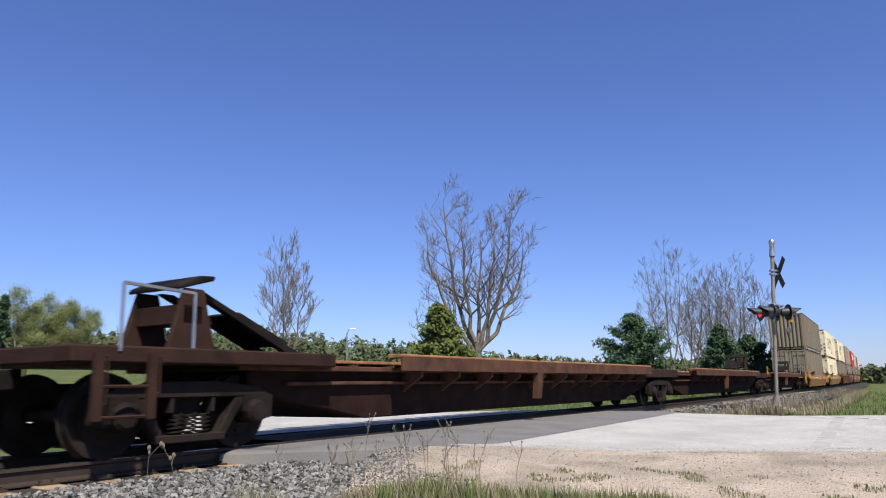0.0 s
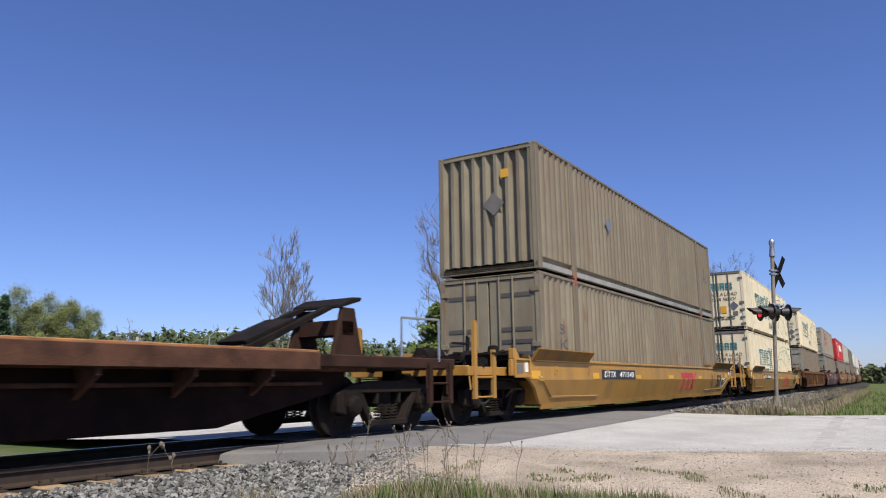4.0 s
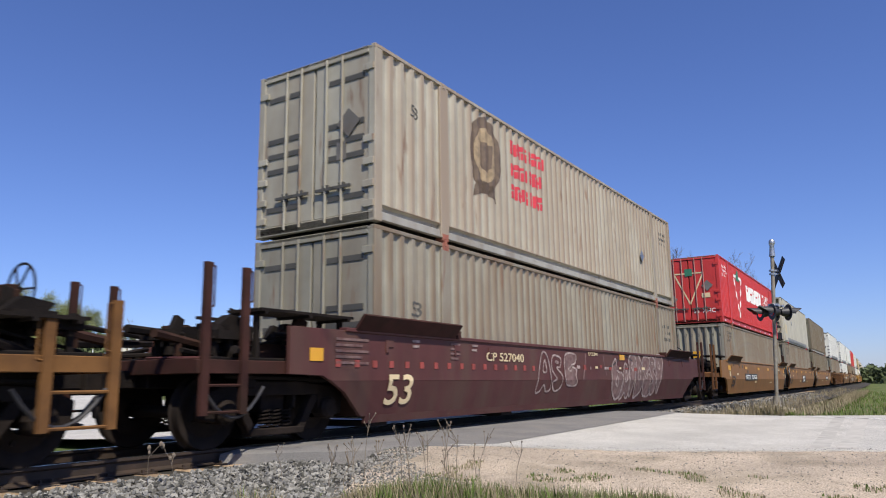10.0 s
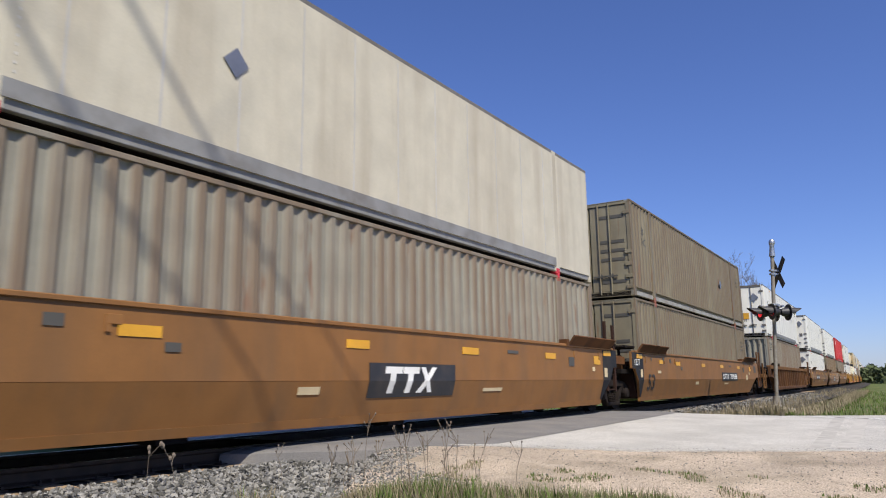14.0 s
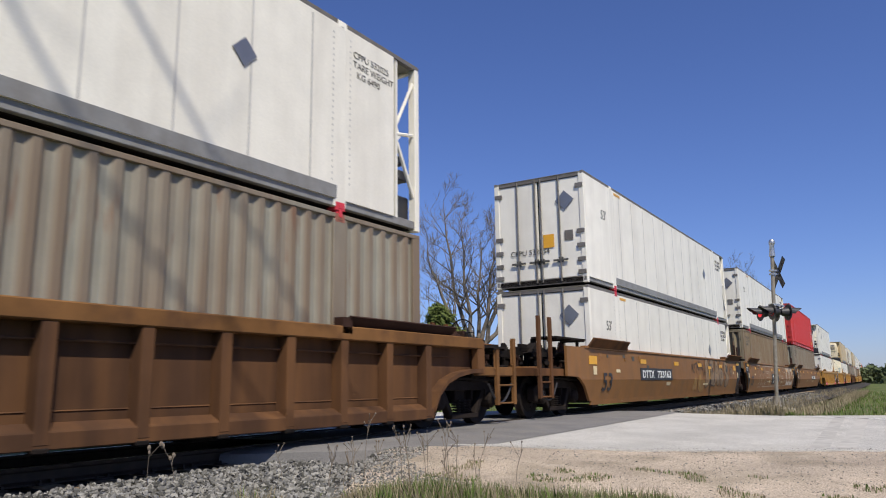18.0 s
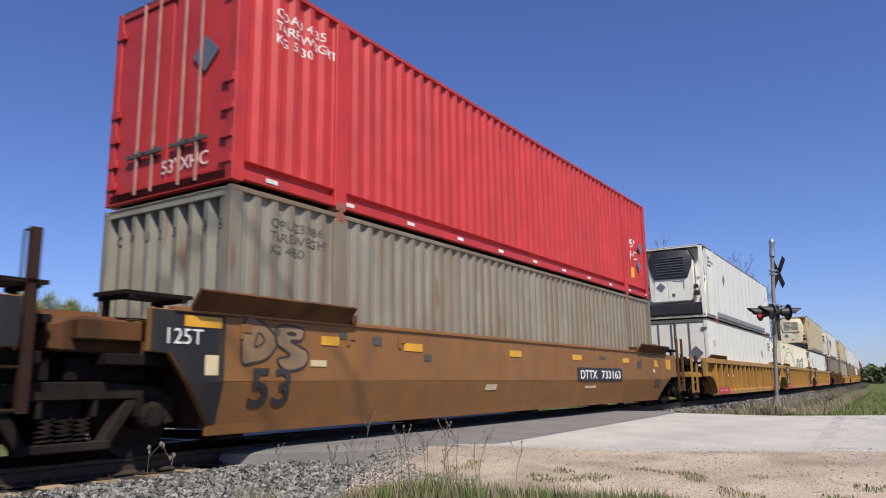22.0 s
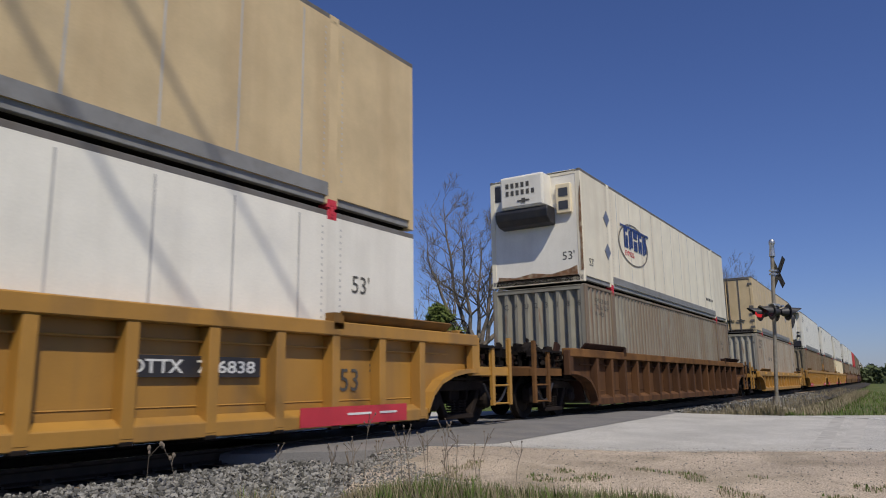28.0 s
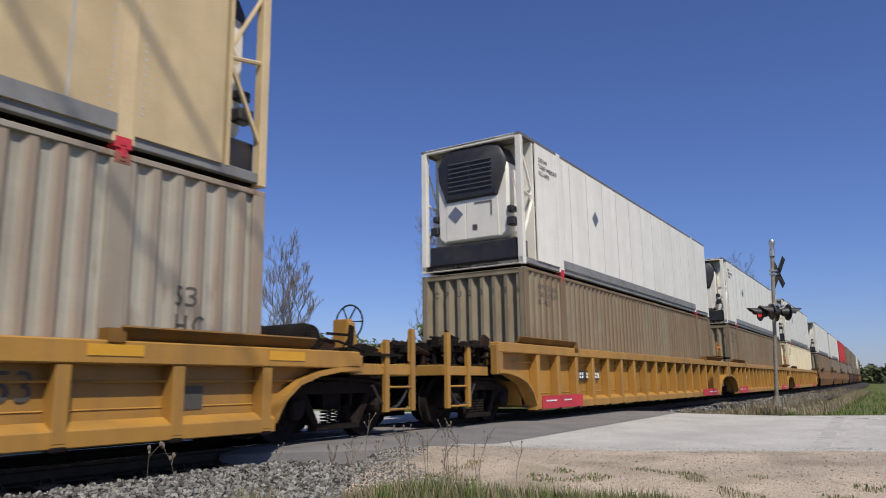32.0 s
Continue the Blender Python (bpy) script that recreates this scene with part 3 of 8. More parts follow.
more = random.Random(8)
WEEDS = [(more.uniform(5.3, 6.5), more.uniform(3.5, 5.0), more.uniform(0.22, 0.55)) for _ in range(8)]
for i, (x, y, h) in enumerate(WEEDS + list(((5.75, 4.66, 0.62), (5.85, 4.5, 0.38), (5.95, 4.35, 0.5), (5.68, 3.86, 0.55), (5.75, 3.75, 0.62), (5.9, 3.7, 0.5), (5.6, 3.6, 0.4), (4.55, 6.35, 0.36), (4.75, 6.2, 0.3), (5.6, 5.6, 0.32), (6.0, 4.1, 0.42), (6.3, 3.3, 0.35), (5.5, 4.9, 0.3), (5.3, 4.4, 0.45), (6.1, 3.9, 0.55)))):
    weed(x, y, h, 50 + i)


# ---- trees ----
def limb(q, fine, p, d, length, r, depth, rg, up=0.25, bare=0.25):
    """Grows one branch and its children; thick pieces into q, thin ones into fine."""
    n = 5 if depth > 1 else 4
    step = length / n
    for i in range(n):
        d = (d + Vector((rg.gauss(0, 0.12), rg.gauss(0, 0.12), rg.gauss(0, 0.08) + up * 0.18))).normalized()
        e = p + d * step
        r2 = r * (1 - 0.75 / n * (1 if depth else 1.25))
        tgt = q if depth >= 2 else fine
        tgt.tube(p, e, r, r2, n=6 if depth >= 3 else 4 if depth >= 2 else 3, caps=False)
        p, r = e, r2
        if depth > 0 and i >= n * bare:
            for _ in range(rg.choice((1, 2, 2)) if depth > 1 else rg.choice((1, 2, 3))):
                side = d.orthogonal()
                side.rotate(Matrix.Rotation(rg.uniform(0, 6.28), 3, d))
                nd = (d * rg.uniform(0.6, 1.0) + side * rg.uniform(0.5, 0.95) + Vector((0, 0, up))).normalized()
                limb(q, fine, p, nd, length * rg.uniform(0.35, 0.6), max(r * 0.55, 0.015), depth - 1, rg, up, 0.2)


def bare_tree(x, y, mains, seed, r0, label, depth=3, fork=2.0, up=0.35, buds=0, rz=None):
    """mains: (sideways, towards the camera, height) of each main stem's tip, in metres from the foot."""
    z = land(x, y) - 0.2
    rg = random.Random(seed)
    t = base("tree", label, "tree", m=pose(x, y, z, 0, 0, math.degrees(math.atan2(y, x)) - 90 if rz is None else rz))
    q, fine = Shape(), Shape()
    trunk = Shape()
    f = Vector((0, 0, fork))
    trunk.tube((0, 0, 0), (0.03, 0, fork * 0.5), r0 * 1.25, r0, n=10).tube((0.03, 0, fork * 0.5), f, r0, r0 * 0.9, n=10)
    part("trunk", trunk.mesh("trunk", BARK, smooth=True), t)
    tips = []
    for sx, sy, h in mains:
        tip = Vector((sx, sy, h))
        p, n = f.copy(), 9
        r = r0 * 0.62
        prev = p
        for i in range(1, n + 1):
            u = i / n
            e = Vector((sx * (1 - (1 - u) ** 1.7), sy * u, fork + (h - fork) * u ** 1.15)) + Vector((rg.gauss(0, 0.1), rg.gauss(0, 0.1), 0)) * (i < n)
            r2 = r0 * 0.62 * (1 - u) ** 0.8 + 0.012
            q.tube(prev, e, r, r2, n=7, caps=False)
            d = (e - prev).normalized()
            if i >= 3:
                for _ in range(rg.choice((2, 3))):
                    side = d.orthogonal()
                    side.rotate(Matrix.Rotation(rg.uniform(0, 6.28), 3, d))
                    nd = (d + side * rg.uniform(0.6, 1.1)).normalized()
                    limb(q, fine, e, nd, (h - fork) * rg.uniform(0.16, 0.32) * (1.15 - 0.55 * u), max(r2 * 0.6, 0.02), depth - 1, rg, up)
            prev, r = e, r2
    tagged(part("limb", q.mesh("limb", BARK, smooth=True), t), kind="stuff")
    me = bpy.data.meshes.new("twig")
    me.from_pydata(fine.v, [], fine.f)
    me.materials.append(TWIG)
    tagged(part("twig", me, t), kind="stuff")
    if buds:
        vs, fs = [], []
        pts = fine.v
        for _ in range(buds):
            c = Vector(pts[rg.randrange(len(pts))]) + Vector((rg.gauss(0, 0.42), rg.gauss(0, 0.42), rg.gauss(0, 0.38)))
            leaf(vs, fs, c, rg.uniform(0.07, 0.14), rg)
        leaf_part(t, vs, fs, BUD)
    return t


def leaf(vs, fs, c, size, rg):
    a = Vector((rg.gauss(0, 1), rg.gauss(0, 1), rg.gauss(0, 1))).normalized()
    b = a.orthogonal().normalized()
    n = len(vs)
    vs += [tuple(c - a * size), tuple(c + b * size * 0.45), tuple(c + a * size), tuple(c - b * size * 0.45)]
    fs.append((n, n + 1, n + 2, n + 3))


def leaf_part(t, vs, fs, mat, name="crown"):
    me = bpy.data.meshes.new(name)
    me.from_pydata(vs, [], fs)
    me.materials.append(mat)
    return tagged(part(name, me, t), kind="stuff")


def evergreen(x, y, h, w, seed, mat, label, pointed=True, leaves=6000, size=0.16):
    z = land(x, y) - 0.1
    rg = random.Random(seed)
    t = base("evergreen_tree", label, "tree", m=pose(x, y, z))
    part("trunk", Shape().tube((0, 0, 0), (0, 0, h * 0.9), 0.12, 0.02, n=7).mesh("trunk", BARK), t)
    vs, fs = [], []
    boughs = Shape()
    for k in range(110):
        u = rg.random() ** 0.8
        zz = h * (0.06 + 0.92 * u)
        rad = w / 2 * ((1 - u) ** 0.75 if pointed else (1 - u ** 2.6)) * rg.uniform(0.55, 1.12) + 0.08
        a = rg.uniform(0, 6.28)
        tip = Vector((rad * math.cos(a), rad * math.sin(a), zz + rad * (0.25 if pointed else 0.45)))
        root = Vector((0, 0, zz - rad * 0.1))
        boughs.tube(root, tip, 0.025, 0.006, n=3, caps=False)
        for _ in range(leaves // 110):
            f = rg.uniform(0.35, 1.05)
            c = root.lerp(tip, f) + Vector((rg.gauss(0, 0.13), rg.gauss(0, 0.13), rg.gauss(0, 0.10))) * (0.6 + 0.5 * w / 4)
            leaf(vs, fs, c, size * rg.uniform(0.6, 1.3), rg)
    tagged(part("bough", boughs.mesh("bough", BARK), t), kind="stuff")
    leaf_part(t, vs, fs, mat)


def polar(az, dist):
    return dist * math.cos(radians(az)), dist * math.sin(radians(az))


bare_tree(*polar(30.3, 55), [(-2.4, 0.3, 15.4), (2.9, -0.4, 14.4), (-3.6, -0.6, 12.2), (3.7, 0.9, 12.0), (1.5, -1.0, 12.8), (-1.0, -0.9, 13.4), (0.4, 0.8, 12.6)], 3, 0.29, "tall bare grey maple with several upswept stems", fork=3.6)
bare_tree(*polar(45.0, 48), [(-0.9, 0.2, 7.4), (0.1, -0.3, 9.2), (1.0, 0.3, 7.8), (-0.4, 0.6, 8.5)], 8, 0.085, "small bare young tree in the meadow", fork=1.6, depth=3, up=0.7)
bare_tree(*polar(32.8, 68), [(-1.5, 0, 9.5), (1.0, 0.4, 8.5), (-2.6, 0.5, 7.6)], 18, 0.16, "slender bare tree behind the cedar", fork=2, depth=2)
for i, (az, dist, h) in enumerate(((15.9, 88, 16.0), (14.4, 92, 13.8), (13.0, 96, 13.6), (11.7, 90, 13.6), (17.7, 95, 9.8), (10.6, 98, 14.0), (13.6, 104, 12.6), (9.6, 100, 12.0), (12.4, 99, 13.0))):
    bare_tree(*polar(az, dist), [(-1.8, 0.4, h * 0.86), (0.2, -0.5, h), (1.7, 0.5, h * 0.9)], 60 + i, 0.16, "bare grey poplar in a roadside clump", fork=1.4, depth=3, up=0.5)
evergreen(*polar(33.2, 46), 6.1, 5.6, 5, CEDAR, "dense yellow-green cedar bush", leaves=14000, size=0.15)
evergreen(*polar(31.2, 47), 3.6, 3.2, 6, CEDAR, "smaller yellow-green cedar bush", leaves=5000, size=0.15)
evergreen(*polar(18.5, 60), 6.6, 6.4, 7, PINE, "rounded dark green pine", False, 18000, 0.14)
evergreen(*polar(12.3, 66), 6.0, 5.0, 8, PINE, "rounded dark green pine", True, 14000, 0.14)
evergreen(*polar(10.4, 70), 5.2, 4.6, 9, PINE, "rounded dark green pine", False, 12000, 0.14)
for i, (az, dist, h, w) in enumerate(((65.5, 120, 10, 6), (63.2, 118, 9.4, 6.5), (61.4, 122, 9.4, 6.5), (59.7, 120, 8.8, 6.5), (67.5, 118, 10, 6))):
    bare_tree(*polar(az, dist), [(-w * 0.35, 0.5, h * 0.8), (0, -0.6, h), (w * 0.36, 0.6, h * 0.85), (w * 0.15, 1.5, h * 0.7)], 90 + i, 0.22, "tall tree with fresh pale green spring leaves", fork=1.5, depth=2, buds=24000)
bare_tree(*polar(56.2, 130), [(-1.6, 0.5, 6.2), (0.2, 0, 7.0), (1.8, 0, 6.0)], 120, 0.16, "pale grey bare tree by the far field", fork=1.4, depth=2)
evergreen(*polar(64.0, 112), 9.4, 3.0, 13, PINE, "tall dark pointed spruce", True, 5000, 0.28)

# far woods along the skyline
rg = random.Random(77)
vs, fs = [], []
for i in range(2600):
    az = rg.uniform(-14, 66)
    dist = rg.uniform(200, 300) if az > 5 else rg.uniform(240, 420)
    x, y = polar(az, dist)
    h = np.interp(az, [-14, 0, 4, 10, 25, 32, 40, 48, 56, 66], [7, 6, 5, 7, 7.5, 9.5, 10.5, 11.5, 7.5, 8]) * rg.uniform(0.74, 1.1)
    z = land(x, y)
    conifer = rg.random() < 0.75
    for _ in range(44):
        u = rg.random()
        rad = h * (0.36 * (1 - u) + 0.03 if conifer else 0.42 * math.sqrt(max(0, 1 - (2 * u - 1) ** 2)) + 0.02)
        a = rg.uniform(0, 6.28)
        k = math.sqrt(rg.random())
        leaf(vs, fs, Vector((x + rad * k * math.cos(a), y + rad * k * math.sin(a), z + h * u)), rg.uniform(0.6, 1.1), rg)
me = bpy.data.meshes.new("far_woods")
me.from_pydata(vs, [], fs)
me.materials.append(FOREST)
tagged(new("far_woods", me), "dark evergreen woods along the skyline", "forest", kind="stuff")
vs, fs = [], []
for i in range(160):
    az, dist = rg.uniform(6, 58), rg.uniform(70, 170)
    x, y = polar(az, dist)
    if y < TRACK_Y + bend(x) + 12:
        continue
    h, z = rg.uniform(0.7, 2.4), land(x, y)
    for _ in range(60):
        a, u = rg.uniform(0, 6.28), rg.random()
        k = h * 0.6 * math.sqrt(rg.random())
        leaf(vs, fs, Vector((x + k * math.cos(a), y + k * math.sin(a), z + h * u)), rg.uniform(0.1, 0.24), rg)
me = bpy.data.meshes.new("far_shrubs")
me.from_pydata(vs, [], fs)
me.materials.append(CEDAR)
tagged(new("far_shrubs", me), "low scattered green shrubs in the meadow", "shrub", kind="stuff")

# bare tree behind the camera that throws branch shadows on the passing cars
def shade_tree(x, y, h):
    """A tall slender tree with long drooping limbs."""
    rg = random.Random(140)
    t = base("tree", "tall slender bare tree with drooping limbs by the verge", "tree", m=pose(x, y, land(x, y) - 0.2))
    part("trunk", Shape().tube((0, 0, 0), (0.1, 0, h * 0.5), 0.26, 0.17, n=10).tube((0.1, 0, h * 0.5), (0, 0, h), 0.17, 0.05, n=8).mesh("trunk", BARK, smooth=True), t)
    for pts in ([(0.0, 0, 22.2), (1.9, 0.1, 20.75), (3.3, 0, 19.0), (4.5, 0.1, 17.65), (6.0, 0.2, 15.9)], [(0, 0, 23.6), (2.8, 0.1, 21.65), (4.2, 0.0, 20.1), (5.3, 0.1, 18.75), (6.9, 0, 17.05), (8.4, 0.2, 15.6)]):
        q = Shape()
        for k, (a, b) in enumerate(zip(pts, pts[1:])):
            q.tube(a, b, 0.042 - 0.005 * k, 0.037 - 0.005 * k, n=6, caps=False)
            e = Vector(b) + Vector((rg.uniform(0.3, 0.9), rg.uniform(-0.3, 0.3), rg.uniform(-0.2, 0.7)))
            q.tube(b, e, 0.012, 0.006, n=4, caps=False)
        part("limb", q.mesh("limb", BARK, smooth=True), t)


shade_tree(-6.0, -3.0, 24.0)


# ---- crossing signal ----
def crossing_signal():
    g = base("crossing_signal", "railway crossing mast with shade-darkened crossbuck and red flashing lamps", "signal", m=pose(26.7, 4.19, -0.25, 3.4, 0, 0) @ pose(0, 0, 0, 0, 0, 36))
    part("footing", cached("footing", CONCRETE, lambda s: s.box(-0.42, 0.42, -0.42, 0.42, -0.3, 0.1), 0.03), g, "concrete footing")
    part("mast_base", cached("mast_base", MAST_PAINT, lambda s: s.lathe([(0.2, 0.1), (0.2, 0.14), (0.12, 0.2), (0.1, 0.45), (0.0, 0.45)], 12, "z").tube((-0.14, -0.14, 0.1), (-0.14, -0.14, 0.4), 0.03).tube((0.14, -0.14, 0.1), (0.14, -0.14, 0.4), 0.03)), g)
    part("mast", cached("mast", MAST_PAINT, lambda s: s.tube((0, 0, 0.1), (0, 0, 5.2), 0.062, n=12), smooth=True), g)
    part("mast_cap", cached("mast_cap", STEEL, lambda s: s.lathe([(0.0, 5.72), (0.06, 5.72), (0.1, 5.66), (0.1, 5.58), (0.075, 5.5), (0.09, 5.3), (0.1, 5.2), (0.1, 5.14), (0.06, 5.12)], 14, "z"), smooth=True), g, "grey bell housing")
    for a in (-38, 38):
        # boards coloured black for the shade on their backs, which face the camera
        part("crossbuck_board", cached("board", BLACK, lambda s: s.box(-0.61, 0.61, -0.012, 0.012, -0.115, 0.115), 0.01), g, m=pose(0.0, -0.2, 4.58 , 0, 90 - a, 0) if a > 0 else pose(0.0, -0.175, 4.58, 0, 90 - a, 0))
    part("board_clamp", cached("board_clamp", STEEL, lambda s: s.box(-0.08, 0.08, -0.2, 0.09, 4.5, 4.56).box(-0.08, 0.08, -0.2, 0.09, 4.62, 4.68)), g)
    part("crossarm", cached("crossarm", STEEL, lambda s: s.tube((-0.55, 0.1, 3.42), (0.55, 0.1, 3.42), 0.04).tube((-0.45, -0.1, 3.42), (0.45, -0.1, 3.42), 0.04).box(-0.12, 0.12, -0.14, 0.14, 3.36, 3.52)), g)
    out = []
    for x, y, rz, lit in ((0.4, 0.26, 180, 0), (-0.4, 0.26, 180, 1), (-0.4, -0.26, 0, None), (0.4, -0.26, 0, None)):
        head = part("lamp_head", cached("lamp_head", BLACK, lambda s: s.lathe([(0.0, 0.26), (0.1, 0.24), (0.15, 0.1), (0.16, 0.0), (0.27, -0.005), (0.27, -0.02), (0.155, -0.02)], 24, "y"), smooth=True), g, m=pose(x, y, 3.22, 0, 0, rz))

        def hood(s):
            n = 12
            for k in range(n):
                a, b = radians(-15 + 210 * k / n), radians(-15 + 210 * (k + 1) / n)
                s.add([(0.17 * math.cos(a), -0.02, 0.17 * math.sin(a)), (0.17 * math.cos(b), -0.02, 0.17 * math.sin(b)), (0.165 * math.cos(b), -0.2 - 0.28 * max(0, math.sin(b)), 0.165 * math.sin(b) + 0.0), (0.165 * math.cos(a), -0.2 - 0.28 * max(0, math.sin(a)), 0.165 * math.sin(a))], [(0, 1, 2, 3)])
        part("hood", cached("hood", BLACK, hood), head)
        if lit is None:
            part("lens", cached("lens_rim", STEEL, lambda s: s.lathe([(0.0, -0.03), (0.15, -0.03), (0.15, -0.01)], 20, "y")), head)
        else:
            # a turning disc: the bright face shows while the lamp is lit, the dark face while it is not
            lens = part("lens", cached("lens_disc", RED_DARK, lambda s: s.lathe([(0.0, 0.004), (0.145, 0.004), (0.145, 0.0)], 20, "y")), head, "red glass lens")
            lens.data = lens.data.copy()
            q = Shape()
            q.lathe([(0.145, 0.0), (0.145, -0.004), (0.0, -0.004)], 20, "y").lathe([(0.145, 0.0), (0.145, 0.004), (0.0, 0.004)], 20, "y")
            me = q.mesh("lens_disc", RED_GLOW)
            me.materials.append(RED_DARK)
            for f in me.polygons:
                f.material_index = 1 if f.center.y > 0.0015 else 0
            lens.data = me
            out.append((lens, lit))
    return out


RED_GLOW = glow("lit_red_lens", (0.9, 0.03, 0.04), 0.7)
RED_DARK = material("unlit_red_lens", (0.06, 0.004, 0.006), 0.25)
FLASHERS = crossing_signal()


# ---- far poles and house ----
def street_lamp(az, dist, h, arm):
    x, y = polar(az, dist)
    t = base("street_lamp", "grey street lamp pole with a short curved arm", "lamp", "street lamps", m=pose(x, y, land(x, y) - 0.2, 0, 0, math.degrees(math.atan2(y, x)) - 90))
    part("pole", cached(("pole", h), STEEL, lambda s: s.tube((0, 0, 0), (0, 0, h), 0.1, 0.07, n=8)), t)
    part("arm", cached(("arm", h, arm), STEEL, lambda s: s.path([(0, 0, h - 0.1), (arm * 0.5, 0, h + 0.3), (arm, 0, h + 0.4)], 0.05)), t)
    part("head", cached(("lamp_top", h, arm), WHITE, lambda s: s.box(arm - 0.1, arm + 0.6, -0.16, 0.16, h + 0.3, h + 0.48), 0.04), t)


street_lamp(50.6, 75, 4.6, 0.9)
street_lamp(40.4, 80, 6.0, 0.35)
for az, dist, h in ((58.4, 110, 2.6), (29.0, 50, 2.6), (41.8, 90, 1.8)):
    x, y = polar(az, dist)
    solid("marker_post", Shape().tube((0, 0, -0.3), (0, 0, h), 0.06, n=7), WHITE, "thin white marker post in the meadow", "post", m=pose(x, y, land(x, y)), group="marker posts")


def house():
    x, y = polar(55.2, 150)
    t = base("house", "white farmhouse with a pale metal roof on the rise", "house", m=pose(x, y, land(x, y) - 0.3, 0, 0, 20))
    part("wall", cached("house_wall", BODY["white"], lambda s: s.box(-5, 5, -3.5, 3.5, 0, 2.6).prism([(-3.5, 2.6), (3.5, 2.6), (0, 4.6)], "x", -5, 5)), t)
    part("roof", cached("house_roof", STEEL, lambda s: s.prism([(-4, 2.4), (0, 4.75), (4, 2.4), (4, 2.55), (0, 4.95), (-4, 2.55)], "x", -5.4, 5.4)), t, "pale metal roof")
    for k in range(3):
        part("window", cached("house_window", DARK_GREY, lambda s: s.box(-0.6, 0.6, -3.56, -3.5, 1.0, 2.1)), t, m=pose(-3.4 + 3.2 * k, 0, 0))
    part("porch", cached("house_porch", CHASSIS, lambda s: s.box(1.5, 5.5, -5, -3.5, 0, 2.2)), t)
    part("chimney", cached("house_chimney", CONCRETE, lambda s: s.box(-1.6, -1.0, -0.3, 0.3, 4.2, 5.6)), t)


house()


# ---- containers (53 feet long; x from -CL to CL, near side at y = -1.295) ----
CL, CW, CH, POST = 8.17, 1.295, 2.93, 6.17


def corrugated(s, x0, x1, z0, z1, pitch, depth, y, out):
    """A trapezoid-corrugated sheet in the xz plane at y; out = -1 or 1, the outward side along y."""
    n = max(1, round((x1 - x0) / pitch))
    p = (x1 - x0) / n
    prof = []
    for i in range(n):
        a = x0 + i * p
        prof += [(a, 0), (a + 0.27 * p, 0), (a + 0.49 * p, depth), (a + 0.76 * p, depth)]
    prof.append((x1, 0))
    vs, k = [], len(prof)
    for x, d in prof:
        vs += [(x, y - out * d, z0), (x, y - out * d, z1)]
    s.add(vs, [(2 * i, 2 * i + 2, 2 * i + 3, 2 * i + 1) for i in range(k - 1)])


def turn_y(fn, *a):
    """Build fn in the xz plane and lay it into the yz plane at x = the y value given (a sheet that closes an end)."""
    t = Shape()
    fn(t, *a)
    return [(v[1], v[0], v[2]) for v in t.v], t.f


PAINTED = ("lettering", "marking", "letter_block", "emblem", "emblem_field", "emblem_shield", "emblem_scroll", "triangle_line", "triangle_top")


def wrap(ob, fx, rx):
    """Lays a painted mark onto the folds of the corrugated sheet."""
    if abs(ob.matrix_basis.translation.x) > CL:
        return
    bm = bmesh.new()
    bm.from_mesh(ob.data)
    m = ob.matrix_basis.copy()
    parent = ob.parent
    if parent.parent is not None:
        m = parent.matrix_basis @ m
    bm.transform(m)
    lo, hi = min(v.co.x for v in bm.verts), max(v.co.x for v in bm.verts)
    spans = []
    for a, b in ((fx + 0.1, -POST - 0.09), (-POST + 0.09, POST - 0.09), (POST + 0.09, rx - 0.1)):
        n = max(1, round((b - a) / 0.285))
        spans.append((a, b, (b - a) / n))
        for i in range(n):
            for u in (0, 0.27, 0.49, 0.76):
                x = a + ((b - a) / n) * (i + u)
                if lo < x < hi:
                    bmesh.ops.bisect_plane(bm, geom=bm.verts[:] + bm.edges[:] + bm.faces[:], plane_co=(x, 0, 0), plane_no=(1, 0, 0))
    front = min(v.co.y for v in bm.verts)
    for v in bm.verts:
        d = 0.0
        for a, b, p in spans:
            if a <= v.co.x <= b:
                d = float(np.interp(((v.co.x - a) / p) % 1.0, [0, 0.27, 0.49, 0.76, 1.0], [0, 0, 0.052, 0.052, 0]))
        v.co.y = NEAR - 0.006 + (v.co.y - front) * 0.5 + d - LAYER.get(ob.name.split(".")[0], 0.0)
    bm.transform(m.inverted())
    me = ob.data.copy()
    bm.to_mesh(me)
    bm.free()
    ob.data = me


LAYER = {"emblem_field": 0.006, "emblem_shield": 0.010, "triangle_top": 0.005}


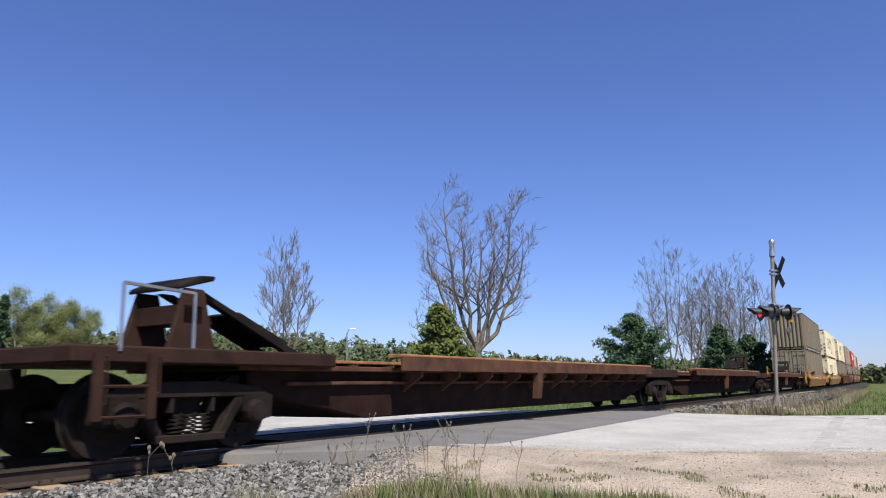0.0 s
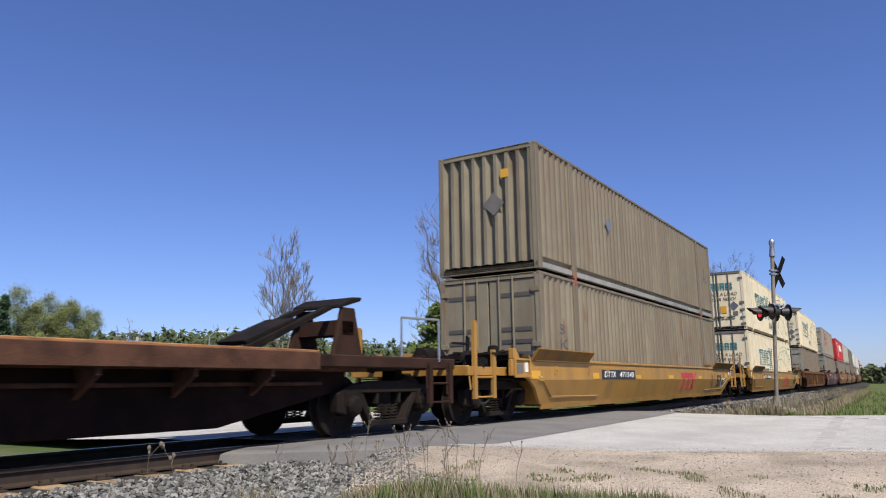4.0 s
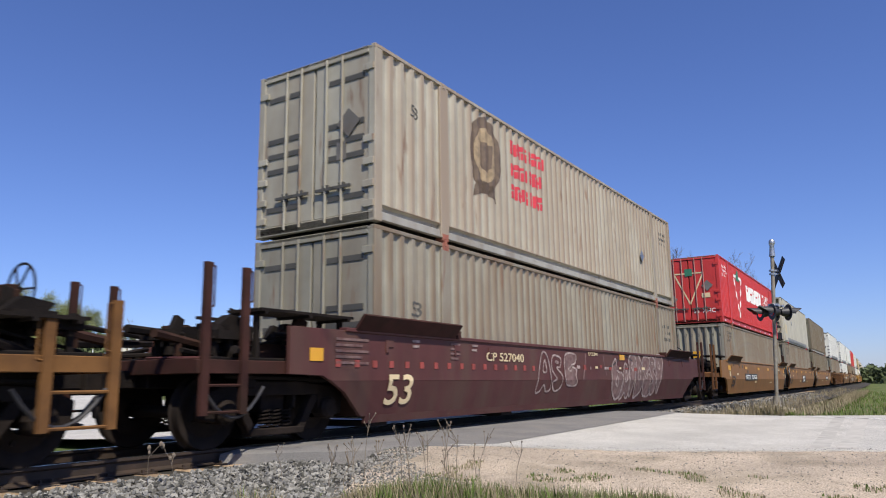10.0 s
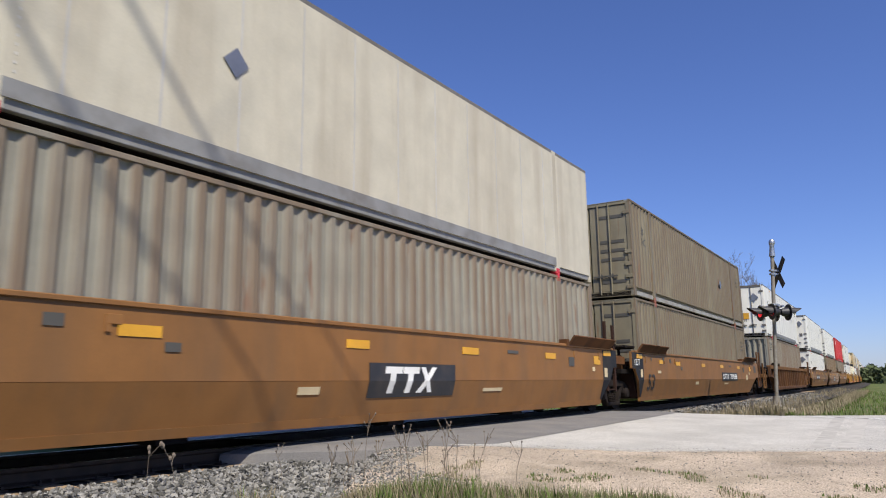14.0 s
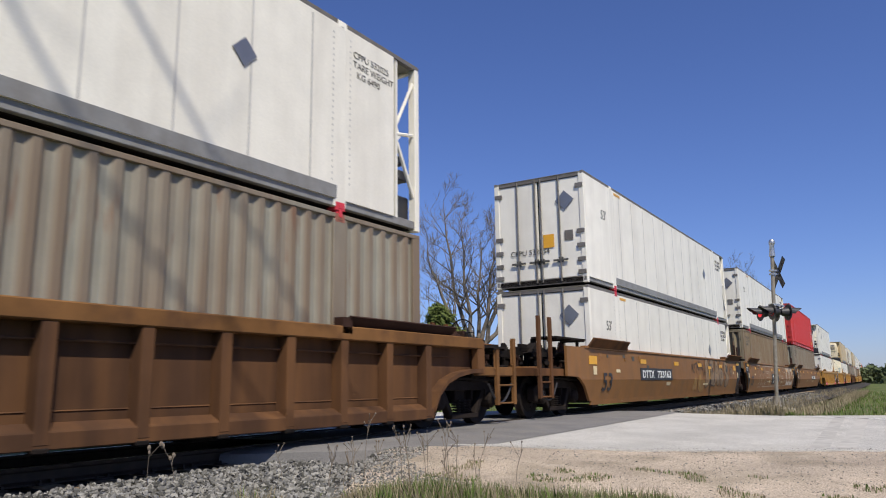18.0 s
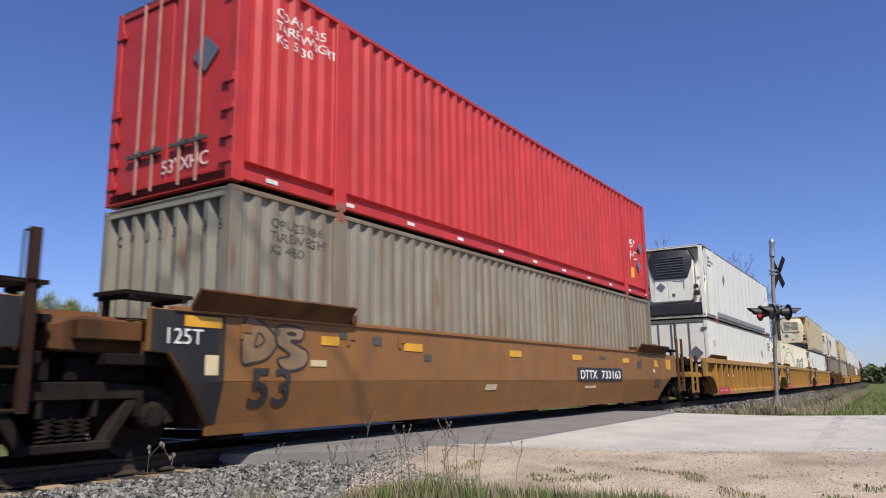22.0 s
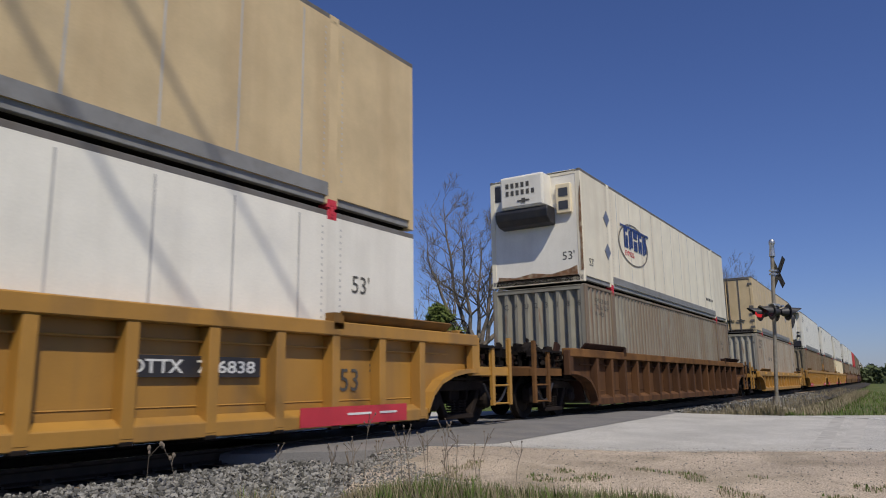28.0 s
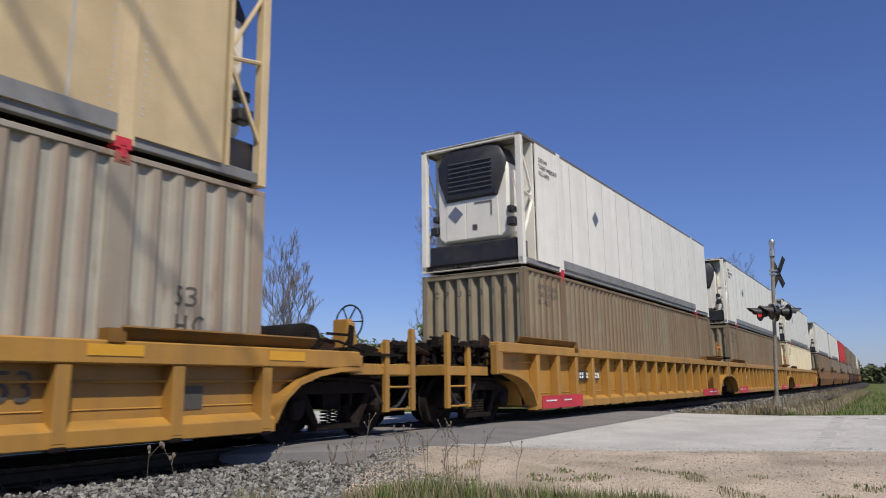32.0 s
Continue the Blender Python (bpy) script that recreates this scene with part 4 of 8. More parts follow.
def container(look_at, body, front, z, s0, side="corrugated", marks=(), rear="blank", label=""):
    """front: 'doors', 'blank' or 'cooler' (a refrigeration unit), on the end that leads."""
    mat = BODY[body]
    c = base("shipping_container", label, "container", "containers on the train")
    reefer = side == "flat"
    fx = -CL + (0.62 if front.startswith("cooler") else 0.0)
    rx = CL - (0.62 if rear == "cooler" else 0.0)
    for sgn, nm in ((-1, "near"), (1, "far")):
        y = sgn * (CW - 0.012)

        def sheet(s, a, b):
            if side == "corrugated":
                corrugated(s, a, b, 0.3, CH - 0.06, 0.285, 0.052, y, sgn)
            elif side == "ribbed":
                n = round((b - a) / 0.33)
                prof = [(a, 0.0)]
                for i in range(1, n):
                    x = a + (b - a) * i / n
                    prof += [(x - 0.02, 0.0), (x - 0.014, 0.016), (x + 0.014, 0.016), (x + 0.02, 0.0)]
                prof.append((b, 0.0))
                s.add([(x, y + sgn * d, z) for x, d in prof for z in (0.17, CH - 0.08)], [(2 * i, 2 * i + 2, 2 * i + 3, 2 * i + 1) for i in range(len(prof) - 1)])
            else:
                s.box(a, b, y - 0.015, y + 0.015, 0.17, CH - 0.08)
        for a, b in ((fx + 0.1, -POST - 0.09), (-POST + 0.09, POST - 0.09), (POST + 0.09, rx - 0.1)):
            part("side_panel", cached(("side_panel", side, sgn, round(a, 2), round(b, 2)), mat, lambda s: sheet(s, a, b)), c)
        if side == "flat" and sgn < 0:
            for i in range(11):
                x = -POST + 0.09 + (2 * POST - 0.18) * (i + 0.5) / 11
                part("panel_seam", cached(("seam", sgn), SEAM, lambda s: s.box(-0.014, 0.014, y + sgn * 0.015 - 0.004, y + sgn * 0.015 + 0.004, 0.34, CH - 0.14)), c, m=pose(x, 0, 0))
            part("skirt_band", cached(("skirt_band", sgn), SKIRT, lambda s: s.box(-POST + 0.09, POST - 0.09, y + sgn * 0.018 - 0.004, y + sgn * 0.018 + 0.004, 0.17, 0.36)), c)
        part("top_rail", cached(("top_rail", sgn, reefer), GAP_DARK if reefer else mat, lambda s: s.box(-CL, CL, sgn * CW - 0.045 - sgn * 0.045, sgn * CW + 0.045 - sgn * 0.045, CH - (0.085 if reefer else 0.068), CH), 0.008), c)
        part("bottom_rail", cached(("bottom_rail", sgn, side), SKIRT if side == "flat" else GRIMY_RAIL if side == "ribbed" else mat if body == "red" else RAIL_GREY, lambda s: s.box(-CL, CL, sgn * CW - 0.045 - sgn * 0.07, sgn * CW + 0.045 - sgn * 0.07, 0.06, 0.19), 0.008), c)
        if side == "corrugated":
            # the sheet ends in an overhanging lip, with a recess above the rail
            part("sill_recess", cached(("sill_recess", sgn), mat, lambda s: s.prism([(sgn * (CW - 0.014), 0.31), (sgn * (CW - 0.014), 0.298), (sgn * (CW - 0.09), 0.27), (sgn * (CW - 0.09), 0.17), (sgn * (CW - 0.12), 0.17), (sgn * (CW - 0.12), 0.31)], "x", -CL + 0.1, CL - 0.1)), c)
        wide = 0.095 if side == "corrugated" else 0.06
        for x in (-CL + wide, CL - wide):
            part("corner_post", cached(("corner_post", sgn, wide), mat, lambda s: s.box(-wide, wide, sgn * CW - 0.07 - sgn * 0.07, sgn * CW + 0.07 - sgn * 0.07, 0.02, CH - 0.06), 0.01), c, m=pose(x, 0, 0))
        for x in (-POST, POST):
            part("support_post", cached(("support_post", sgn), mat, lambda s: s.box(-0.13, 0.13, sgn * CW - 0.05 - sgn * 0.048, sgn * CW + 0.05 - sgn * 0.048, 0.05, CH - 0.08), 0.012), c, m=pose(x, 0, 0))
            if sgn > 0:
                continue
            for zz, red in ((0.0, z > 1), (CH - 0.13, z < 1)):
                part("corner_casting", cached(("casting", red), (RED_MARK if reefer else CAST_RED) if red else mat, lambda s: s.box(-0.1, 0.1, -CW - 0.004, -CW + 0.16, 0, 0.125).box(-0.035, 0.035, -CW - 0.012, -CW - 0.004, 0.03, 0.09), 0.012), c, m=pose(x, 0, zz + 0.002))
            if z > 1:
                part("twist_lock", cached("twist_lock", RED_MARK if reefer else CAST_RED, lambda s: s.box(-0.07, 0.07, -CW + 0.01, -CW + 0.14, -0.05, 0.003).box(-0.03, 0.03, -CW - 0.02, -CW + 0.02, -0.1, 0.02), 0.008), c, m=pose(x, 0, 0))
            if side == "flat" and s0 < 480:
                tagged(part("riveted_strip", cached("riveted_strip", SEAM, lambda s: [s.box(dx - 0.012, dx + 0.012, -CW - 0.006, -CW + 0.004, 0.42 + 0.09 * k, 0.45 + 0.09 * k) for k in range(26) for dx in (-0.19, 0.19)]), c, m=pose(x, 0, 0)), kind="stuff")
    part("roof_panel", cached("roof_panel", BODY["grey"], lambda s: s.box(-CL, CL, -CW + 0.09, CW - 0.09, CH - 0.06, CH - 0.02)), c)
    part("underframe", cached("underframe", CHASSIS, lambda s: s.box(-CL, CL, -CW + 0.12, CW - 0.12, 0.05, 0.17)), c)
    # ends
    for end, kind in ((-1, front), (1, rear)):
        X = end * CL
        if kind == "blank":
            vs = turn_y(corrugated, -CW + 0.13, CW - 0.13, 0.22, CH - 0.12, 0.29, 0.095, X - end * 0.015, end)
            part("end_panel", cached(("end_panel", end), mat, lambda s: s.add(*vs)), c)
            for zz in (0.03, CH - 0.13):
                part("end_rail", cached(("end_rail", end), mat, lambda s: s.box(X - 0.05 - end * 0.05, X + 0.05 - end * 0.05, -CW + 0.14, CW - 0.14, 0, 0.12), 0.008), c, m=pose(0, 0, zz))
        elif kind == "doors":
            for zz, hh in ((0.03, 0.15), (CH - 0.13, 0.12)):
                part("end_rail", cached(("door_sill", end, hh), mat if side == "corrugated" else GAP_DARK, lambda s: s.box(X - 0.05 - end * 0.05, X + 0.05 - end * 0.05, -CW + 0.14, CW - 0.14, 0, hh), 0.008), c, m=pose(0, 0, zz))
            for sy in (-1, 1):
                d = part("door", cached(("door", end, sy), mat, lambda s: s.box(X - 0.025 - end * 0.05, X + 0.025 - end * 0.05, min(sy * 0.02, sy * 1.16), max(sy * 0.02, sy * 1.16), 0.19, CH - 0.14), 0.01), c)
                for yy in (0.28, 0.62) if side == "corrugated" else (0.08, 0.6):
                    part("locking_rod", cached(("rod", end, yy * sy), GAP_DARK if side != "corrugated" else ROD_RED if body == "red" else mat, lambda s: s.tube((X + end * 0.012, sy * yy, 0.1), (X + end * 0.012, sy * yy, CH - 0.06), 0.022, n=6)), d)
                    part("rod_handle", cached(("handle", end, yy * sy), INK, lambda s: s.box(X + end * 0.02 - 0.015, X + end * 0.02 + 0.015, sy * yy - 0.2, sy * yy + 0.2, 0.62, 0.67).box(X - 0.02, X + 0.02, sy * yy - 0.06, sy * yy + 0.06, 0.58, 0.72)), d)
                # flat dark strips that paint the shade inside the door's recesses
                if side == "corrugated" and body != "red" and s0 < 490:
                    for zz in (0.48, 1.15, 1.42, 1.69, 2.45):
                        part("door_recess", cached(("recess", end, sy, zz), INK, lambda s: s.box(X + end * -0.02 - 0.008, X - end * 0.02 + 0.008, min(sy * 0.66, sy * 1.06), max(sy * 0.66, sy * 1.06), zz - 0.045, zz + 0.045).box(X - end * 0.02 - 0.008, X - end * 0.02 + 0.008, min(sy * 0.32, sy * 0.58), max(sy * 0.32, sy * 0.58), zz - 0.045, zz + 0.045)), d)
                for zz in (0.3, 0.62, 0.98, 1.35, 2.55) if s0 < 490 else ():
                    part("hinge", cached(("hinge", end, sy, side), GAP_DARK if side != "corrugated" else mat, lambda s: s.box(X - 0.02, X + 0.02, min(sy * 1.06, sy * 1.27), max(sy * 1.06, sy * 1.27), -0.055, 0.055), 0.006), d, m=pose(0, 0, zz))
        else:
            cooler(c, X, end, body, kind)
    for mk in marks:
        mk(c)
    if side == "corrugated":
        for ob in list(c.children_recursive):
            if ob.name.startswith("emblem_") or ob.name.split(".")[0] in PAINTED and ob.matrix_basis.translation.y < -1.2 or ob.name.split(".")[0] in PAINTED and min(v.co.y for v in ob.data.vertices) < -1.2 and max(v.co.x for v in ob.data.vertices) > -CL:
                wrap(ob, fx, rx)
    MOVERS.append((c, s0, z))
    return c


def cooler(c, X, end, body, kind):
    """A refrigeration unit behind an open frame: a shroud with two hatches, a black louvred hood, a tank below."""
    mat = BODY[body]
    inner = X - end * 0.62
    face = X - end * 0.1
    part("bulkhead", cached(("bulkhead", end), mat, lambda s: s.box(inner - 0.03, inner + 0.03, -CW + 0.02, CW - 0.02, 0.17, CH - 0.06)), c)
    for zz in (0.03, CH - 0.1):
        part("end_rail", cached(("cool_rail", end), mat, lambda s: s.box(X - 0.05 - end * 0.05, X + 0.05 - end * 0.05, -CW + 0.14, CW - 0.14, 0, 0.09), 0.008), c, m=pose(0, 0, zz))
    cover = BODY["sand"] if kind == "cooler_cream" else BODY["cream"] if kind == "cooler_plain" else BODY["white"]
    u = part("cooling_unit", cached(("unit", end), cover, lambda s: s.prism([(-0.74, 0.66), (0.74, 0.66), (0.9, 0.8), (0.92, 2.2), (0.8, 2.6), (-0.8, 2.6), (-0.92, 2.2), (-0.9, 0.8)], "x", inner + end * 0.04, face), 0.05, True), c)
    dark = cover if kind == "cooler_plain" else BLACK

    def hood(s):
        ring = [(0.66, 1.62), (0.86, 2.15), (0.88, 2.45), (0.74, 2.74), (0.5, 2.82)]
        pts = [(-y, z) for y, z in ring] + [(y, z) for y, z in reversed(ring)]
        n = len(pts)
        front = [(face + end * 0.07, y * 0.93, 1.66 + (z - 1.62) * 0.93) for y, z in pts]
        s.add([(inner, y, z) for y, z in pts] + [(face + end * 0.02, y, z) for y, z in pts] + front, [(k * n + i, k * n + (i + 1) % n, (k + 1) * n + (i + 1) % n, (k + 1) * n + i) for k in range(2) for i in range(n)] + [tuple(range(2 * n, 3 * n)), tuple(range(n))[::-1]])
    h = part("hood", cached(("hood", end), dark, hood, smooth=True), u, "black louvred hood" if dark == BLACK else "")
    for i in range(7):
        for y0, y1 in ((-0.56, -0.02), (0.02, 0.56)):
            part("louvre", cached(("louvre", end, y0), GAP_DARK if kind == "cooler_plain" else DARK_GREY, lambda s: s.prism([(face + end * 0.068, 0.0), (face + end * 0.1, -0.03), (face + end * 0.068, -0.05)], "y", y0, y1)), h, m=pose(0, 0, 1.86 + i * 0.105))
    for y0, y1 in ((-0.68, 0.14), (0.16, 0.68)):
        part("hatch", cached(("hatch", end, y0), cover, lambda s: s.prism([(y0, 0.72), (y1, 0.72), (y1 * 0.97, 1.6), (y0 * 0.97, 1.6)], "x", face, face + end * 0.015), 0.006), u)
    part("latch", cached(("latch", end), INK, lambda s: s.box(face + end * 0.015, face + end * 0.024, -0.14, -0.02, 0.9, 1.02)), u)
    part("handle", cached(("hatch_handle", end), GAP_DARK, lambda s: s.box(face + end * 0.015, face + end * 0.03, -0.5, -0.08, 1.5, 1.525).box(face + end * 0.015, face + end * 0.03, -0.52, -0.49, 1.2, 1.525)), u)
    part("placard", cached(("unit_placard", end), PLACARD, lambda s: s.prism([(0.22, 1.3), (0.42, 1.1), (0.62, 1.3), (0.42, 1.5)], "x", face + end * 0.015, face + end * 0.022)), u)
    for sy in (-1, 1):
        part("side_box", cached(("sidebox", end, sy), BLACK, lambda s: s.box(X - end * 0.28, X - end * 0.04, sy * 0.98 - 0.1, sy * 0.98 + 0.1, 0.9, 1.08).box(X - end * 0.28, X - end * 0.06, sy * 0.96 - 0.07, sy * 0.96 + 0.07, 1.2, 1.34), 0.02), u)
        yy = sy * (CW - 0.06)
        part("brace", cached(("brace", end, sy), mat, lambda s: s.tube((X - end * 0.1, yy, 2.62), (inner + end * 0.03, yy, 1.72), 0.028, n=6).tube((X - end * 0.1, yy, 1.68), (inner + end * 0.03, yy, 1.58), 0.03, n=6).tube((inner + end * 0.03, yy, 1.5), (X - end * 0.1, yy, 0.6), 0.034, n=6)), c)
        part("gusset", cached(("gusset", end, sy), mat, lambda s: s.prism([(inner + end * 0.02, 1.42), (inner + end * 0.16, 1.56), (inner + end * 0.02, 1.76)], "y", yy - 0.012, yy + 0.012)), c)
    part("fuel_tank", cached(("tank", end), BLACK, lambda s: s.box(inner + end * 0.04, X - end * 0.06, -1.12, 1.12, 0.16, 0.62), 0.03), c, "dark lower tank")


def front_cooler(c):
    """A boxy cooling unit high on a plain front wall, with a dark duct under it and a gauge box beside it."""
    part("nose_face", cached("nose_face", BODY["white"], lambda q: q.box(-CL + 0.012, -CL + 0.03, -1.16, 1.16, 0.2, CH - 0.1)), c)
    u = part("cooling_unit", cached("front_unit", BODY["white"], lambda q: q.box(-CL - 0.5, -CL + 0.01, -0.5, 0.72, 1.98, 2.84), 0.03), c, "boxy white cooling unit")
    part("duct", cached("front_duct", BLACK, lambda q: q.prism([(-CL - 0.44, 1.98), (-CL - 0.5, 1.88), (-CL - 0.46, 1.68), (-CL - 0.3, 1.56), (-CL + 0.01, 1.52), (-CL + 0.01, 1.98)], "y", -0.58, 0.9), 0.02), u, "black duct")
    part("unit_lid", cached("front_lid", BODY["white"], lambda q: q.box(-CL - 0.52, -CL - 0.5, -0.46, 0.68, 2.03, 2.79), 0.008), u)
    part("latch", cached("front_latch", INK, lambda q: q.box(-CL - 0.535, -CL - 0.52, -0.12, 0.22, 2.14, 2.18).box(-CL - 0.54, -CL - 0.52, 0.0, 0.1, 2.1, 2.22)), u)
    for k in range(2):
        for i in range(5 + k):
            part("marking", cached(("nose_bar", k), INK, lambda q: q.box(-CL - 0.527, -CL - 0.521, -0.085, 0, 2.52 - 0.2 * k, 2.65 - 0.2 * k)), u, m=pose(0, 0.55 - 0.145 * i, 0))
    g = part("gauge_box", cached("gauge_box", BODY["cream"], lambda q: q.box(-CL - 0.1, -CL + 0.012, -1.06, -0.66, 1.78, 2.56), 0.02), c)
    for zz in (1.88, 2.22):
        part("gauge_window", cached("gauge_window", DARK_GREY, lambda q: q.box(-CL - 0.112, -CL - 0.1, -0.99, -0.74, 0, 0.22)), g, m=pose(0, 0, zz))
    part("dark_patch", cached("dark_patch", BLACK, lambda q: q.box(-CL + 0.002, -CL + 0.01, 0.78, 1.15, 2.35, 2.78)), c)


# markings: each returns a builder that paints one thing onto a container
NEAR = -CW + 0.012


def m_text(body, x, z, size, mat, out=0.02):
    return lambda c: part("lettering", letters(body, size, mat), c, m=on_side(x, NEAR - out, z))


def m_front(body, y, z, size, mat, shear=0.0):
    return lambda c: part("lettering", letters(body, size, mat, shear), c, m=on_front(-CL + 0.009, y, z))


def m_bars(x, z, w, h, rows, mat, out=0.02):
    """Unreadable lines of writing: rows of short bars."""
    def go(c):
        r = random.Random(int(abs(x * 100) + abs(z * 10)))
        for j in range(rows):
            def build(s):
                a = x
                while a < x + w:
                    b = min(a + r.uniform(0.025, 0.045), x + w)
                    s.box(a, b, NEAR - out - 0.003, NEAR - out + 0.003, z - j * h * 1.7, z - j * h * 1.7 + h * 0.85)
                    a = b + r.choice((0.025, 0.03, 0.03, 0.09))
            part("marking", cached(("bars", x, z, w, h, j, out), mat, build), c)
    return go


def m_plate(x, z, r=0.16, mat=None, out=0.027):
    return lambda c: part("placard", cached(("placard", r), mat or PLACARD, lambda s: s.prism([(-r, 0), (0, -r), (r, 0), (0, r)], "y", -0.008, 0.008)), c, m=pose(x, NEAR - out, z))


def m_rect(x0, x1, z0, z1, mat, out=0.018, name="marking"):
    return lambda c: part(name, cached((name, x0, x1, z0, z1, out), mat, lambda s: s.box(x0, x1, NEAR - out - 0.003, NEAR - out + 0.003, z0, z1)), c)


def f_rect(y0, y1, z0, z1, mat, name="marking"):
    return lambda c: part(name, cached(("front" + name, y0, y1, z0, z1), mat, lambda s: s.box(-CL + 0.006, -CL + 0.012, y0, y1, z0, z1)), c)


def f_plate(y, z, r, mat):
    return lambda c: part("placard", cached(("frontplacard", r), mat, lambda s: s.prism([(-r, 0), (0, -r), (r, 0), (0, r)], "x", -0.006, 0.006)), c, m=pose(-CL + 0.002, y, z))


def striped_logo(x, z, w, h, mat=None):
    """A slanted wordmark drawn as bare stripes, ending in a large striped cross. x, z: its lower left; w, h: its size."""
    mat = mat or TEAL

    def go(c):
        y0, y1 = NEAR - 0.021, NEAR - 0.0175
        bar = h * 0.055
        for i in range(5):
            def glyph(s):
                g = w * 0.135
                a = x - w * 0.03 + i * w * 0.148
                for k in range(7):
                    zz = z + h * 0.26 + k * h * 0.093
                    sh = 0.07 * k * g
                    if i == 0:
                        spans = ((0.32, 0.62),) if k < 5 else ((-0.1, 1.05),)
                    elif i == 2:
                        o = 0.07 * k
                        spans = ((0.0 + o, 0.28 + o), (0.72 - o * 0.4, 1.0 - o * 0.4)) if k not in (2, 6) else ((0.0 + o, 0.95),)
                    elif i == 4:
                        spans = ((0.0, 0.95),) if k in (0, 3, 6) else (((0.65, 0.95),) if k < 3 else ((0.0, 0.3),))
                    else:
                        spans = ((0.0, 0.28), (0.66, 0.95)) if k not in ((3, 6) if i == 1 else (5,)) else ((0.0, 0.92),)
                    for u, v in spans:
                        s.prism([(a + u * g + sh, zz), (a + v * g + sh, zz), (a + v * g + sh + 0.06 * g, zz + bar * 1.0), (a + u * g + sh + 0.06 * g, zz + bar * 1.0)], "y", y0, y1)
            part("logo_stripes", cached(("glyph", x, z, w, i), mat, glyph), c)

        def cross(s):
            for k in range(12):
                f = k / 11
                zz = z + (h - bar) * f
                wd = w * 0.05
                for mid, lean in ((0.94 - 0.17 * f, -0.17), (0.70 + 0.27 * f, 0.27)):
                    tilt = lean * w * bar * 0.85 / h
                    s.prism([(x + w * mid - wd, zz), (x + w * mid + wd, zz), (x + w * mid + wd + tilt, zz + bar * 0.85), (x + w * mid - wd + tilt, zz + bar * 0.85)], "y", y0 - (0.002 if mid < 0.83 else 0.0), y1)
        part("logo_cross", cached(("cross", x, z, w), mat, cross), c)
    return go


GLOBE = ([(-7.05, 0.31), (-6.8, 1.0), (-6.4, 1.55), (-5.7, 2.0), (-4.5, 2.42), (-3.2, 2.6), (-1.9, 2.5), (-0.95, 2.15), (-0.25, 1.5), (0, 0.66)],
         [(-6.4, 1.55), (-5.6, 1.97), (-4.9, 2.17), (-3.4, 2.35), (-1.9, 2.28), (0, 1.7)], [(-6.7, 0.34), (-6.8, 0.83), (-6.6, 1.37), (-6.0, 1.67), (-4.9, 1.78), (-3.7, 1.63), (-2.0, 1.22), (-0.5, 0.38)],
         [(-5.8, 0.34), (-6.2, 0.58), (-6.55, 0.98), (-6.6, 1.4)], [(-5.0, 0.34), (-4.55, 0.82), (-3.5, 1.66), (-2.6, 2.13), (-1.7, 2.2), (-0.85, 1.78), (0, 0.93)], [(-6.6, 1.4), (-5.7, 1.19), (-4.6, 0.81), (-3.0, 0.35)],
         [(-3.0, 0.35), (-2.0, 1.15), (-0.95, 2.15)], [(-6.25, 0.57), (-5.8, 1.17), (-4.9, 1.78), (-3.8, 2.27), (-2.6, 2.4)])


def arcs(right, zoff=0.0, mat=None):
    """Thin teal lines of a globe's dome that cross one another; right: where its right foot stands."""
    mat = mat or TEAL

    def go(c):
        for k, knots in enumerate(GLOBE):
            def line(s):
                pts = []
                m = len(knots)
                for i in range(m - 1):
                    p0, p1, p2, p3 = (Vector(knots[min(max(i + d, 0), m - 1)]) for d in (-1, 0, 1, 2))
                    for j in range(5):
                        u = j / 5
                        pts.append(0.5 * (2 * p1 + (p2 - p0) * u + (2 * p0 - 5 * p1 + 4 * p2 - p3) * u * u + (3 * p1 - p0 - 3 * p2 + p3) * u ** 3))
                pts.append(Vector(knots[-1]))
                vs = []
                for i, p in enumerate(pts):
                    d = pts[min(i + 1, len(pts) - 1)] - pts[max(i - 1, 0)]
                    w = Vector((-d.y, d.x)).normalized() * 0.014
                    vs += [(right + p.x - w.x, NEAR - 0.0185 - 0.0006 * k, p.y + zoff - w.y), (right + p.x + w.x, NEAR - 0.0185 - 0.0006 * k, p.y + zoff + w.y)]
                s.add(vs, [(2 * i, 2 * i + 2, 2 * i + 3, 2 * i + 1) for i in range(len(pts) - 1)])
            part("arc_line", cached(("arc", right, zoff, k), mat, line), c)
    return go


def door_stripes(y0, z0, w, h, mat):
    """The same striped wordmark, small, on a door end."""
    def go(c):
        def build(s):
            for i in range(6):
                a = y0 - i * w / 6
                for k in range(5):
                    g = w / 6 * (0.82 if i < 5 else 1.25)
                    u0, u1 = ((0.3, 0.65), (0.3, 0.65), (0.3, 0.65), (0, 1), (0, 1))[k] if i == 0 else (0, 1) if k in (2, 4) else (0.0, 0.42)
                    x = -CL + 0.005
                    for p, q in (((u0, u1),) if i == 0 or k in (2, 4) else ((0.0, 0.4), (0.62, 1.0))):
                        s.box(x, x + 0.006, a - q * g, a - p * g, z0 + k * h / 5, z0 + k * h / 5 + h * 0.13)
        part("logo_stripes", cached(("door_stripes", y0, z0), mat, build), c)
        part("marking", cached(("door_numbers", z0), INK, lambda s: [s.box(-CL + 0.005, -CL + 0.011, 0.98, 1.06, 2.45 - 0.2 * i, 2.57 - 0.2 * i) for i in range(9)]), c)
    return go


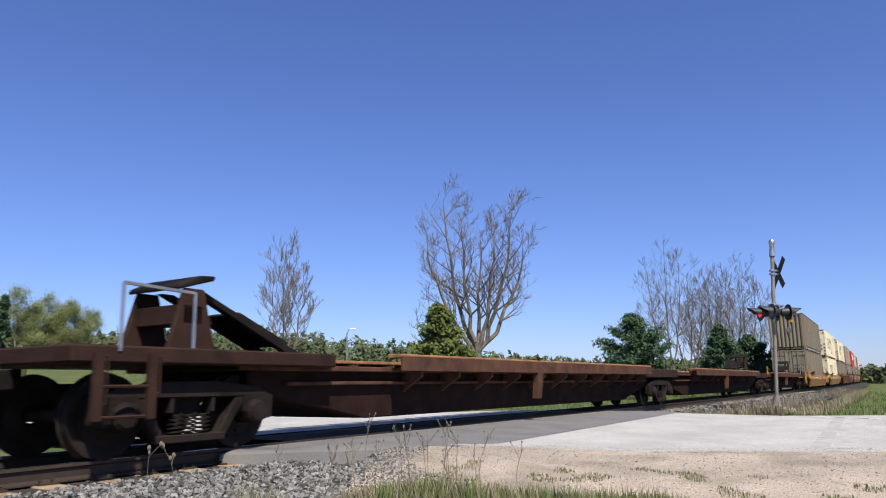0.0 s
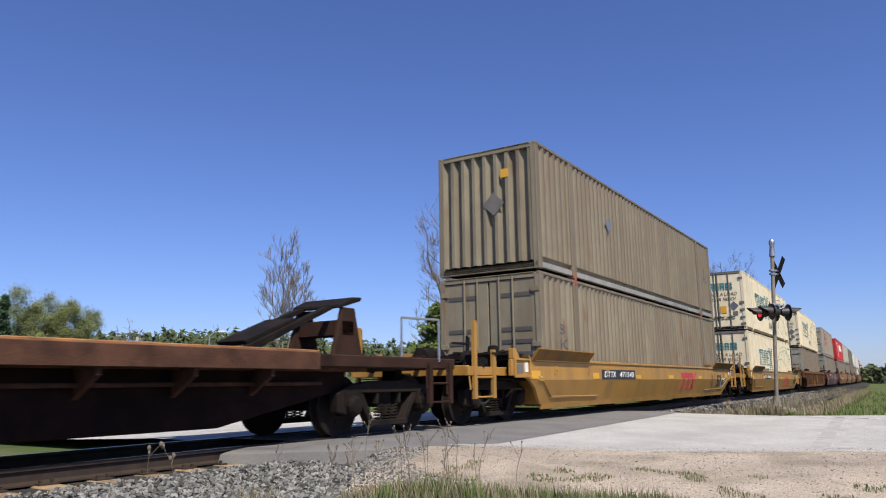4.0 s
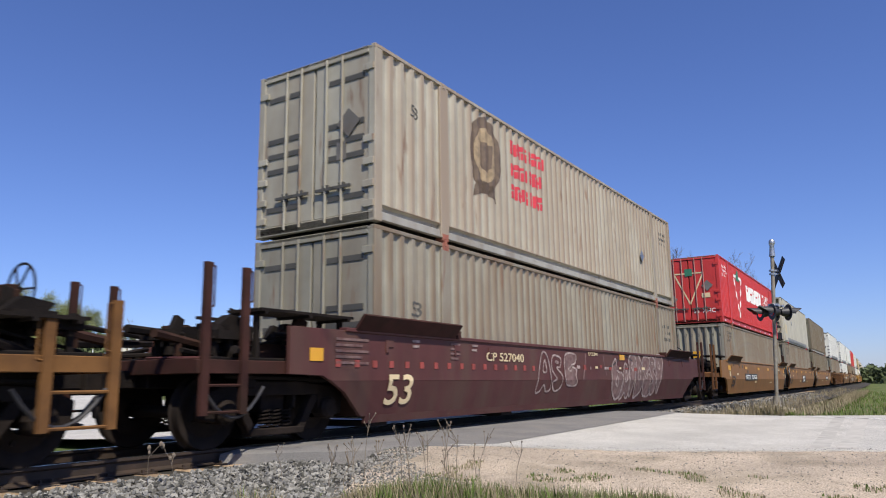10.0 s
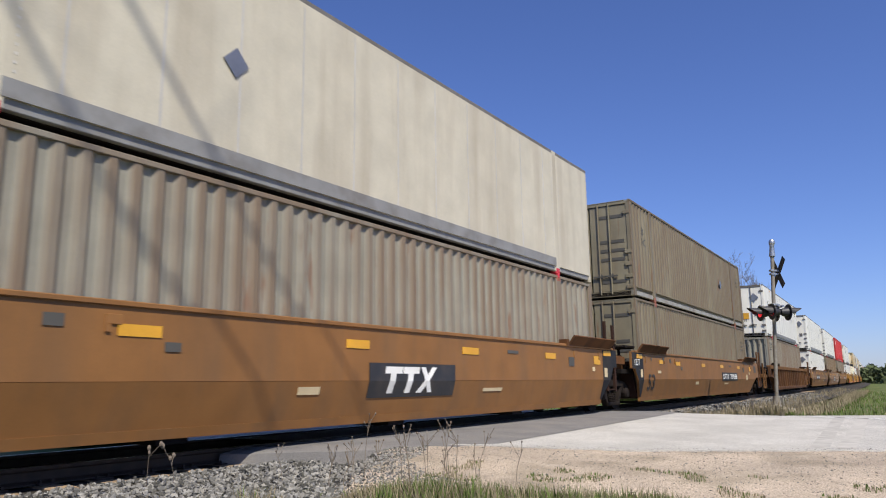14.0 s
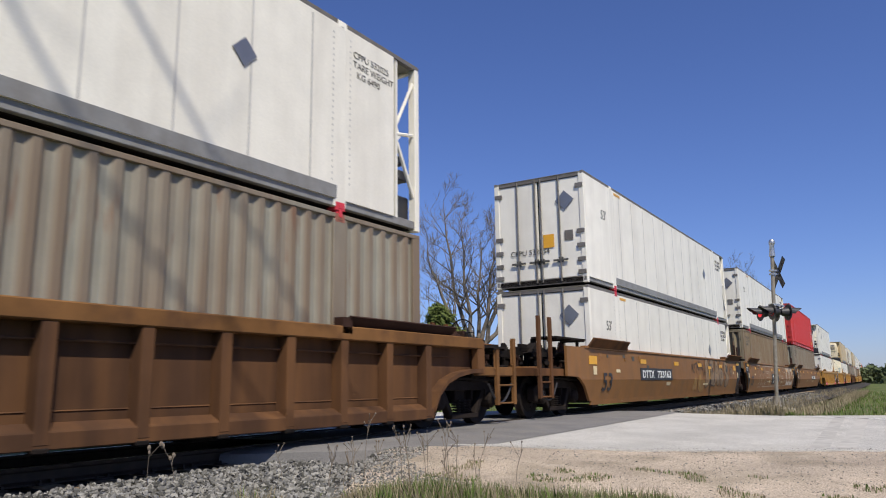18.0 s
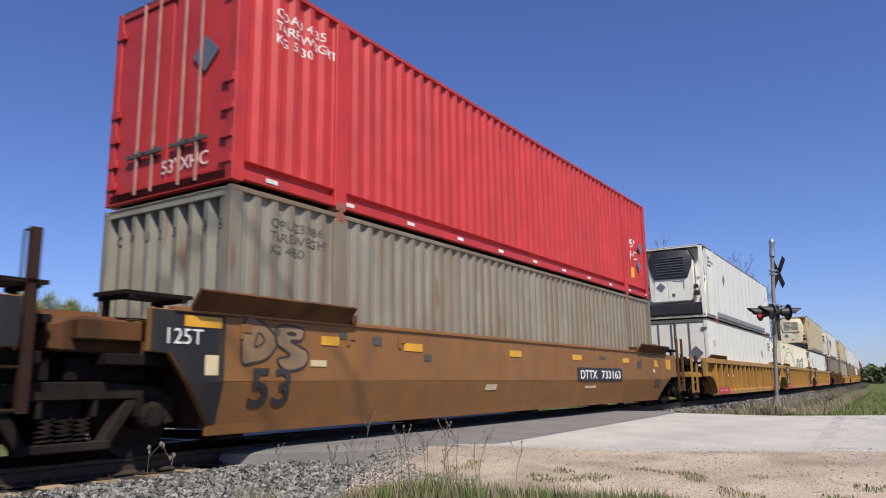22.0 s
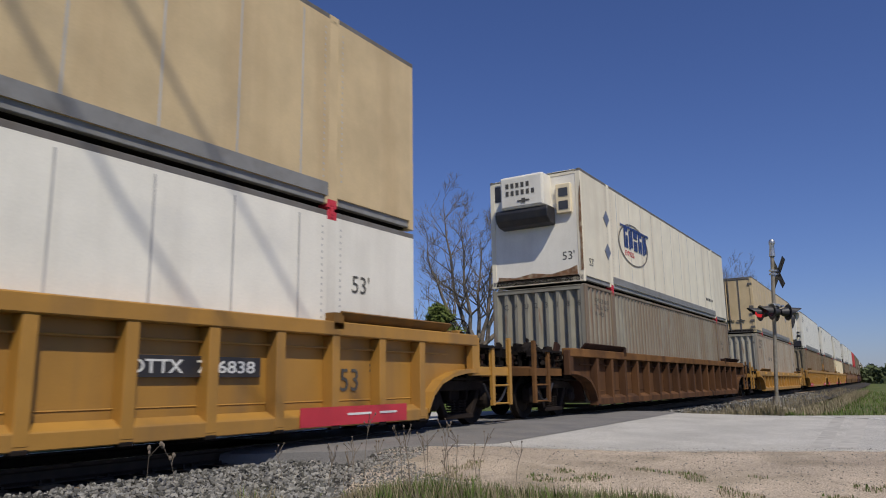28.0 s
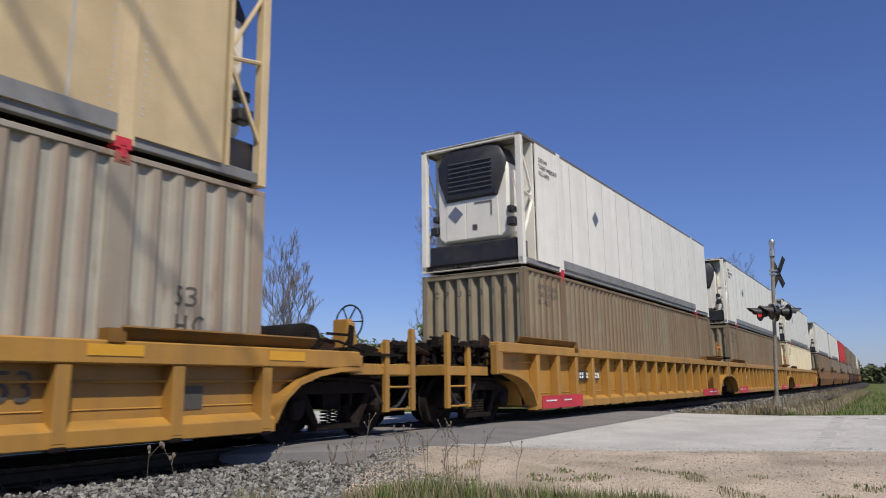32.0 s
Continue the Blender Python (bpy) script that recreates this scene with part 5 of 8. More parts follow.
def emblem(x, z, r):
    def go(c):
        part("emblem_scroll", cached(("scroll", r), EMBLEM_BROWN, lambda s: s.prism([(-r * 0.5, -r * 0.8), (r * 0.5, -r * 0.8), (r * 0.62, -r * 1.25), (r * 0.2, -r * 1.1), (-r * 0.2, -r * 1.1), (-r * 0.62, -r * 1.25)], "y", -0.006, 0.002)), c, m=pose(x, NEAR - 0.022, z))
        e = part("emblem", cached(("emblem", r), EMBLEM_BROWN, lambda s: s.prism([(r * math.cos(a * math.pi / 12) * 0.85, r * 1.1 * math.sin(a * math.pi / 12)) for a in range(24)], "y", -0.004, 0.004)), c, m=pose(x, NEAR - 0.02, z))
        part("emblem_field", cached(("emblemf", r), EMBLEM_TAN, lambda s: s.prism([(r * 0.72 * math.cos(a * math.pi / 12) * 0.8, r * 0.78 * math.sin(a * math.pi / 12)) for a in range(24)], "y", -0.008, -0.004)), e)
        part("emblem_shield", cached(("emblems", r), EMBLEM_BROWN, lambda s: s.prism([(-r * 0.35, r * 0.35), (-r * 0.3, -r * 0.3), (0, -r * 0.5), (r * 0.3, -r * 0.3), (r * 0.35, r * 0.35)], "y", -0.012, -0.008)), e)
    return go


def word_blocks(x, z, h, words, mat, bold=0.36, out=0.03):
    """Brand words as plain upright blocks of their size: words is a list of letter counts per line."""
    def go(c):
        for j, n in enumerate(words):
            for i in range(n):
                def build(s):
                    a, zz, e = x + i * h * 0.72, z - j * h * 1.6, x + i * h * 0.72 + h * 0.56
                    st, y0, y1 = h * bold * 0.55, NEAR - out, NEAR - out + 0.006
                    m = (a + e) / 2
                    k = (i + j) % 3
                    if k == 0:
                        s.box(a, m - st * 0.3, y0, y1, zz, zz + h).box(m - st * 0.3, e, y0, y1, zz + h * 0.8, zz + h).box(m + st * 0.1, e, y0, y1, zz, zz + h * 0.62)
                    elif k == 1:
                        s.box(a, m - st * 0.2, y0, y1, zz, zz + h * 0.9).box(m + st * 0.2, e, y0, y1, zz + h * 0.1, zz + h).box(m - st * 0.2, m + st * 0.2, y0, y1, zz + h * 0.4, zz + h * 0.6)
                    else:
                        s.box(a, e, y0, y1, zz + h * 0.62, zz + h).box(a, m, y0, y1, zz, zz + h * 0.5).box(m + st * 0.3, e, y0, y1, zz, zz + h * 0.5)
                part("letter_block", cached(("block", x, z, h, j, i, out), mat, build), c)
    return go


def triangle_mark(x, z, r, mat):
    def go(c):
        for k, (a, b) in enumerate((((-r, r), (r, r)), ((r, r), (0.0, -r)), ((0.0, -r), (-r, r)))):
            def build(s):
                d = Vector((b[0] - a[0], 0, b[1] - a[1])).normalized()
                nr = Vector((-d.z, 0, d.x)) * r * 0.07
                p, q = Vector((x + a[0], NEAR - 0.03, z + a[1])), Vector((x + b[0], NEAR - 0.03, z + b[1]))
                s.add([p - nr, q - nr, q + nr, p + nr], [(0, 1, 2, 3)])
            part("triangle_line", cached(("tri", x, z, k), mat, build), c)
        part("triangle_top", cached(("tritop", x, z), GREEN_MARK, lambda s: s.prism([(x - r * 0.4, z + r * 0.8), (x + r * 0.4, z + r * 0.8), (x + r * 0.2, z + r * 1.35), (x - r * 0.2, z + r * 1.35)], "y", NEAR - 0.04, NEAR - 0.032)), c)
    return go


# ---- rail cars (x = 0 at the middle of the well; the leading end is at -x) ----
WHEEL_R = 0.44
WHEELS = []  # (wheelset, place in its truck, s0 of the axle)


def truck(car, x, s0, scale=1.0):
    t = part("truck", cached("bolster", TRUCK_STEEL, lambda s: s.box(-0.2, 0.2, -0.95, 0.95, 0.42, 0.66).lathe([(0.0, 0.72), (0.3, 0.72), (0.3, 0.6)], 14, "z"), 0.03), car, m=pose(x, 0, 0))
    for sg in (-1, 1):
        y = sg * 1.0

        def frame_side(s):
            s.prism([(-1.2, 0.36), (-1.22, 0.62), (-0.95, 0.74), (-0.35, 0.80), (0.35, 0.80), (0.95, 0.74), (1.22, 0.62), (1.2, 0.36), (1.0, 0.32), (0.98, 0.5), (0.72, 0.62), (-0.72, 0.62), (-0.98, 0.5), (-1.0, 0.32)], "y", y - 0.08, y + 0.08)
            s.prism([(-0.78, 0.62), (-0.62, 0.62), (-0.36, 0.2), (-0.46, 0.16)], "y", y - 0.07, y + 0.07)
            s.prism([(0.78, 0.62), (0.62, 0.62), (0.36, 0.2), (0.46, 0.16)], "y", y - 0.07, y + 0.07)
            s.box(-0.46, 0.46, y - 0.09, y + 0.09, 0.13, 0.22)
            for xx in (-0.3, 0.26):
                s.box(xx, xx + 0.05, y - 0.07, y + 0.07, 0.45, 0.7)
        part("side_frame", cached(("side_frame", sg), TRUCK_STEEL, frame_side, 0.012), t)

        def coils(s):
            for xx in (-0.18, 0.0, 0.18):
                pts = [(xx + 0.075 * math.cos(k * 0.9), y + 0.075 * math.sin(k * 0.9), 0.22 + 0.0065 * k) for k in range(36)]
                s.path(pts, 0.014, 4)
        part("coil_spring", cached(("coils", sg), TRUCK_STEEL, coils), t)
        for xx in (-0.889, 0.889):
            part("bearing_cap", cached(("bearing", sg), TRUCK_STEEL, lambda s: s.lathe([(0.15, y - sg * 0.05), (0.15, y + sg * 0.14), (0.11, y + sg * 0.18), (0.0, y + sg * 0.19)], 12, "y").box(-0.17, 0.17, y - 0.09, y + 0.09, 0.0, 0.2), 0.01), t, m=pose(xx, 0, WHEEL_R))
    for xx in (-0.889, 0.889):
        def wheels(s):
            s.tube((0, -0.95, 0), (0, 0.95, 0), 0.075, n=10)
            for sg in (-1, 1):
                a = sg * 0.7175
                s.lathe([(0.09, a - sg * 0.05), (0.14, a + sg * 0.11), (0.3, a + sg * 0.05), (0.37, a + sg * 0.09), (WHEEL_R, a + sg * 0.085), (WHEEL_R, a - sg * 0.03), (WHEEL_R + 0.028, a - sg * 0.045), (WHEEL_R + 0.01, a - sg * 0.06), (0.36, a - sg * 0.055), (0.3, a - sg * 0.02), (0.12, a - sg * 0.06)], 32, "y")
                for k in range(3):
                    q = k * 2.09 + 0.4
                    s.tube((0.22 * math.cos(q), a + sg * 0.02, 0.22 * math.sin(q)), (0.22 * math.cos(q), a + sg * 0.10, 0.22 * math.sin(q)), 0.03, n=6)
        w = part("wheelset", cached("wheelset", WHEEL_STEEL, wheels, smooth=True), t, m=pose(xx, 0, WHEEL_R))
        WHEELS.append((w, xx, s0 + x + xx))
    return t


def coupler(car, x, end, y=0.0):
    part("coupler", cached(("coupler", end), CHASSIS, lambda s: s.box(min(0, end * 0.75), max(0, end * 0.75), -0.1, 0.1, 0.72, 0.94).box(end * 0.62, end * 0.84, -0.17, 0.14, 0.66, 1.0), 0.02), car, m=pose(x, y, 0))
    part("air_hose", cached(("hose", end), BLACK, lambda s: s.path([(end * 0.3, 0.3, 0.75), (end * 0.55, 0.34, 0.42), (end * 0.85, 0.2, 0.3)], 0.03, 6)), car, m=pose(x, y, 0))


def ladder(car, xo, xi, mat, top_o, top_i, zb=0.45, rungs=(0.0, 0.3), sides=(-1, 1)):
    """A corner ladder: two flat posts, rungs between them, and a thin grab loop beside each post's top."""
    for sg in sides:
        y = sg * 1.33
        d = 0.1 if xi > xo else -0.1

        def build(s):
            s.box(xo - 0.05, xo + 0.05, y - 0.03, y + 0.03, zb - 0.03, top_o).box(xi - 0.05, xi + 0.05, y - 0.03, y + 0.03, zb - 0.03, top_i)
            for r in rungs:
                s.tube((xo, y, zb + r), (xi, y, zb + r), 0.018, n=6)
        part("ladder", cached(("ladder", xo, xi, top_o, top_i, sg, zb, rungs), mat, build), car)
        part("grab_iron", cached(("grab_outer", xo, top_o, sg), mat, lambda s: s.path([(xo, y, top_o - 0.02), (xo + d, y, top_o - 0.04), (xo + d, y, top_o - 0.5), (xo, y, top_o - 0.52)], 0.011, 5)), car)
        part("grab_iron", cached(("grab_inner", xi, top_i, sg), mat, lambda s: s.path([(xi, y, top_i - 0.02), (xi + d, y, top_i - 0.04), (xi + d, y, top_i - 0.4), (xi, y, top_i - 0.42)], 0.011, 5)), car)


def rigging(s, end, deck, up, seed, n):
    """Crowded boxes, rods and cranks of the brake gear on an end deck."""
    r = random.Random(seed)
    for k in range(n):
        x, y = end * r.uniform(9.3, 11.2), r.uniform(-1.2, 0.9)
        z = deck + r.uniform(-0.05, up)
        a, b, c = r.uniform(0.06, 0.32), r.uniform(0.05, 0.25), r.uniform(0.03, 0.13)
        if k % 3 == 0:
            s.box(x - a, x + a, y - b, y + b, z - c, z + c)
        elif k % 3 == 1:
            s.tube((x - a * 2.4, y - b, z), (x + a * 2.4, y + b, z + r.uniform(-0.15, 0.15)), r.uniform(0.02, 0.06), n=6)
        else:
            s.lathe([(0.0, z - c), (c * 1.2, z - c), (c * 1.2, z + c), (c * 0.5, z + c * 1.5), (0.0, z + c * 1.5)], 8, "z") if abs(x) < 0.1 else s.prism([(x - a, z - c), (x + a * 0.4, z - c * 1.4), (x + a, z + c), (x, z + c * 1.6)], "y", y - b * 0.4, y + b * 0.4)
        s.box(x - 0.03, x + 0.03, y - 0.03, y + 0.03, deck - 0.05, z)


def brake_gear(car, x, end, mat):
    part("air_reservoir", cached(("reservoir", end), CHASSIS, lambda s: s.lathe([(0.0, -0.75), (0.18, -0.7), (0.22, -0.55), (0.22, 0.55), (0.18, 0.7), (0.0, 0.75)], 14, "y"), smooth=True), car, m=pose(x - end * 0.9, 0, 1.42))
    part("brake_bracket", cached(("bracket", end), mat if mat == YELLOW else RUSTY, lambda s: s.box(-0.06, 0.06, -0.15, 0.15, 1.05, 1.75).prism([(-0.2, 1.05), (0.2, 1.05), (0.06, 1.7), (-0.06, 1.7)], "y", -0.2, -0.12), 0.01), car, m=pose(x, -0.5, 0))

    def wheel(s):
        n = 20
        pts = [(end * 0.16, -0.5 + 0.27 * math.cos(2 * math.pi * k / n), 1.72 + 0.27 * math.sin(2 * math.pi * k / n)) for k in range(n + 1)]
        s.path(pts, 0.014, 5)
        for k in range(6):
            a = k * math.pi / 3
            s.tube((end * 0.13, -0.5, 1.72), (end * 0.16, -0.5 + 0.26 * math.cos(a), 1.72 + 0.26 * math.sin(a)), 0.012, n=4)
        s.tube((0, -0.5, 1.72), (end * 0.17, -0.5, 1.72), 0.03, n=6)
    part("brake_wheel", cached(("brakewheel", end), CHASSIS, wheel), car, m=pose(x, 0, 0))


def hose(s, pts, r, n=6):
    """One unbroken bent tube through pts."""
    vs, m = [], len(pts)
    for i, p in enumerate(pts):
        d = (Vector(pts[min(i + 1, m - 1)]) - Vector(pts[max(i - 1, 0)])).normalized()
        u = Vector((0, 1, 0)) if abs(d.y) < 0.9 else Vector((1, 0, 0))
        w = d.cross(u).normalized()
        u = w.cross(d)
        vs += [Vector(p) + (u * math.cos(2 * math.pi * k / n) + w * math.sin(2 * math.pi * k / n)) * r for k in range(n)]
    s.add(vs, [(i * n + k, i * n + (k + 1) % n, (i + 1) * n + (k + 1) % n, (i + 1) * n + k) for i in range(m - 1) for k in range(n)] + [tuple(range(n))[::-1], tuple(range((m - 1) * n, m * n))])


def end_gear(car, x, end, mat, deck):
    """The brake rigging, pipes and valves that crowd a car's free end."""
    part("brake_cylinder", cached(("brake_cyl", end), CHASSIS, lambda s: s.lathe([(0.0, -0.42), (0.17, -0.4), (0.17, 0.28), (0.09, 0.36), (0.05, 0.36), (0.05, 0.62), (0, 0.62)], 12, "x"), smooth=True), car, m=pose(x - end * 1.0, 0.35, deck + 0.24))
    part("brake_lever", cached(("brake_lever", end), CHASSIS, lambda s: s.prism([(-0.04, -0.5), (0.04, -0.5), (0.12, 0.45), (0.02, 0.48)], "y", -0.02, 0.02).box(-0.5, 0.1, -0.015, 0.015, 0.3, 0.34).box(-0.1, 0.3, -0.05, 0.05, -0.55, -0.48), 0.006), car, m=pose(x - end * 0.55, -0.75, deck + 0.12))
    part("valve", cached(("valve", end), CHASSIS, lambda s: s.box(-0.16, 0.16, -0.14, 0.14, 0, 0.3).box(-0.26, -0.1, -0.09, 0.09, 0.08, 0.24).lathe([(0.0, 0.44), (0.1, 0.42), (0.12, 0.3)], 10, "z"), 0.02), car, m=pose(x - end * 1.45, -0.85, deck + 0.01))
    part("brake_pipe", cached(("brake_pipe", end), CHASSIS, lambda s: s.path([(end * 0.5, 0.5, deck - 0.3), (0.2 * end, 0.3, deck + 0.08), (-end * 0.5, -0.2, deck + 0.12), (-end * 0.9, -0.85, deck + 0.2), (-end * 1.6, -1.18, deck + 0.16), (-end * 2.2, -1.2, deck - 0.1)], 0.028, 6).path([(end * 0.1, -1.1, deck + 0.04), (-end * 1.2, -1.12, deck + 0.3), (-end * 2.1, -1.05, deck + 0.34)], 0.018, 5)), car, m=pose(x, 0, 0))
    part("uncoupling_rod", cached(("uncoupling_rod", end), mat, lambda s: s.path([(0, -1.34, deck - 0.42), (0, -1.3, deck - 0.06), (0, -0.35, deck - 0.04), (-end * 0.1, -0.1, deck - 0.12)], 0.016, 5)), car, m=pose(x + end * 0.3, 0, 0))
    part("drain_hose", cached(("drain_hose", end), BLACK, lambda s: hose(s, [(-0.45 + 0.1 * k, -1.3, deck - 0.32 - 0.35 * (1 - ((k - 4.5) / 4.5) ** 2)) for k in range(10)], 0.022)), car, m=pose(x - end * 0.2, 0, 0))
    part("truck_rigging", cached(("rigging", end), CHASSIS, lambda s: s.box(-0.7, 0.7, -0.75, -0.6, 0.62, 0.74).box(-0.9, -0.6, -1.12, -0.9, 0.72, 0.95).box(0.3, 0.8, -1.15, -0.95, 0.78, 0.98).tube((-1.1, -1.1, 0.86), (1.1, -1.15, 0.8), 0.03), 0.012), car, m=pose(x - end * 1.3, 0, 0))


CREASE = 0.79  # below the crease the smooth sills lean inward
LEAN = {"slope": 0.28, "out": 0.0}


def drape(me, z0, up, out, sign):
    """A copy of a flat marking, folded at the crease of a smooth sill. up, out: its axes upward and to the face's normal."""
    k = ("drape", me.name, round(z0, 3), LEAN["slope"])
    if k not in MESHES:
        bm = bmesh.new()
        bm.from_mesh(me)
        no = Vector((0, 0, 0))
        no[up] = 1
        bmesh.ops.bisect_plane(bm, geom=bm.verts[:] + bm.edges[:] + bm.faces[:], plane_co=no * (CREASE - z0), plane_no=no)
        for v in bm.verts:
            d = CREASE - z0 - v.co[up]
            if d > 1e-5:
                v.co[out] += sign * d * LEAN["slope"]
        folded = me.copy()
        bm.to_mesh(folded)
        bm.free()
        MESHES[k] = folded
    return MESHES[k]


FLAT = -1.447


def put(car, name, me, x, y, z, label=""):
    """A marking drawn in the xz plane, on a car's side."""
    if abs(y - FLAT) < 0.03:
        y -= LEAN["out"]
        if z < CREASE:
            me = drape(me, z, 2, 1, 1)
    return part(name, me, car, label, m=pose(x, y, z))


def plate(car, x0, x1, z0, z1, mat, y=FLAT, name="marking"):
    put(car, name, cached((name, round(x1 - x0, 2), round(z1 - z0, 2)), mat, lambda s: s.box(0, x1 - x0, -0.004, 0.004, 0, z1 - z0)), x0, y, z0)


def sign_bars(car, x0, x1, z0, z1, y=FLAT, n=11, back=None):
    """A dark panel with a row of light, unreadable characters."""
    if back is not None:
        plate(car, x0, x1, z0, z1, back, y)
    w = (x1 - x0) / n
    for i in range(n):
        if i == 4:
            continue
        h0, h1 = z0 + (z1 - z0) * 0.17, z1 - (z1 - z0) * 0.17

        def glyph(s):
            g, hh = w * 0.62, h1 - h0
            if i % 3 == 1:
                s.box(0, g * 0.42, -0.004, 0.004, 0, hh).box(g * 0.6, g, -0.004, 0.004, 0, hh)
            else:
                s.box(0, g, -0.004, 0.004, 0, hh * 0.45).box(0, g, -0.004, 0.004, hh * 0.58, hh)
        me = cached(("glyph_bar", round(w, 3), round(h1 - h0, 3), i), WHITE, glyph)
        if y == FLAT and h0 < CREASE:
            me = drape(me, h0, 2, 1, 1)
        part("character_bar", me, car, m=pose(x0 + w * (i + 0.17), y - 0.006, h0))


def write(car, body, x, z, size, mat, y=FLAT):
    me = letters(body, size, mat)
    if y == FLAT:
        y -= LEAN["out"]
        if z < CREASE:
            me = drape(me, z, 1, 2, -1)
    part("lettering", me, car, m=on_side(x, y - 0.004, z))


def fitted(body, w, h, mat, shear=0.0):
    """Bold lettering of exactly the width w and height h, from its lower left corner."""
    k = ("fitted", body, round(w, 3), round(h, 3), mat.name, shear)
    if k not in MESHES:
        cu = bpy.data.curves.new("letters", "FONT")
        cu.body, cu.size, cu.extrude, cu.resolution_u, cu.shear, cu.offset = body, 1.0, 0.002, 3, shear, 0.012
        ob = new("letters", cu)
        bpy.context.view_layer.update()
        me = bpy.data.meshes.new_from_object(ob.evaluated_get(bpy.context.evaluated_depsgraph_get()))
        bpy.data.objects.remove(ob)
        lo = [min(v.co[i] for v in me.vertices) for i in range(2)]
        hi = [max(v.co[i] for v in me.vertices) for i in range(2)]
        me.transform(Matrix.Diagonal((w / (hi[0] - lo[0]), h / (hi[1] - lo[1]), 1, 1)) @ Matrix.Translation((-lo[0], -lo[1], 0)))
        me.materials.clear()
        me.materials.append(mat)
        MESHES[k] = me
    return MESHES[k]


def road_number(x0, x1, z0, z1, words, y=FLAT, back=None, shear=0.0, ink=None):
    """Painted reporting mark: words and their share of the plate's width, on a dark plate or straight on the side."""
    def go(car):
        if back is not None:
            plate(car, x0, x1, z0, z1, back, y)
        h, w = z1 - z0, x1 - x0
        for body, u, v in words:
            me, zz = fitted(body, (v - u) * w, h * (0.62 if back else 1.0), ink or WHITE, shear), z0 + (h * 0.19 if back else 0.0)
            if y == FLAT and zz < CREASE:
                me = drape(me, zz, 1, 2, -1)
            part("lettering", me, car, m=on_side(x0 + u * w, y - 0.008 - (LEAN["out"] if y == FLAT else 0), zz))
    return go


def dttx(number, x0, x1, z0, z1, y=FLAT, shear=0.0):
    return road_number(x0, x1, z0, z1, (("DTTX", 0.06, 0.4), (number, 0.5, 0.95)), y, BLACK, shear)


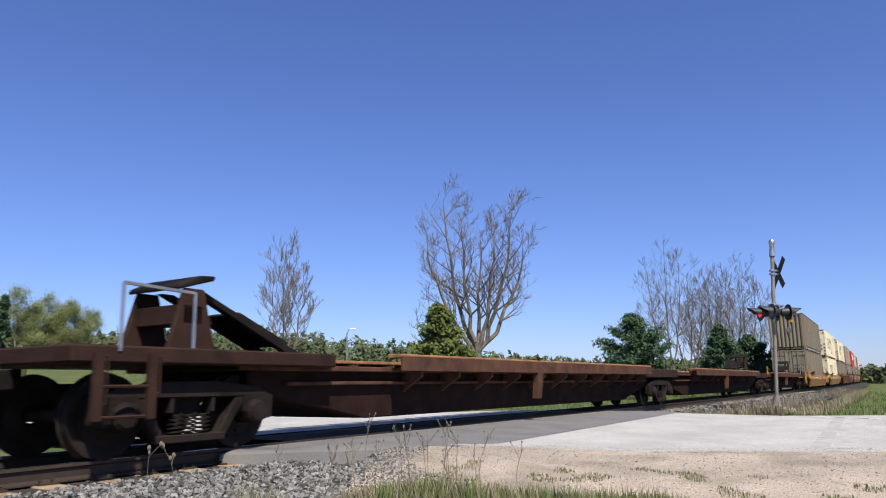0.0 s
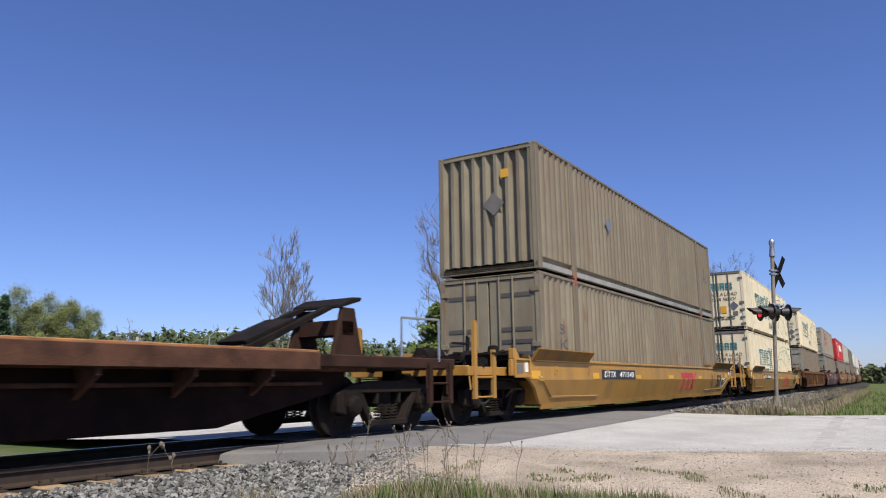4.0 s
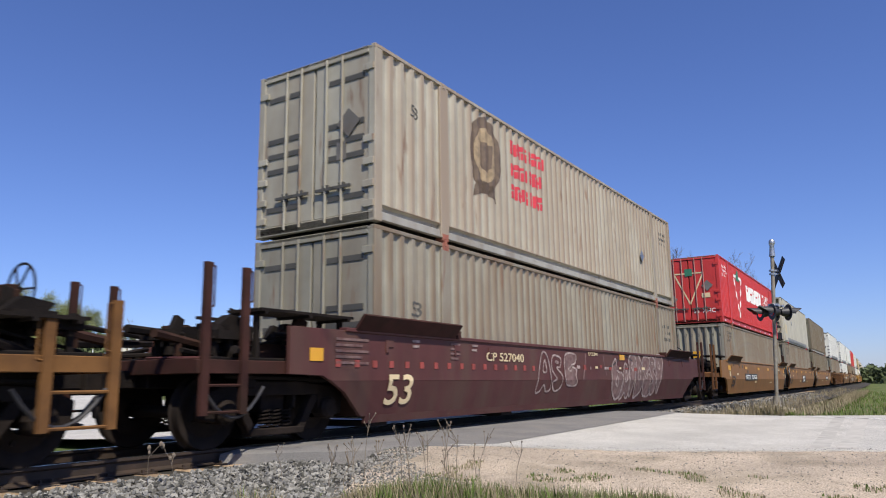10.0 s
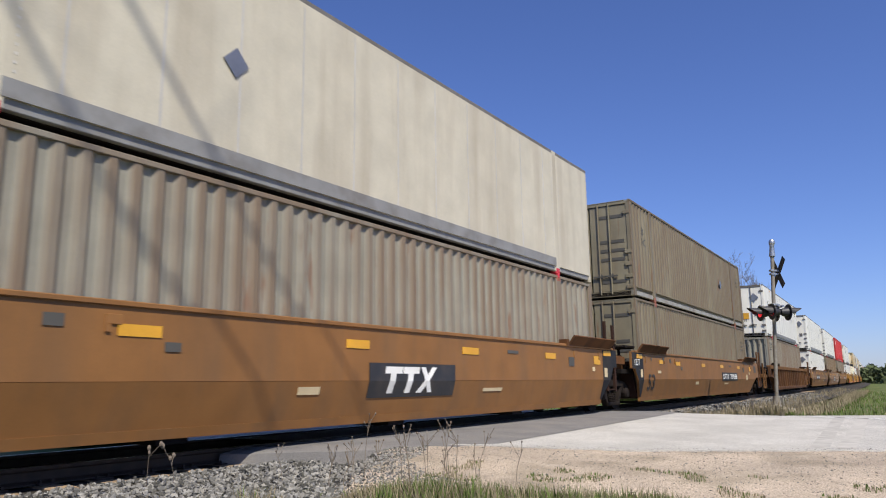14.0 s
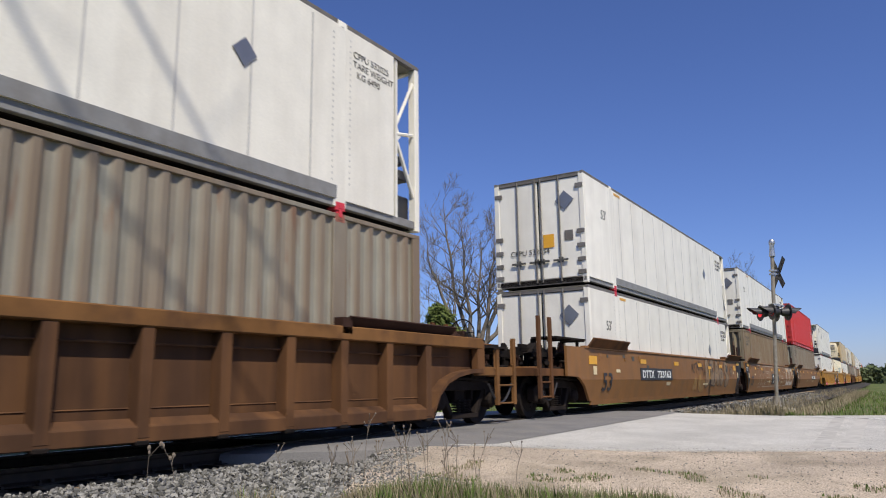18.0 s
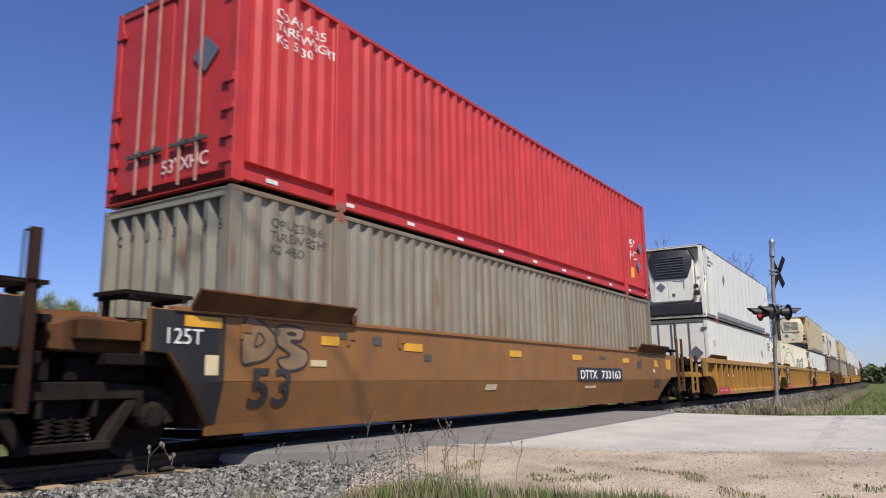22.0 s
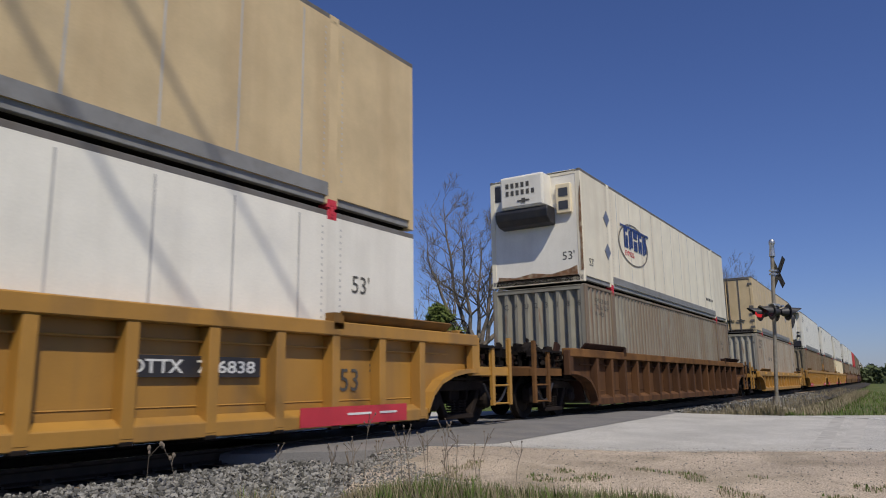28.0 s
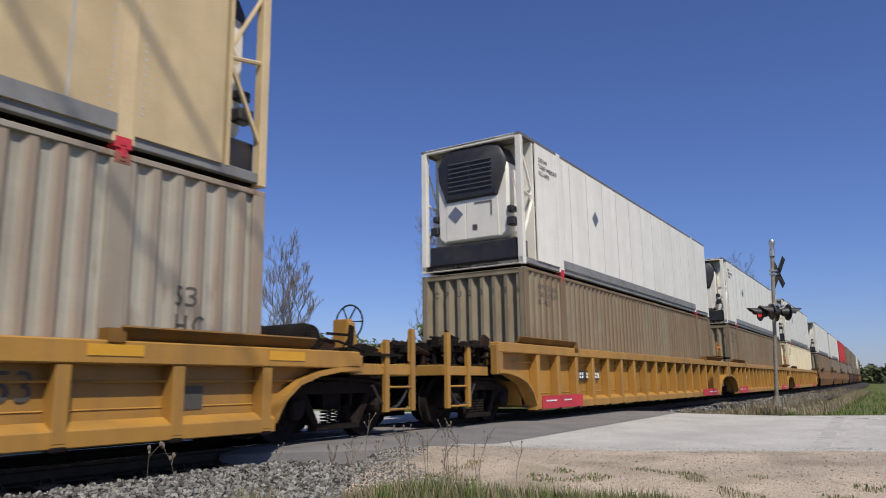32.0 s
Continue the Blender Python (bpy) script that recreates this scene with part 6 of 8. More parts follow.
def car_ends(car, mat, s0, ends, deck_z=1.12, gear=True, top=1.55, ribbed=False):
    """ends: for each end 'free' (coupler, own truck), 'shared' (truck carried here) or 'joint' (truck carried by the next unit)."""
    paint = {YELLOW: YELLOW, TAN_PAINT: RUST_SHADE_TAN, BROWN: CHORD_RUST}.get(mat, RUST_SHADE_MAROON)
    tall = top > 1.3
    for end, kind in zip((-1, 1), ends):
        if kind != "joint":
            truck(car, end * 9.86, s0)
        tip = 11.25 if kind == "free" else 9.6
        part("end_platform", cached(("platform", end, tip, deck_z), CHASSIS, lambda s: s.prism([(-1.24, deck_z - 0.16), (1.24, deck_z - 0.16), (1.24, deck_z - 0.04), (-1.24, deck_z - 0.04)], "x", end * 8.5, end * tip), 0.012), car)
        part("draft_sill", cached(("draft", end, tip), CHASSIS, lambda s: s.box(min(end * 8.4, end * tip), max(end * 8.4, end * tip), -0.3, 0.3, 0.72, 0.99), 0.015), car)
        part("well_bulkhead", cached(("bulk", end), mat if mat == YELLOW else RUSTY, lambda s: s.prism([(end * 8.4, 0.3), (end * 8.46, 0.3), (end * 8.8, 1.3), (end * 8.74, 1.3)], "y", -1.26, 1.26)), car)
        if kind == "free":
            coupler(car, end * 11.1, end)
            if gear:
                end_gear(car, end * 11.0, end, mat, deck_z)
                tagged(part("brake_rigging", cached(("brake_rigging", end, deck_z), CHASSIS, lambda s: rigging(s, end, deck_z, 0.42 if tall else 0.2, 3, 34)), car, "black grimy brake rigging"), kind="stuff")
                tagged(part("brake_rod", cached(("brake_rods", end, deck_z), RUSTY, lambda s: rigging(s, end, deck_z, 0.36 if tall else 0.16, 8, 12)), car, "rusty brake rods"), kind="stuff")
            if ribbed:
                ladder(car, end * 11.3, end * 10.63, paint, 1.6, 1.4, 0.37, (0.0, 0.33))
            elif tall:
                ladder(car, end * 11.27, end * 10.7, paint, 2.14, 2.14)
            else:
                ladder(car, end * 11.13, end * 10.44, paint, 1.86, 1.36, 0.5, (0.0, 0.35))
            for sg in (-1, 1):
                part("end_sill", cached(("end_sill", end, sg), paint, lambda s: s.box(min(end * 9.9, end * 11.36), max(end * 9.9, end * 11.36), sg * 1.29 - 0.04, sg * 1.29 + 0.04, 0.88, 1.04), 0.008), car)
            part("cross_rail", cached(("crossrail", end), paint, lambda s: s.box(-0.05, 0.05, -1.3, 1.3, 0.88, 1.06), 0.01), car, m=pose(end * 11.3, 0, 0))
            wz, w0, w1 = (min(top, 1.42), 9.95, 11.0) if ribbed else (top + 0.2, 8.75, 10.5) if tall else (top + 0.12, 9.3, 10.5)
            tagged(part("walkway", cached(("walkway", end, round(wz, 2), w0), CHASSIS, lambda s: [s.box(min(end * w0, end * w1), max(end * w0, end * w1), -1.38 + 0.07 * k, -1.34 + 0.07 * k, wz - 0.035, wz) for k in range(9)] + [s.box(end * x - 0.03, end * x + 0.03, -1.38, -0.78, wz - 0.07, wz - 0.035) for x in (w0 + 0.1, (w0 + w1) / 2, w1 - 0.1)] + [s.box(end * x - 0.03, end * x + 0.03, y - 0.03, y + 0.03, deck_z - 0.05, wz - 0.05) for x in (w0 + 0.1, w1 - 0.1) for y in (-1.2, -0.82)]), car, "black steel grating walkway"), kind="stuff")
            if end > 0:
                brake_gear(car, end * 10.6, end, mat)
        else:
            part("side_bearing", cached(("sidebearing", end), CHASSIS, lambda s: s.box(-0.45, 0.45, -0.95, -0.6, 0.8, 1.05).box(-0.45, 0.45, 0.6, 0.95, 0.8, 1.05).box(-0.3, 0.3, -0.3, 0.3, 1.0, 1.3), 0.02), car, m=pose(end * 9.4, 0, 0))
            if kind == "shared":
                part("articulation_casting", cached(("articulation", end), paint, lambda s: s.prism([(end * 9.0, 1.06), (end * 10.1, 1.1), (end * 10.12, 1.36), (end * 9.8, 1.45), (end * 9.0, 1.47)], "y", -1.08, 1.08).box(min(end * 9.2, end * 9.9), max(end * 9.2, end * 9.9), -1.22, -1.0, 1.2, 1.42), 0.02), car)
            else:
                ladder(car, end * 9.4, end * 8.82, mat if mat == YELLOW else RUSTY, 2.2, 2.27, 0.55, (0.0, 0.38, 0.76), (-1,))
                if mat == YELLOW:
                    part("warning_bar", cached(("warning_bar", end), ORANGE, lambda s: s.box(min(end * 8.78, end * 9.44), max(end * 8.78, end * 9.44), -1.37, -1.33, 2.02, 2.1), 0.006), car, "orange warning bar")
            if gear:
                tagged(part("brake_rigging", cached(("joint_rigging", end), CHASSIS, lambda s: rigging(s, end * 0.9, 1.05, 0.45, 5, 16)), car, "black grimy brake rigging"), kind="stuff")
            tagged(part("walkway", cached(("joint_walk", end), CHASSIS, lambda s: [s.box(min(end * 8.7, end * 9.55), max(end * 8.7, end * 9.55), -1.36 + 0.07 * k, -1.32 + 0.07 * k, 1.68, 1.72) for k in range(8)] + [s.box(end * x - 0.03, end * x + 0.03, -1.36, -0.8, 1.64, 1.68) for x in (8.8, 9.45)] + [s.box(end * x - 0.03, end * x + 0.03, -0.95, -0.89, 1.0, 1.66) for x in (8.8, 9.45)]), car, "black steel grating walkway"), kind="stuff")


GUIDE = {TAN_PAINT: RUST_SHADE_TAN, MAROON: RUST_SHADE_MAROON, BROWN: RUSTY, YELLOW: SHADED_YELLOW}  # darker paints that put the shade of these overhanging faces into colour

# outline of a smooth sill's end below its top, from the tip to the bottom, by kind of end
SILL_END = {"free": ([(10.05, 0.88), (9.44, 0.86), (9.27, CREASE)], [(8.96, 0.65), (8.49, 0.3)]),
            "shared": ([(9.28, 1.1), (9.03, 1.09), (8.79, CREASE)], [(8.38, 0.3)])}


def smooth_car(mat, s0, ends=("free", "free"), label="", marks=(), top=1.55):
    car = base("well_car", label, "railcar", "cars of the train")
    MOVERS.append((car, s0, 0.0))
    t0 = round(top, 2)
    slope, out = LEAN["slope"], LEAN["out"] = (0.36, 0.07) if top < 1.3 else (0.27, 0.0)
    shape = [SILL_END["free" if k == "free" else "shared"] for k in ends]
    form = tuple("f" if k == "free" else "s" for k in ends)
    for sg in (-1, 1):
        y = sg * (1.44 + out)
        low = y - sg * (CREASE - 0.3) * slope
        over = [(-x, z) for x, z in shape[0][0]] + [(x, z) for x, z in reversed(shape[1][0])] + [(shape[1][0][0][0], top), (-shape[0][0][0][0], top)]
        under = [(-shape[0][0][-1][0], CREASE)] + [(-x, z) for x, z in shape[0][1]] + [(x, z) for x, z in reversed(shape[1][1])] + [(shape[1][0][-1][0], CREASE)]

        def lower(s):
            n = len(under)
            vs = [(x, y - sg * (CREASE - z) * slope - sg * d, z) for d in (0, 0.06) for x, z in under]
            s.add(vs, [tuple(range(n)), tuple(range(n, 2 * n))[::-1]] + [(i, (i + 1) % n, n + (i + 1) % n, n + i) for i in range(n)])
        part("side_sill", cached(("upper_sill", sg, t0, form), mat, lambda s: s.prism(over, "y", min(y, y - sg * 0.07), max(y, y - sg * 0.07)), 0.006), car)
        part("lower_sill", cached(("lower_sill", sg, form, slope), mat, lower), car)
        part("bottom_chord", cached(("bottom_chord", sg, slope), mat, lambda s: s.prism([(low + sg * 0.012, 0.31), (low + sg * (0.012 - 0.1 * slope), 0.2), (low - sg * 0.05, 0.2), (low - sg * 0.05, 0.31)], "x", -8.4, 8.4)), car)
        part("top_chord", cached(("top_chord", sg, t0), mat, lambda s: s.box(-9.0, 9.0, sg * (1.4 + out) - 0.07, sg * (1.4 + out) + 0.07, top - 0.02, top + 0.04), 0.01), car)
        for end, kind in zip((-1, 1), ends):
            far = 8.8 if top > 1.3 else 9.2
            a, b = min(end * far, end * 6.2), max(end * far, end * 6.2)
            part("guide_plate", cached(("guide", sg, end, t0), GUIDE.get(mat, mat), lambda s: s.prism([(sg * (1.40 + out), top - 0.02), (sg * (1.44 + out), top - 0.03), (sg * (1.64 + out), top + 0.21), (sg * (1.60 + out), top + 0.235)], "x", a, b).box(end * 6.1 - 0.06, end * 6.1 + 0.06, sg * 1.4 - 0.1, sg * 1.4 + 0.1, top + 0.01, top + 0.14)), car)
            if kind != "free" and sg < 0 and mat == TAN_PAINT:
                d = part("dark_end_panel", cached(("dark_end", end), SLATE, lambda s: s.prism([(end * 8.3, CREASE), (end * 8.78, CREASE), (end * 9.02, 1.1), (end * 9.27, 1.11), (end * 9.27, top - 0.01), (end * 8.3, top - 0.01)], "y", -1.446, -1.4405)), car, "slate blue end panel")
                part("lower_panel", cached(("dark_low", end), SLATE, lambda s: s.add([(end * x, -1.447 + (CREASE - z) * slope, z) for x, z in ((8.3, CREASE), (8.78, CREASE), (8.39, 0.32), (8.3, 0.32))], [(0, 1, 2, 3)])), d)
                part("reflector", cached(("end_reflector", end), YELLOW_MARK, lambda s: s.box(min(end * 8.36, end * 8.86), max(end * 8.36, end * 8.86), -1.452, -1.4465, top - 0.17, top - 0.05)), d)
                part("placard", cached(("end_notice", end), CREAM_MARK, lambda s: s.box(end * 8.48 - 0.09, end * 8.48 + 0.09, -1.452, -1.4465, 0.86, 1.08)), d)
        for x in (-8.0, -6.1, -4.9, 6.6, 8.1) if sg < 0 else ():
            part("tie_lug", cached(("lug", sg), mat, lambda s: s.box(-0.09, 0.09, y - 0.012, y + 0.012, 0, 0.1).box(-0.09, -0.03, y - 0.016, y + 0.016, -0.08, 0), 0.004), car, m=pose(x, sg * 0.006, top - 0.2))
    if top < 1.3:
        # raised frames and brackets on the low sills' ends
        for end in (-1, 1):
            part("end_frame", cached(("end_frame", end), mat, lambda s: s.box(min(end * 9.26, end * 9.94), max(end * 9.26, end * 9.94), -1.545, -1.51, 0.84, 0.89).box(min(end * 9.26, end * 9.94), max(end * 9.26, end * 9.94), -1.545, -1.51, 1.17, 1.21).box(end * 9.28 - 0.02, end * 9.28 + 0.02, -1.545, -1.51, 0.88, 1.18).box(end * 9.92 - 0.02, end * 9.92 + 0.02, -1.545, -1.51, 0.88, 1.18), 0.006), car)
            part("end_bracket", cached(("end_bracket", end), mat, lambda s: s.prism([(end * 9.66, 1.2), (end * 9.95, 1.2), (end * 9.95, 1.4), (end * 9.84, 1.4)], "y", -1.51, -1.4), 0.01), car)
            part("edge_ridge", cached(("edge_ridge", end), mat, lambda s: [s.tube((end * a[0], -1.52 + max(0, CREASE - a[1]) * slope, a[1]), (end * b[0], -1.52 + max(0, CREASE - b[1]) * slope, b[1]), 0.016, n=6) for a, b in (((5.4, 0.42), (8.05, 0.45)), ((8.05, 0.45), (8.66, 0.78)), ((8.66, 0.78), (8.9, 0.79)))]), car)
            part("notice_plate", cached(("notice_plate", end), GAP_DARK, lambda s: s.box(end * 9.7 - 0.13, end * 9.7 + 0.13, -1.517, -1.511, 0.93, 1.1)), car)
            part("notice_card", cached(("notice_card", end), WHITE, lambda s: s.box(end * 9.42 - 0.07, end * 9.42 + 0.07, -1.517, -1.511, 0.95, 1.14)), car)
    for i in range(5):
        part("floor_beam", cached("floor_beam", CHASSIS, lambda s: s.box(-0.2, 0.2, -1.25, 1.25, 0.14, 0.215)), car, m=pose(-8 + 4 * i, 0, 0))
    car_ends(car, mat, s0, ends, min(1.12, top - 0.14), s0 < 480, top)
    for mk in marks:
        mk(car)
    return car


def ribbed_car(mat, s0, ends=("free", "free"), label="", marks=(), pitch=1.04, chord=0.19, top=1.55):
    car = base("well_car", label, "railcar", "cars of the train")
    MOVERS.append((car, s0, 0.0))
    t0 = round(top, 2)
    for sg in (-1, 1):
        y = sg * 1.52
        d = min(0.0, top - 1.5)
        part("side_web", cached(("web", sg, t0), mat, lambda s: s.prism([(-8.3, 0.3), (8.3, 0.3), (8.75, 0.72), (9.3, 0.9), (9.75, 0.92), (9.75, top - 0.05), (-9.75, top - 0.05), (-9.75, 0.92), (-9.3, 0.9), (-8.75, 0.72)], "y", y - sg * 0.218, y - sg * 0.2)), car)
        part("top_chord", cached(("rib_chord", sg, chord, t0), CHORD_RUST if mat == BROWN else mat, lambda s: s.box(-9.8, 9.8, min(y, y - sg * 0.215), max(y, y - sg * 0.215), top - chord, top), 0.015), car)
        part("bottom_chord", cached(("rib_bottom", sg), mat, lambda s: s.prism([(y - sg * 0.02, 0.2), (y - sg * 0.02, 0.36), (y - sg * 0.17, 0.44), (y - sg * 0.22, 0.2)], "x", -8.25, 8.25), 0.01), car)
        if sg < 0:
            part("train_line", cached(("train_line", chord, t0), mat, lambda s: s.tube((-9.0, y + 0.13, top - chord - 0.16), (9.0, y + 0.13, top - chord - 0.16), 0.014, n=6)), car)
            part("weld_seam", cached("weld_seam", mat, lambda s: s.prism([(y + 0.203, 0.52), (y + 0.19, 0.53), (y + 0.203, 0.545)], "x", -8.2, 8.2)), car)
        n = round(16.2 / pitch)
        for i in range(n + 1):
            x = -8.1 + 16.2 * i / n
            part("rib", cached(("rib", sg, chord, t0), mat, lambda s: s.prism([(-0.07, 0.24), (0.07, 0.24), (0.075, top - chord), (-0.075, top - chord)], "y", min(y - sg * 0.2, y - sg * 0.015), max(y - sg * 0.2, y - sg * 0.015)), 0.008), car, m=pose(x, 0, 0))
            if sg < 0:
                part("rib_foot", cached(("rib_foot", sg), CHASSIS, lambda s: s.box(-0.08, 0.08, y - 0.05 - sg * 0.06, y + 0.05 - sg * 0.06, 0.17, 0.22), 0.01), car, m=pose(x, 0, 0))
        for end, kind in zip((-1, 1), ends):
            def arch_rim(s):
                pts = [(end * 8.25, 0.3), (end * 8.4, 0.55), (end * 8.65, 0.74), (end * 9.0, 0.85), (end * 9.4, 0.91), (end * 9.8, 0.93)]
                k = len(pts)
                vs = [(px, yy, pz + dz) for px, pz in pts for yy, dz in ((y - sg * 0.2, 0), (y, 0), (y, 0.07), (y - sg * 0.2, 0.07))]
                s.add(vs, [(4 * i + j, 4 * i + 4 + j, 4 * i + 4 + (j + 1) % 4, 4 * i + (j + 1) % 4) for i in range(k - 1) for j in range(4)] + [(0, 1, 2, 3), (4 * k - 4, 4 * k - 3, 4 * k - 2, 4 * k - 1)])
            part("wheel_arch", cached(("arch_rim", sg, end), mat, arch_rim), car)
            part("end_post", cached(("end_post", sg, end, t0), mat, lambda s: s.box(end * 9.75 - 0.12, end * 9.75 + 0.12, y - 0.07 - sg * 0.08, y + 0.07 - sg * 0.08, 0.9, top - 0.05), 0.01), car)
            a, b = min(end * 8.9, end * 6.15), max(end * 8.9, end * 6.15)
            part("guide_plate", cached(("rguide", sg, end, t0), GUIDE.get(mat, mat), lambda s: s.prism([(sg * 1.36, top - 0.01), (sg * 1.4, top - 0.01), (sg * 1.55, top + 0.13), (sg * 1.51, top + 0.15)], "x", a, b).box(end * 6.1 - 0.1, end * 6.1 + 0.1, sg * 1.44 - 0.08, sg * 1.44 + 0.08, top - 0.1, top + 0.12)), car)
    for i in range(5):
        part("floor_beam", cached("floor_beam", CHASSIS, lambda s: s.box(-0.2, 0.2, -1.25, 1.25, 0.14, 0.215)), car, m=pose(-8 + 4 * i, 0, 0))
    car_ends(car, mat, s0, ends, min(1.12, top - 0.14), s0 < 480, top, True)
    for mk in marks:
        mk(car)
    return car


def spine_car(s0, half, ends, hitch=(False, False), label=""):
    """An empty, low, rusty articulated unit with side decks on brackets and folding trailer hitches."""
    car = base("flat_unit", label, "railcar", "cars of the train")
    MOVERS.append((car, s0, 0.0))
    part("centre_sill", cached(("centre_sill", half), SHADED_SILL, lambda s: s.prism([(-half + 0.9, 0.95), (half - 0.9, 0.95), (half - 0.9, 0.68), (half - 3.2, 0.25), (-half + 3.2, 0.25), (-half + 0.9, 0.68)], "y", -0.95, 0.95), 0.02), car)
    part("sill_flange", cached(("sill_flange", half), RUST_EDGE, lambda s: s.box(-half + 1.5, half - 1.5, -1.05, 1.05, 0.74, 0.79).box(-half + 0.6, half - 0.6, -1.12, 1.12, 0.93, 1.0), 0.01), car)
    for sg in (-1, 1):
        for a, b in ((-half + 3.6, -0.6), (-0.4, half - 1.9)):
            part("side_deck", cached(("side_deck", sg, round(b - a, 1)), RUST_DECK, lambda s: s.box(0, b - a, min(sg * 1.36, sg * 1.1), max(sg * 1.36, sg * 1.1), 1.14, 1.2), 0.01), car, m=pose(a, 0, 0))
            part("deck_edge", cached(("deck_edge", sg, round(b - a, 1)), RUST_EDGE, lambda s: s.box(0, b - a, sg * 1.36 - 0.02, sg * 1.36 + 0.02, 0.94, 1.17), 0.008), car, m=pose(a, 0, 0))
        x = -half + 4.2
        while x < half - 2:
            part("deck_bracket", cached(("deck_bracket", sg), RUST_EDGE, lambda s: s.prism([(sg * 0.95, 0.62), (sg * 1.33, 0.86), (sg * 1.33, 1.12), (sg * 0.95, 1.12)], "x", -0.03, 0.03)), car, m=pose(x, 0, 0))
            x += 1.15
        part("deck_post", cached(("deck_post", sg), RUST_EDGE, lambda s: s.prism([(-0.12, 1.16), (0.16, 1.16), (0.08, 0.72), (-0.02, 0.42), (-0.2, 0.42), (-0.14, 0.72)], "y", min(sg * 1.385, sg * 1.25), max(sg * 1.385, sg * 1.25)), 0.01), car, m=pose(-0.5, 0, 0))
    for end, kind, hi in zip((-1, 1), ends, hitch):
        if kind != "joint":
            truck(car, end * half, s0)
        if kind == "free":
            part("end_platform", cached(("spine_platform", end), RUSTY, lambda s: s.box(min(end * -2.2, end * 1.6), max(end * -2.2, end * 1.6), -1.28, 1.28, 0.98, 1.16), 0.02), car, m=pose(end * half, 0, 0))
            coupler(car, end * (half + 1.5), end)
            ladder(car, end * (half + 1.35), end * (half + 0.75), RUSTY, 1.08, 1.08)
            part("hand_rail", cached(("spine_rail", end), STEEL, lambda s: s.path([(0, -1.28, 1.1), (0, -1.28, 1.8), (end * -0.95, -1.2, 1.78), (end * -0.95, -1.2, 1.1)], 0.02, 6)), car, m=pose(end * (half + 1.1), 0, 0))
        else:
            part("end_saddle", cached(("saddle", end), RUSTY, lambda s: s.box(min(0, end * -1.8), max(0, end * -1.8), -1.15, 1.15, 0.86, 1.12).box(end * -0.35 - 0.3, end * -0.35 + 0.3, -0.6, 0.6, 1.1, 1.25), 0.02), car, m=pose(end * (half - 0.05), 0, 0))
        if hi:
            h = part("trailer_hitch", cached(("hitch_legs", end), RUSTY, lambda s: s.prism([(-0.34, 1.1), (0.42, 1.1), (0.2, 1.95), (-0.1, 1.95)], "y", -0.5, -0.42).prism([(-0.34, 1.1), (0.42, 1.1), (0.2, 1.95), (-0.1, 1.95)], "y", 0.42, 0.5).box(-0.12, 0.18, -0.5, 0.5, 1.5, 1.75), 0.015), car, m=pose(end * (half - 0.35), 0, 0))
            part("hitch_plate", cached(("hitch_plate", end), CHASSIS, lambda s: s.prism([(-0.2, 1.92), (0.34, 2.08), (0.36, 2.14), (0.1, 2.12), (-0.2, 1.98)], "y", -0.52, 0.52), 0.02), h)
            part("hitch_strut", cached(("hitch_strut", end), CHASSIS, lambda s: s.prism([(0.1 * -end, 1.95), (0.3 * -end, 1.95), (2.3 * -end, 1.12), (2.0 * -end, 1.12)], "y", -0.36, -0.24).prism([(0.1 * -end, 1.95), (0.3 * -end, 1.95), (2.3 * -end, 1.12), (2.0 * -end, 1.12)], "y", 0.24, 0.36).prism([(0.9 * -end, 1.7), (0.95 * -end, 1.74), (1.9 * -end, 1.36), (1.85 * -end, 1.3)], "y", -0.3, 0.3), 0.01), h)
    return car


# ---- the train ----
LOW, HIGH = 0.22, 3.19


def panel53(x, z, mat):
    return road_number(x, x + 0.66, z, z + 0.45, (("53", 0, 1),), ink=BLACK if mat == INK else mat)


def panel(x0, x1, z0, z1, mat, y=FLAT):
    return lambda car: plate(car, x0, x1, z0, z1, mat, y)


def numbers(x0, x1, z0, z1, y=FLAT, back=None):
    return lambda car: sign_bars(car, x0, x1, z0, z1, y, back=back)


def two_bars(x, z, h, mat, y=FLAT, wide=1.0):
    """A painted owner's mark as plain slanted shapes: two T forms and a cross."""
    def go(car):
        w, k = h * wide, h * 0.22

        def lean(pts):
            return [(a + b / h * k, b) for a, b in pts]
        for i in range(2):
            put(car, "owner_mark", cached(("tmark", h, wide), mat, lambda s: s.prism(lean([(0, h * 0.74), (w * 1.08, h * 0.74), (w * 1.08, h), (0, h)]), "y", -0.004, 0.004).prism(lean([(w * 0.36, 0), (w * 0.7, 0), (w * 0.7, h * 0.74), (w * 0.36, h * 0.74)]), "y", -0.004, 0.004)), x + i * w * 1.14, y, z)
        put(car, "owner_mark", cached(("xmark", h, wide), mat, lambda s: s.prism(lean([(0, 0), (w * 0.34, 0), (w * 1.15, h), (w * 0.82, h)]), "y", -0.004, 0.004).prism(lean([(0.0, h), (w * 0.3, h), (w * 1.08, 0), (w * 0.78, 0)]), "y", -0.008, -0.004)), x + 2.3 * w, y, z)
    return go


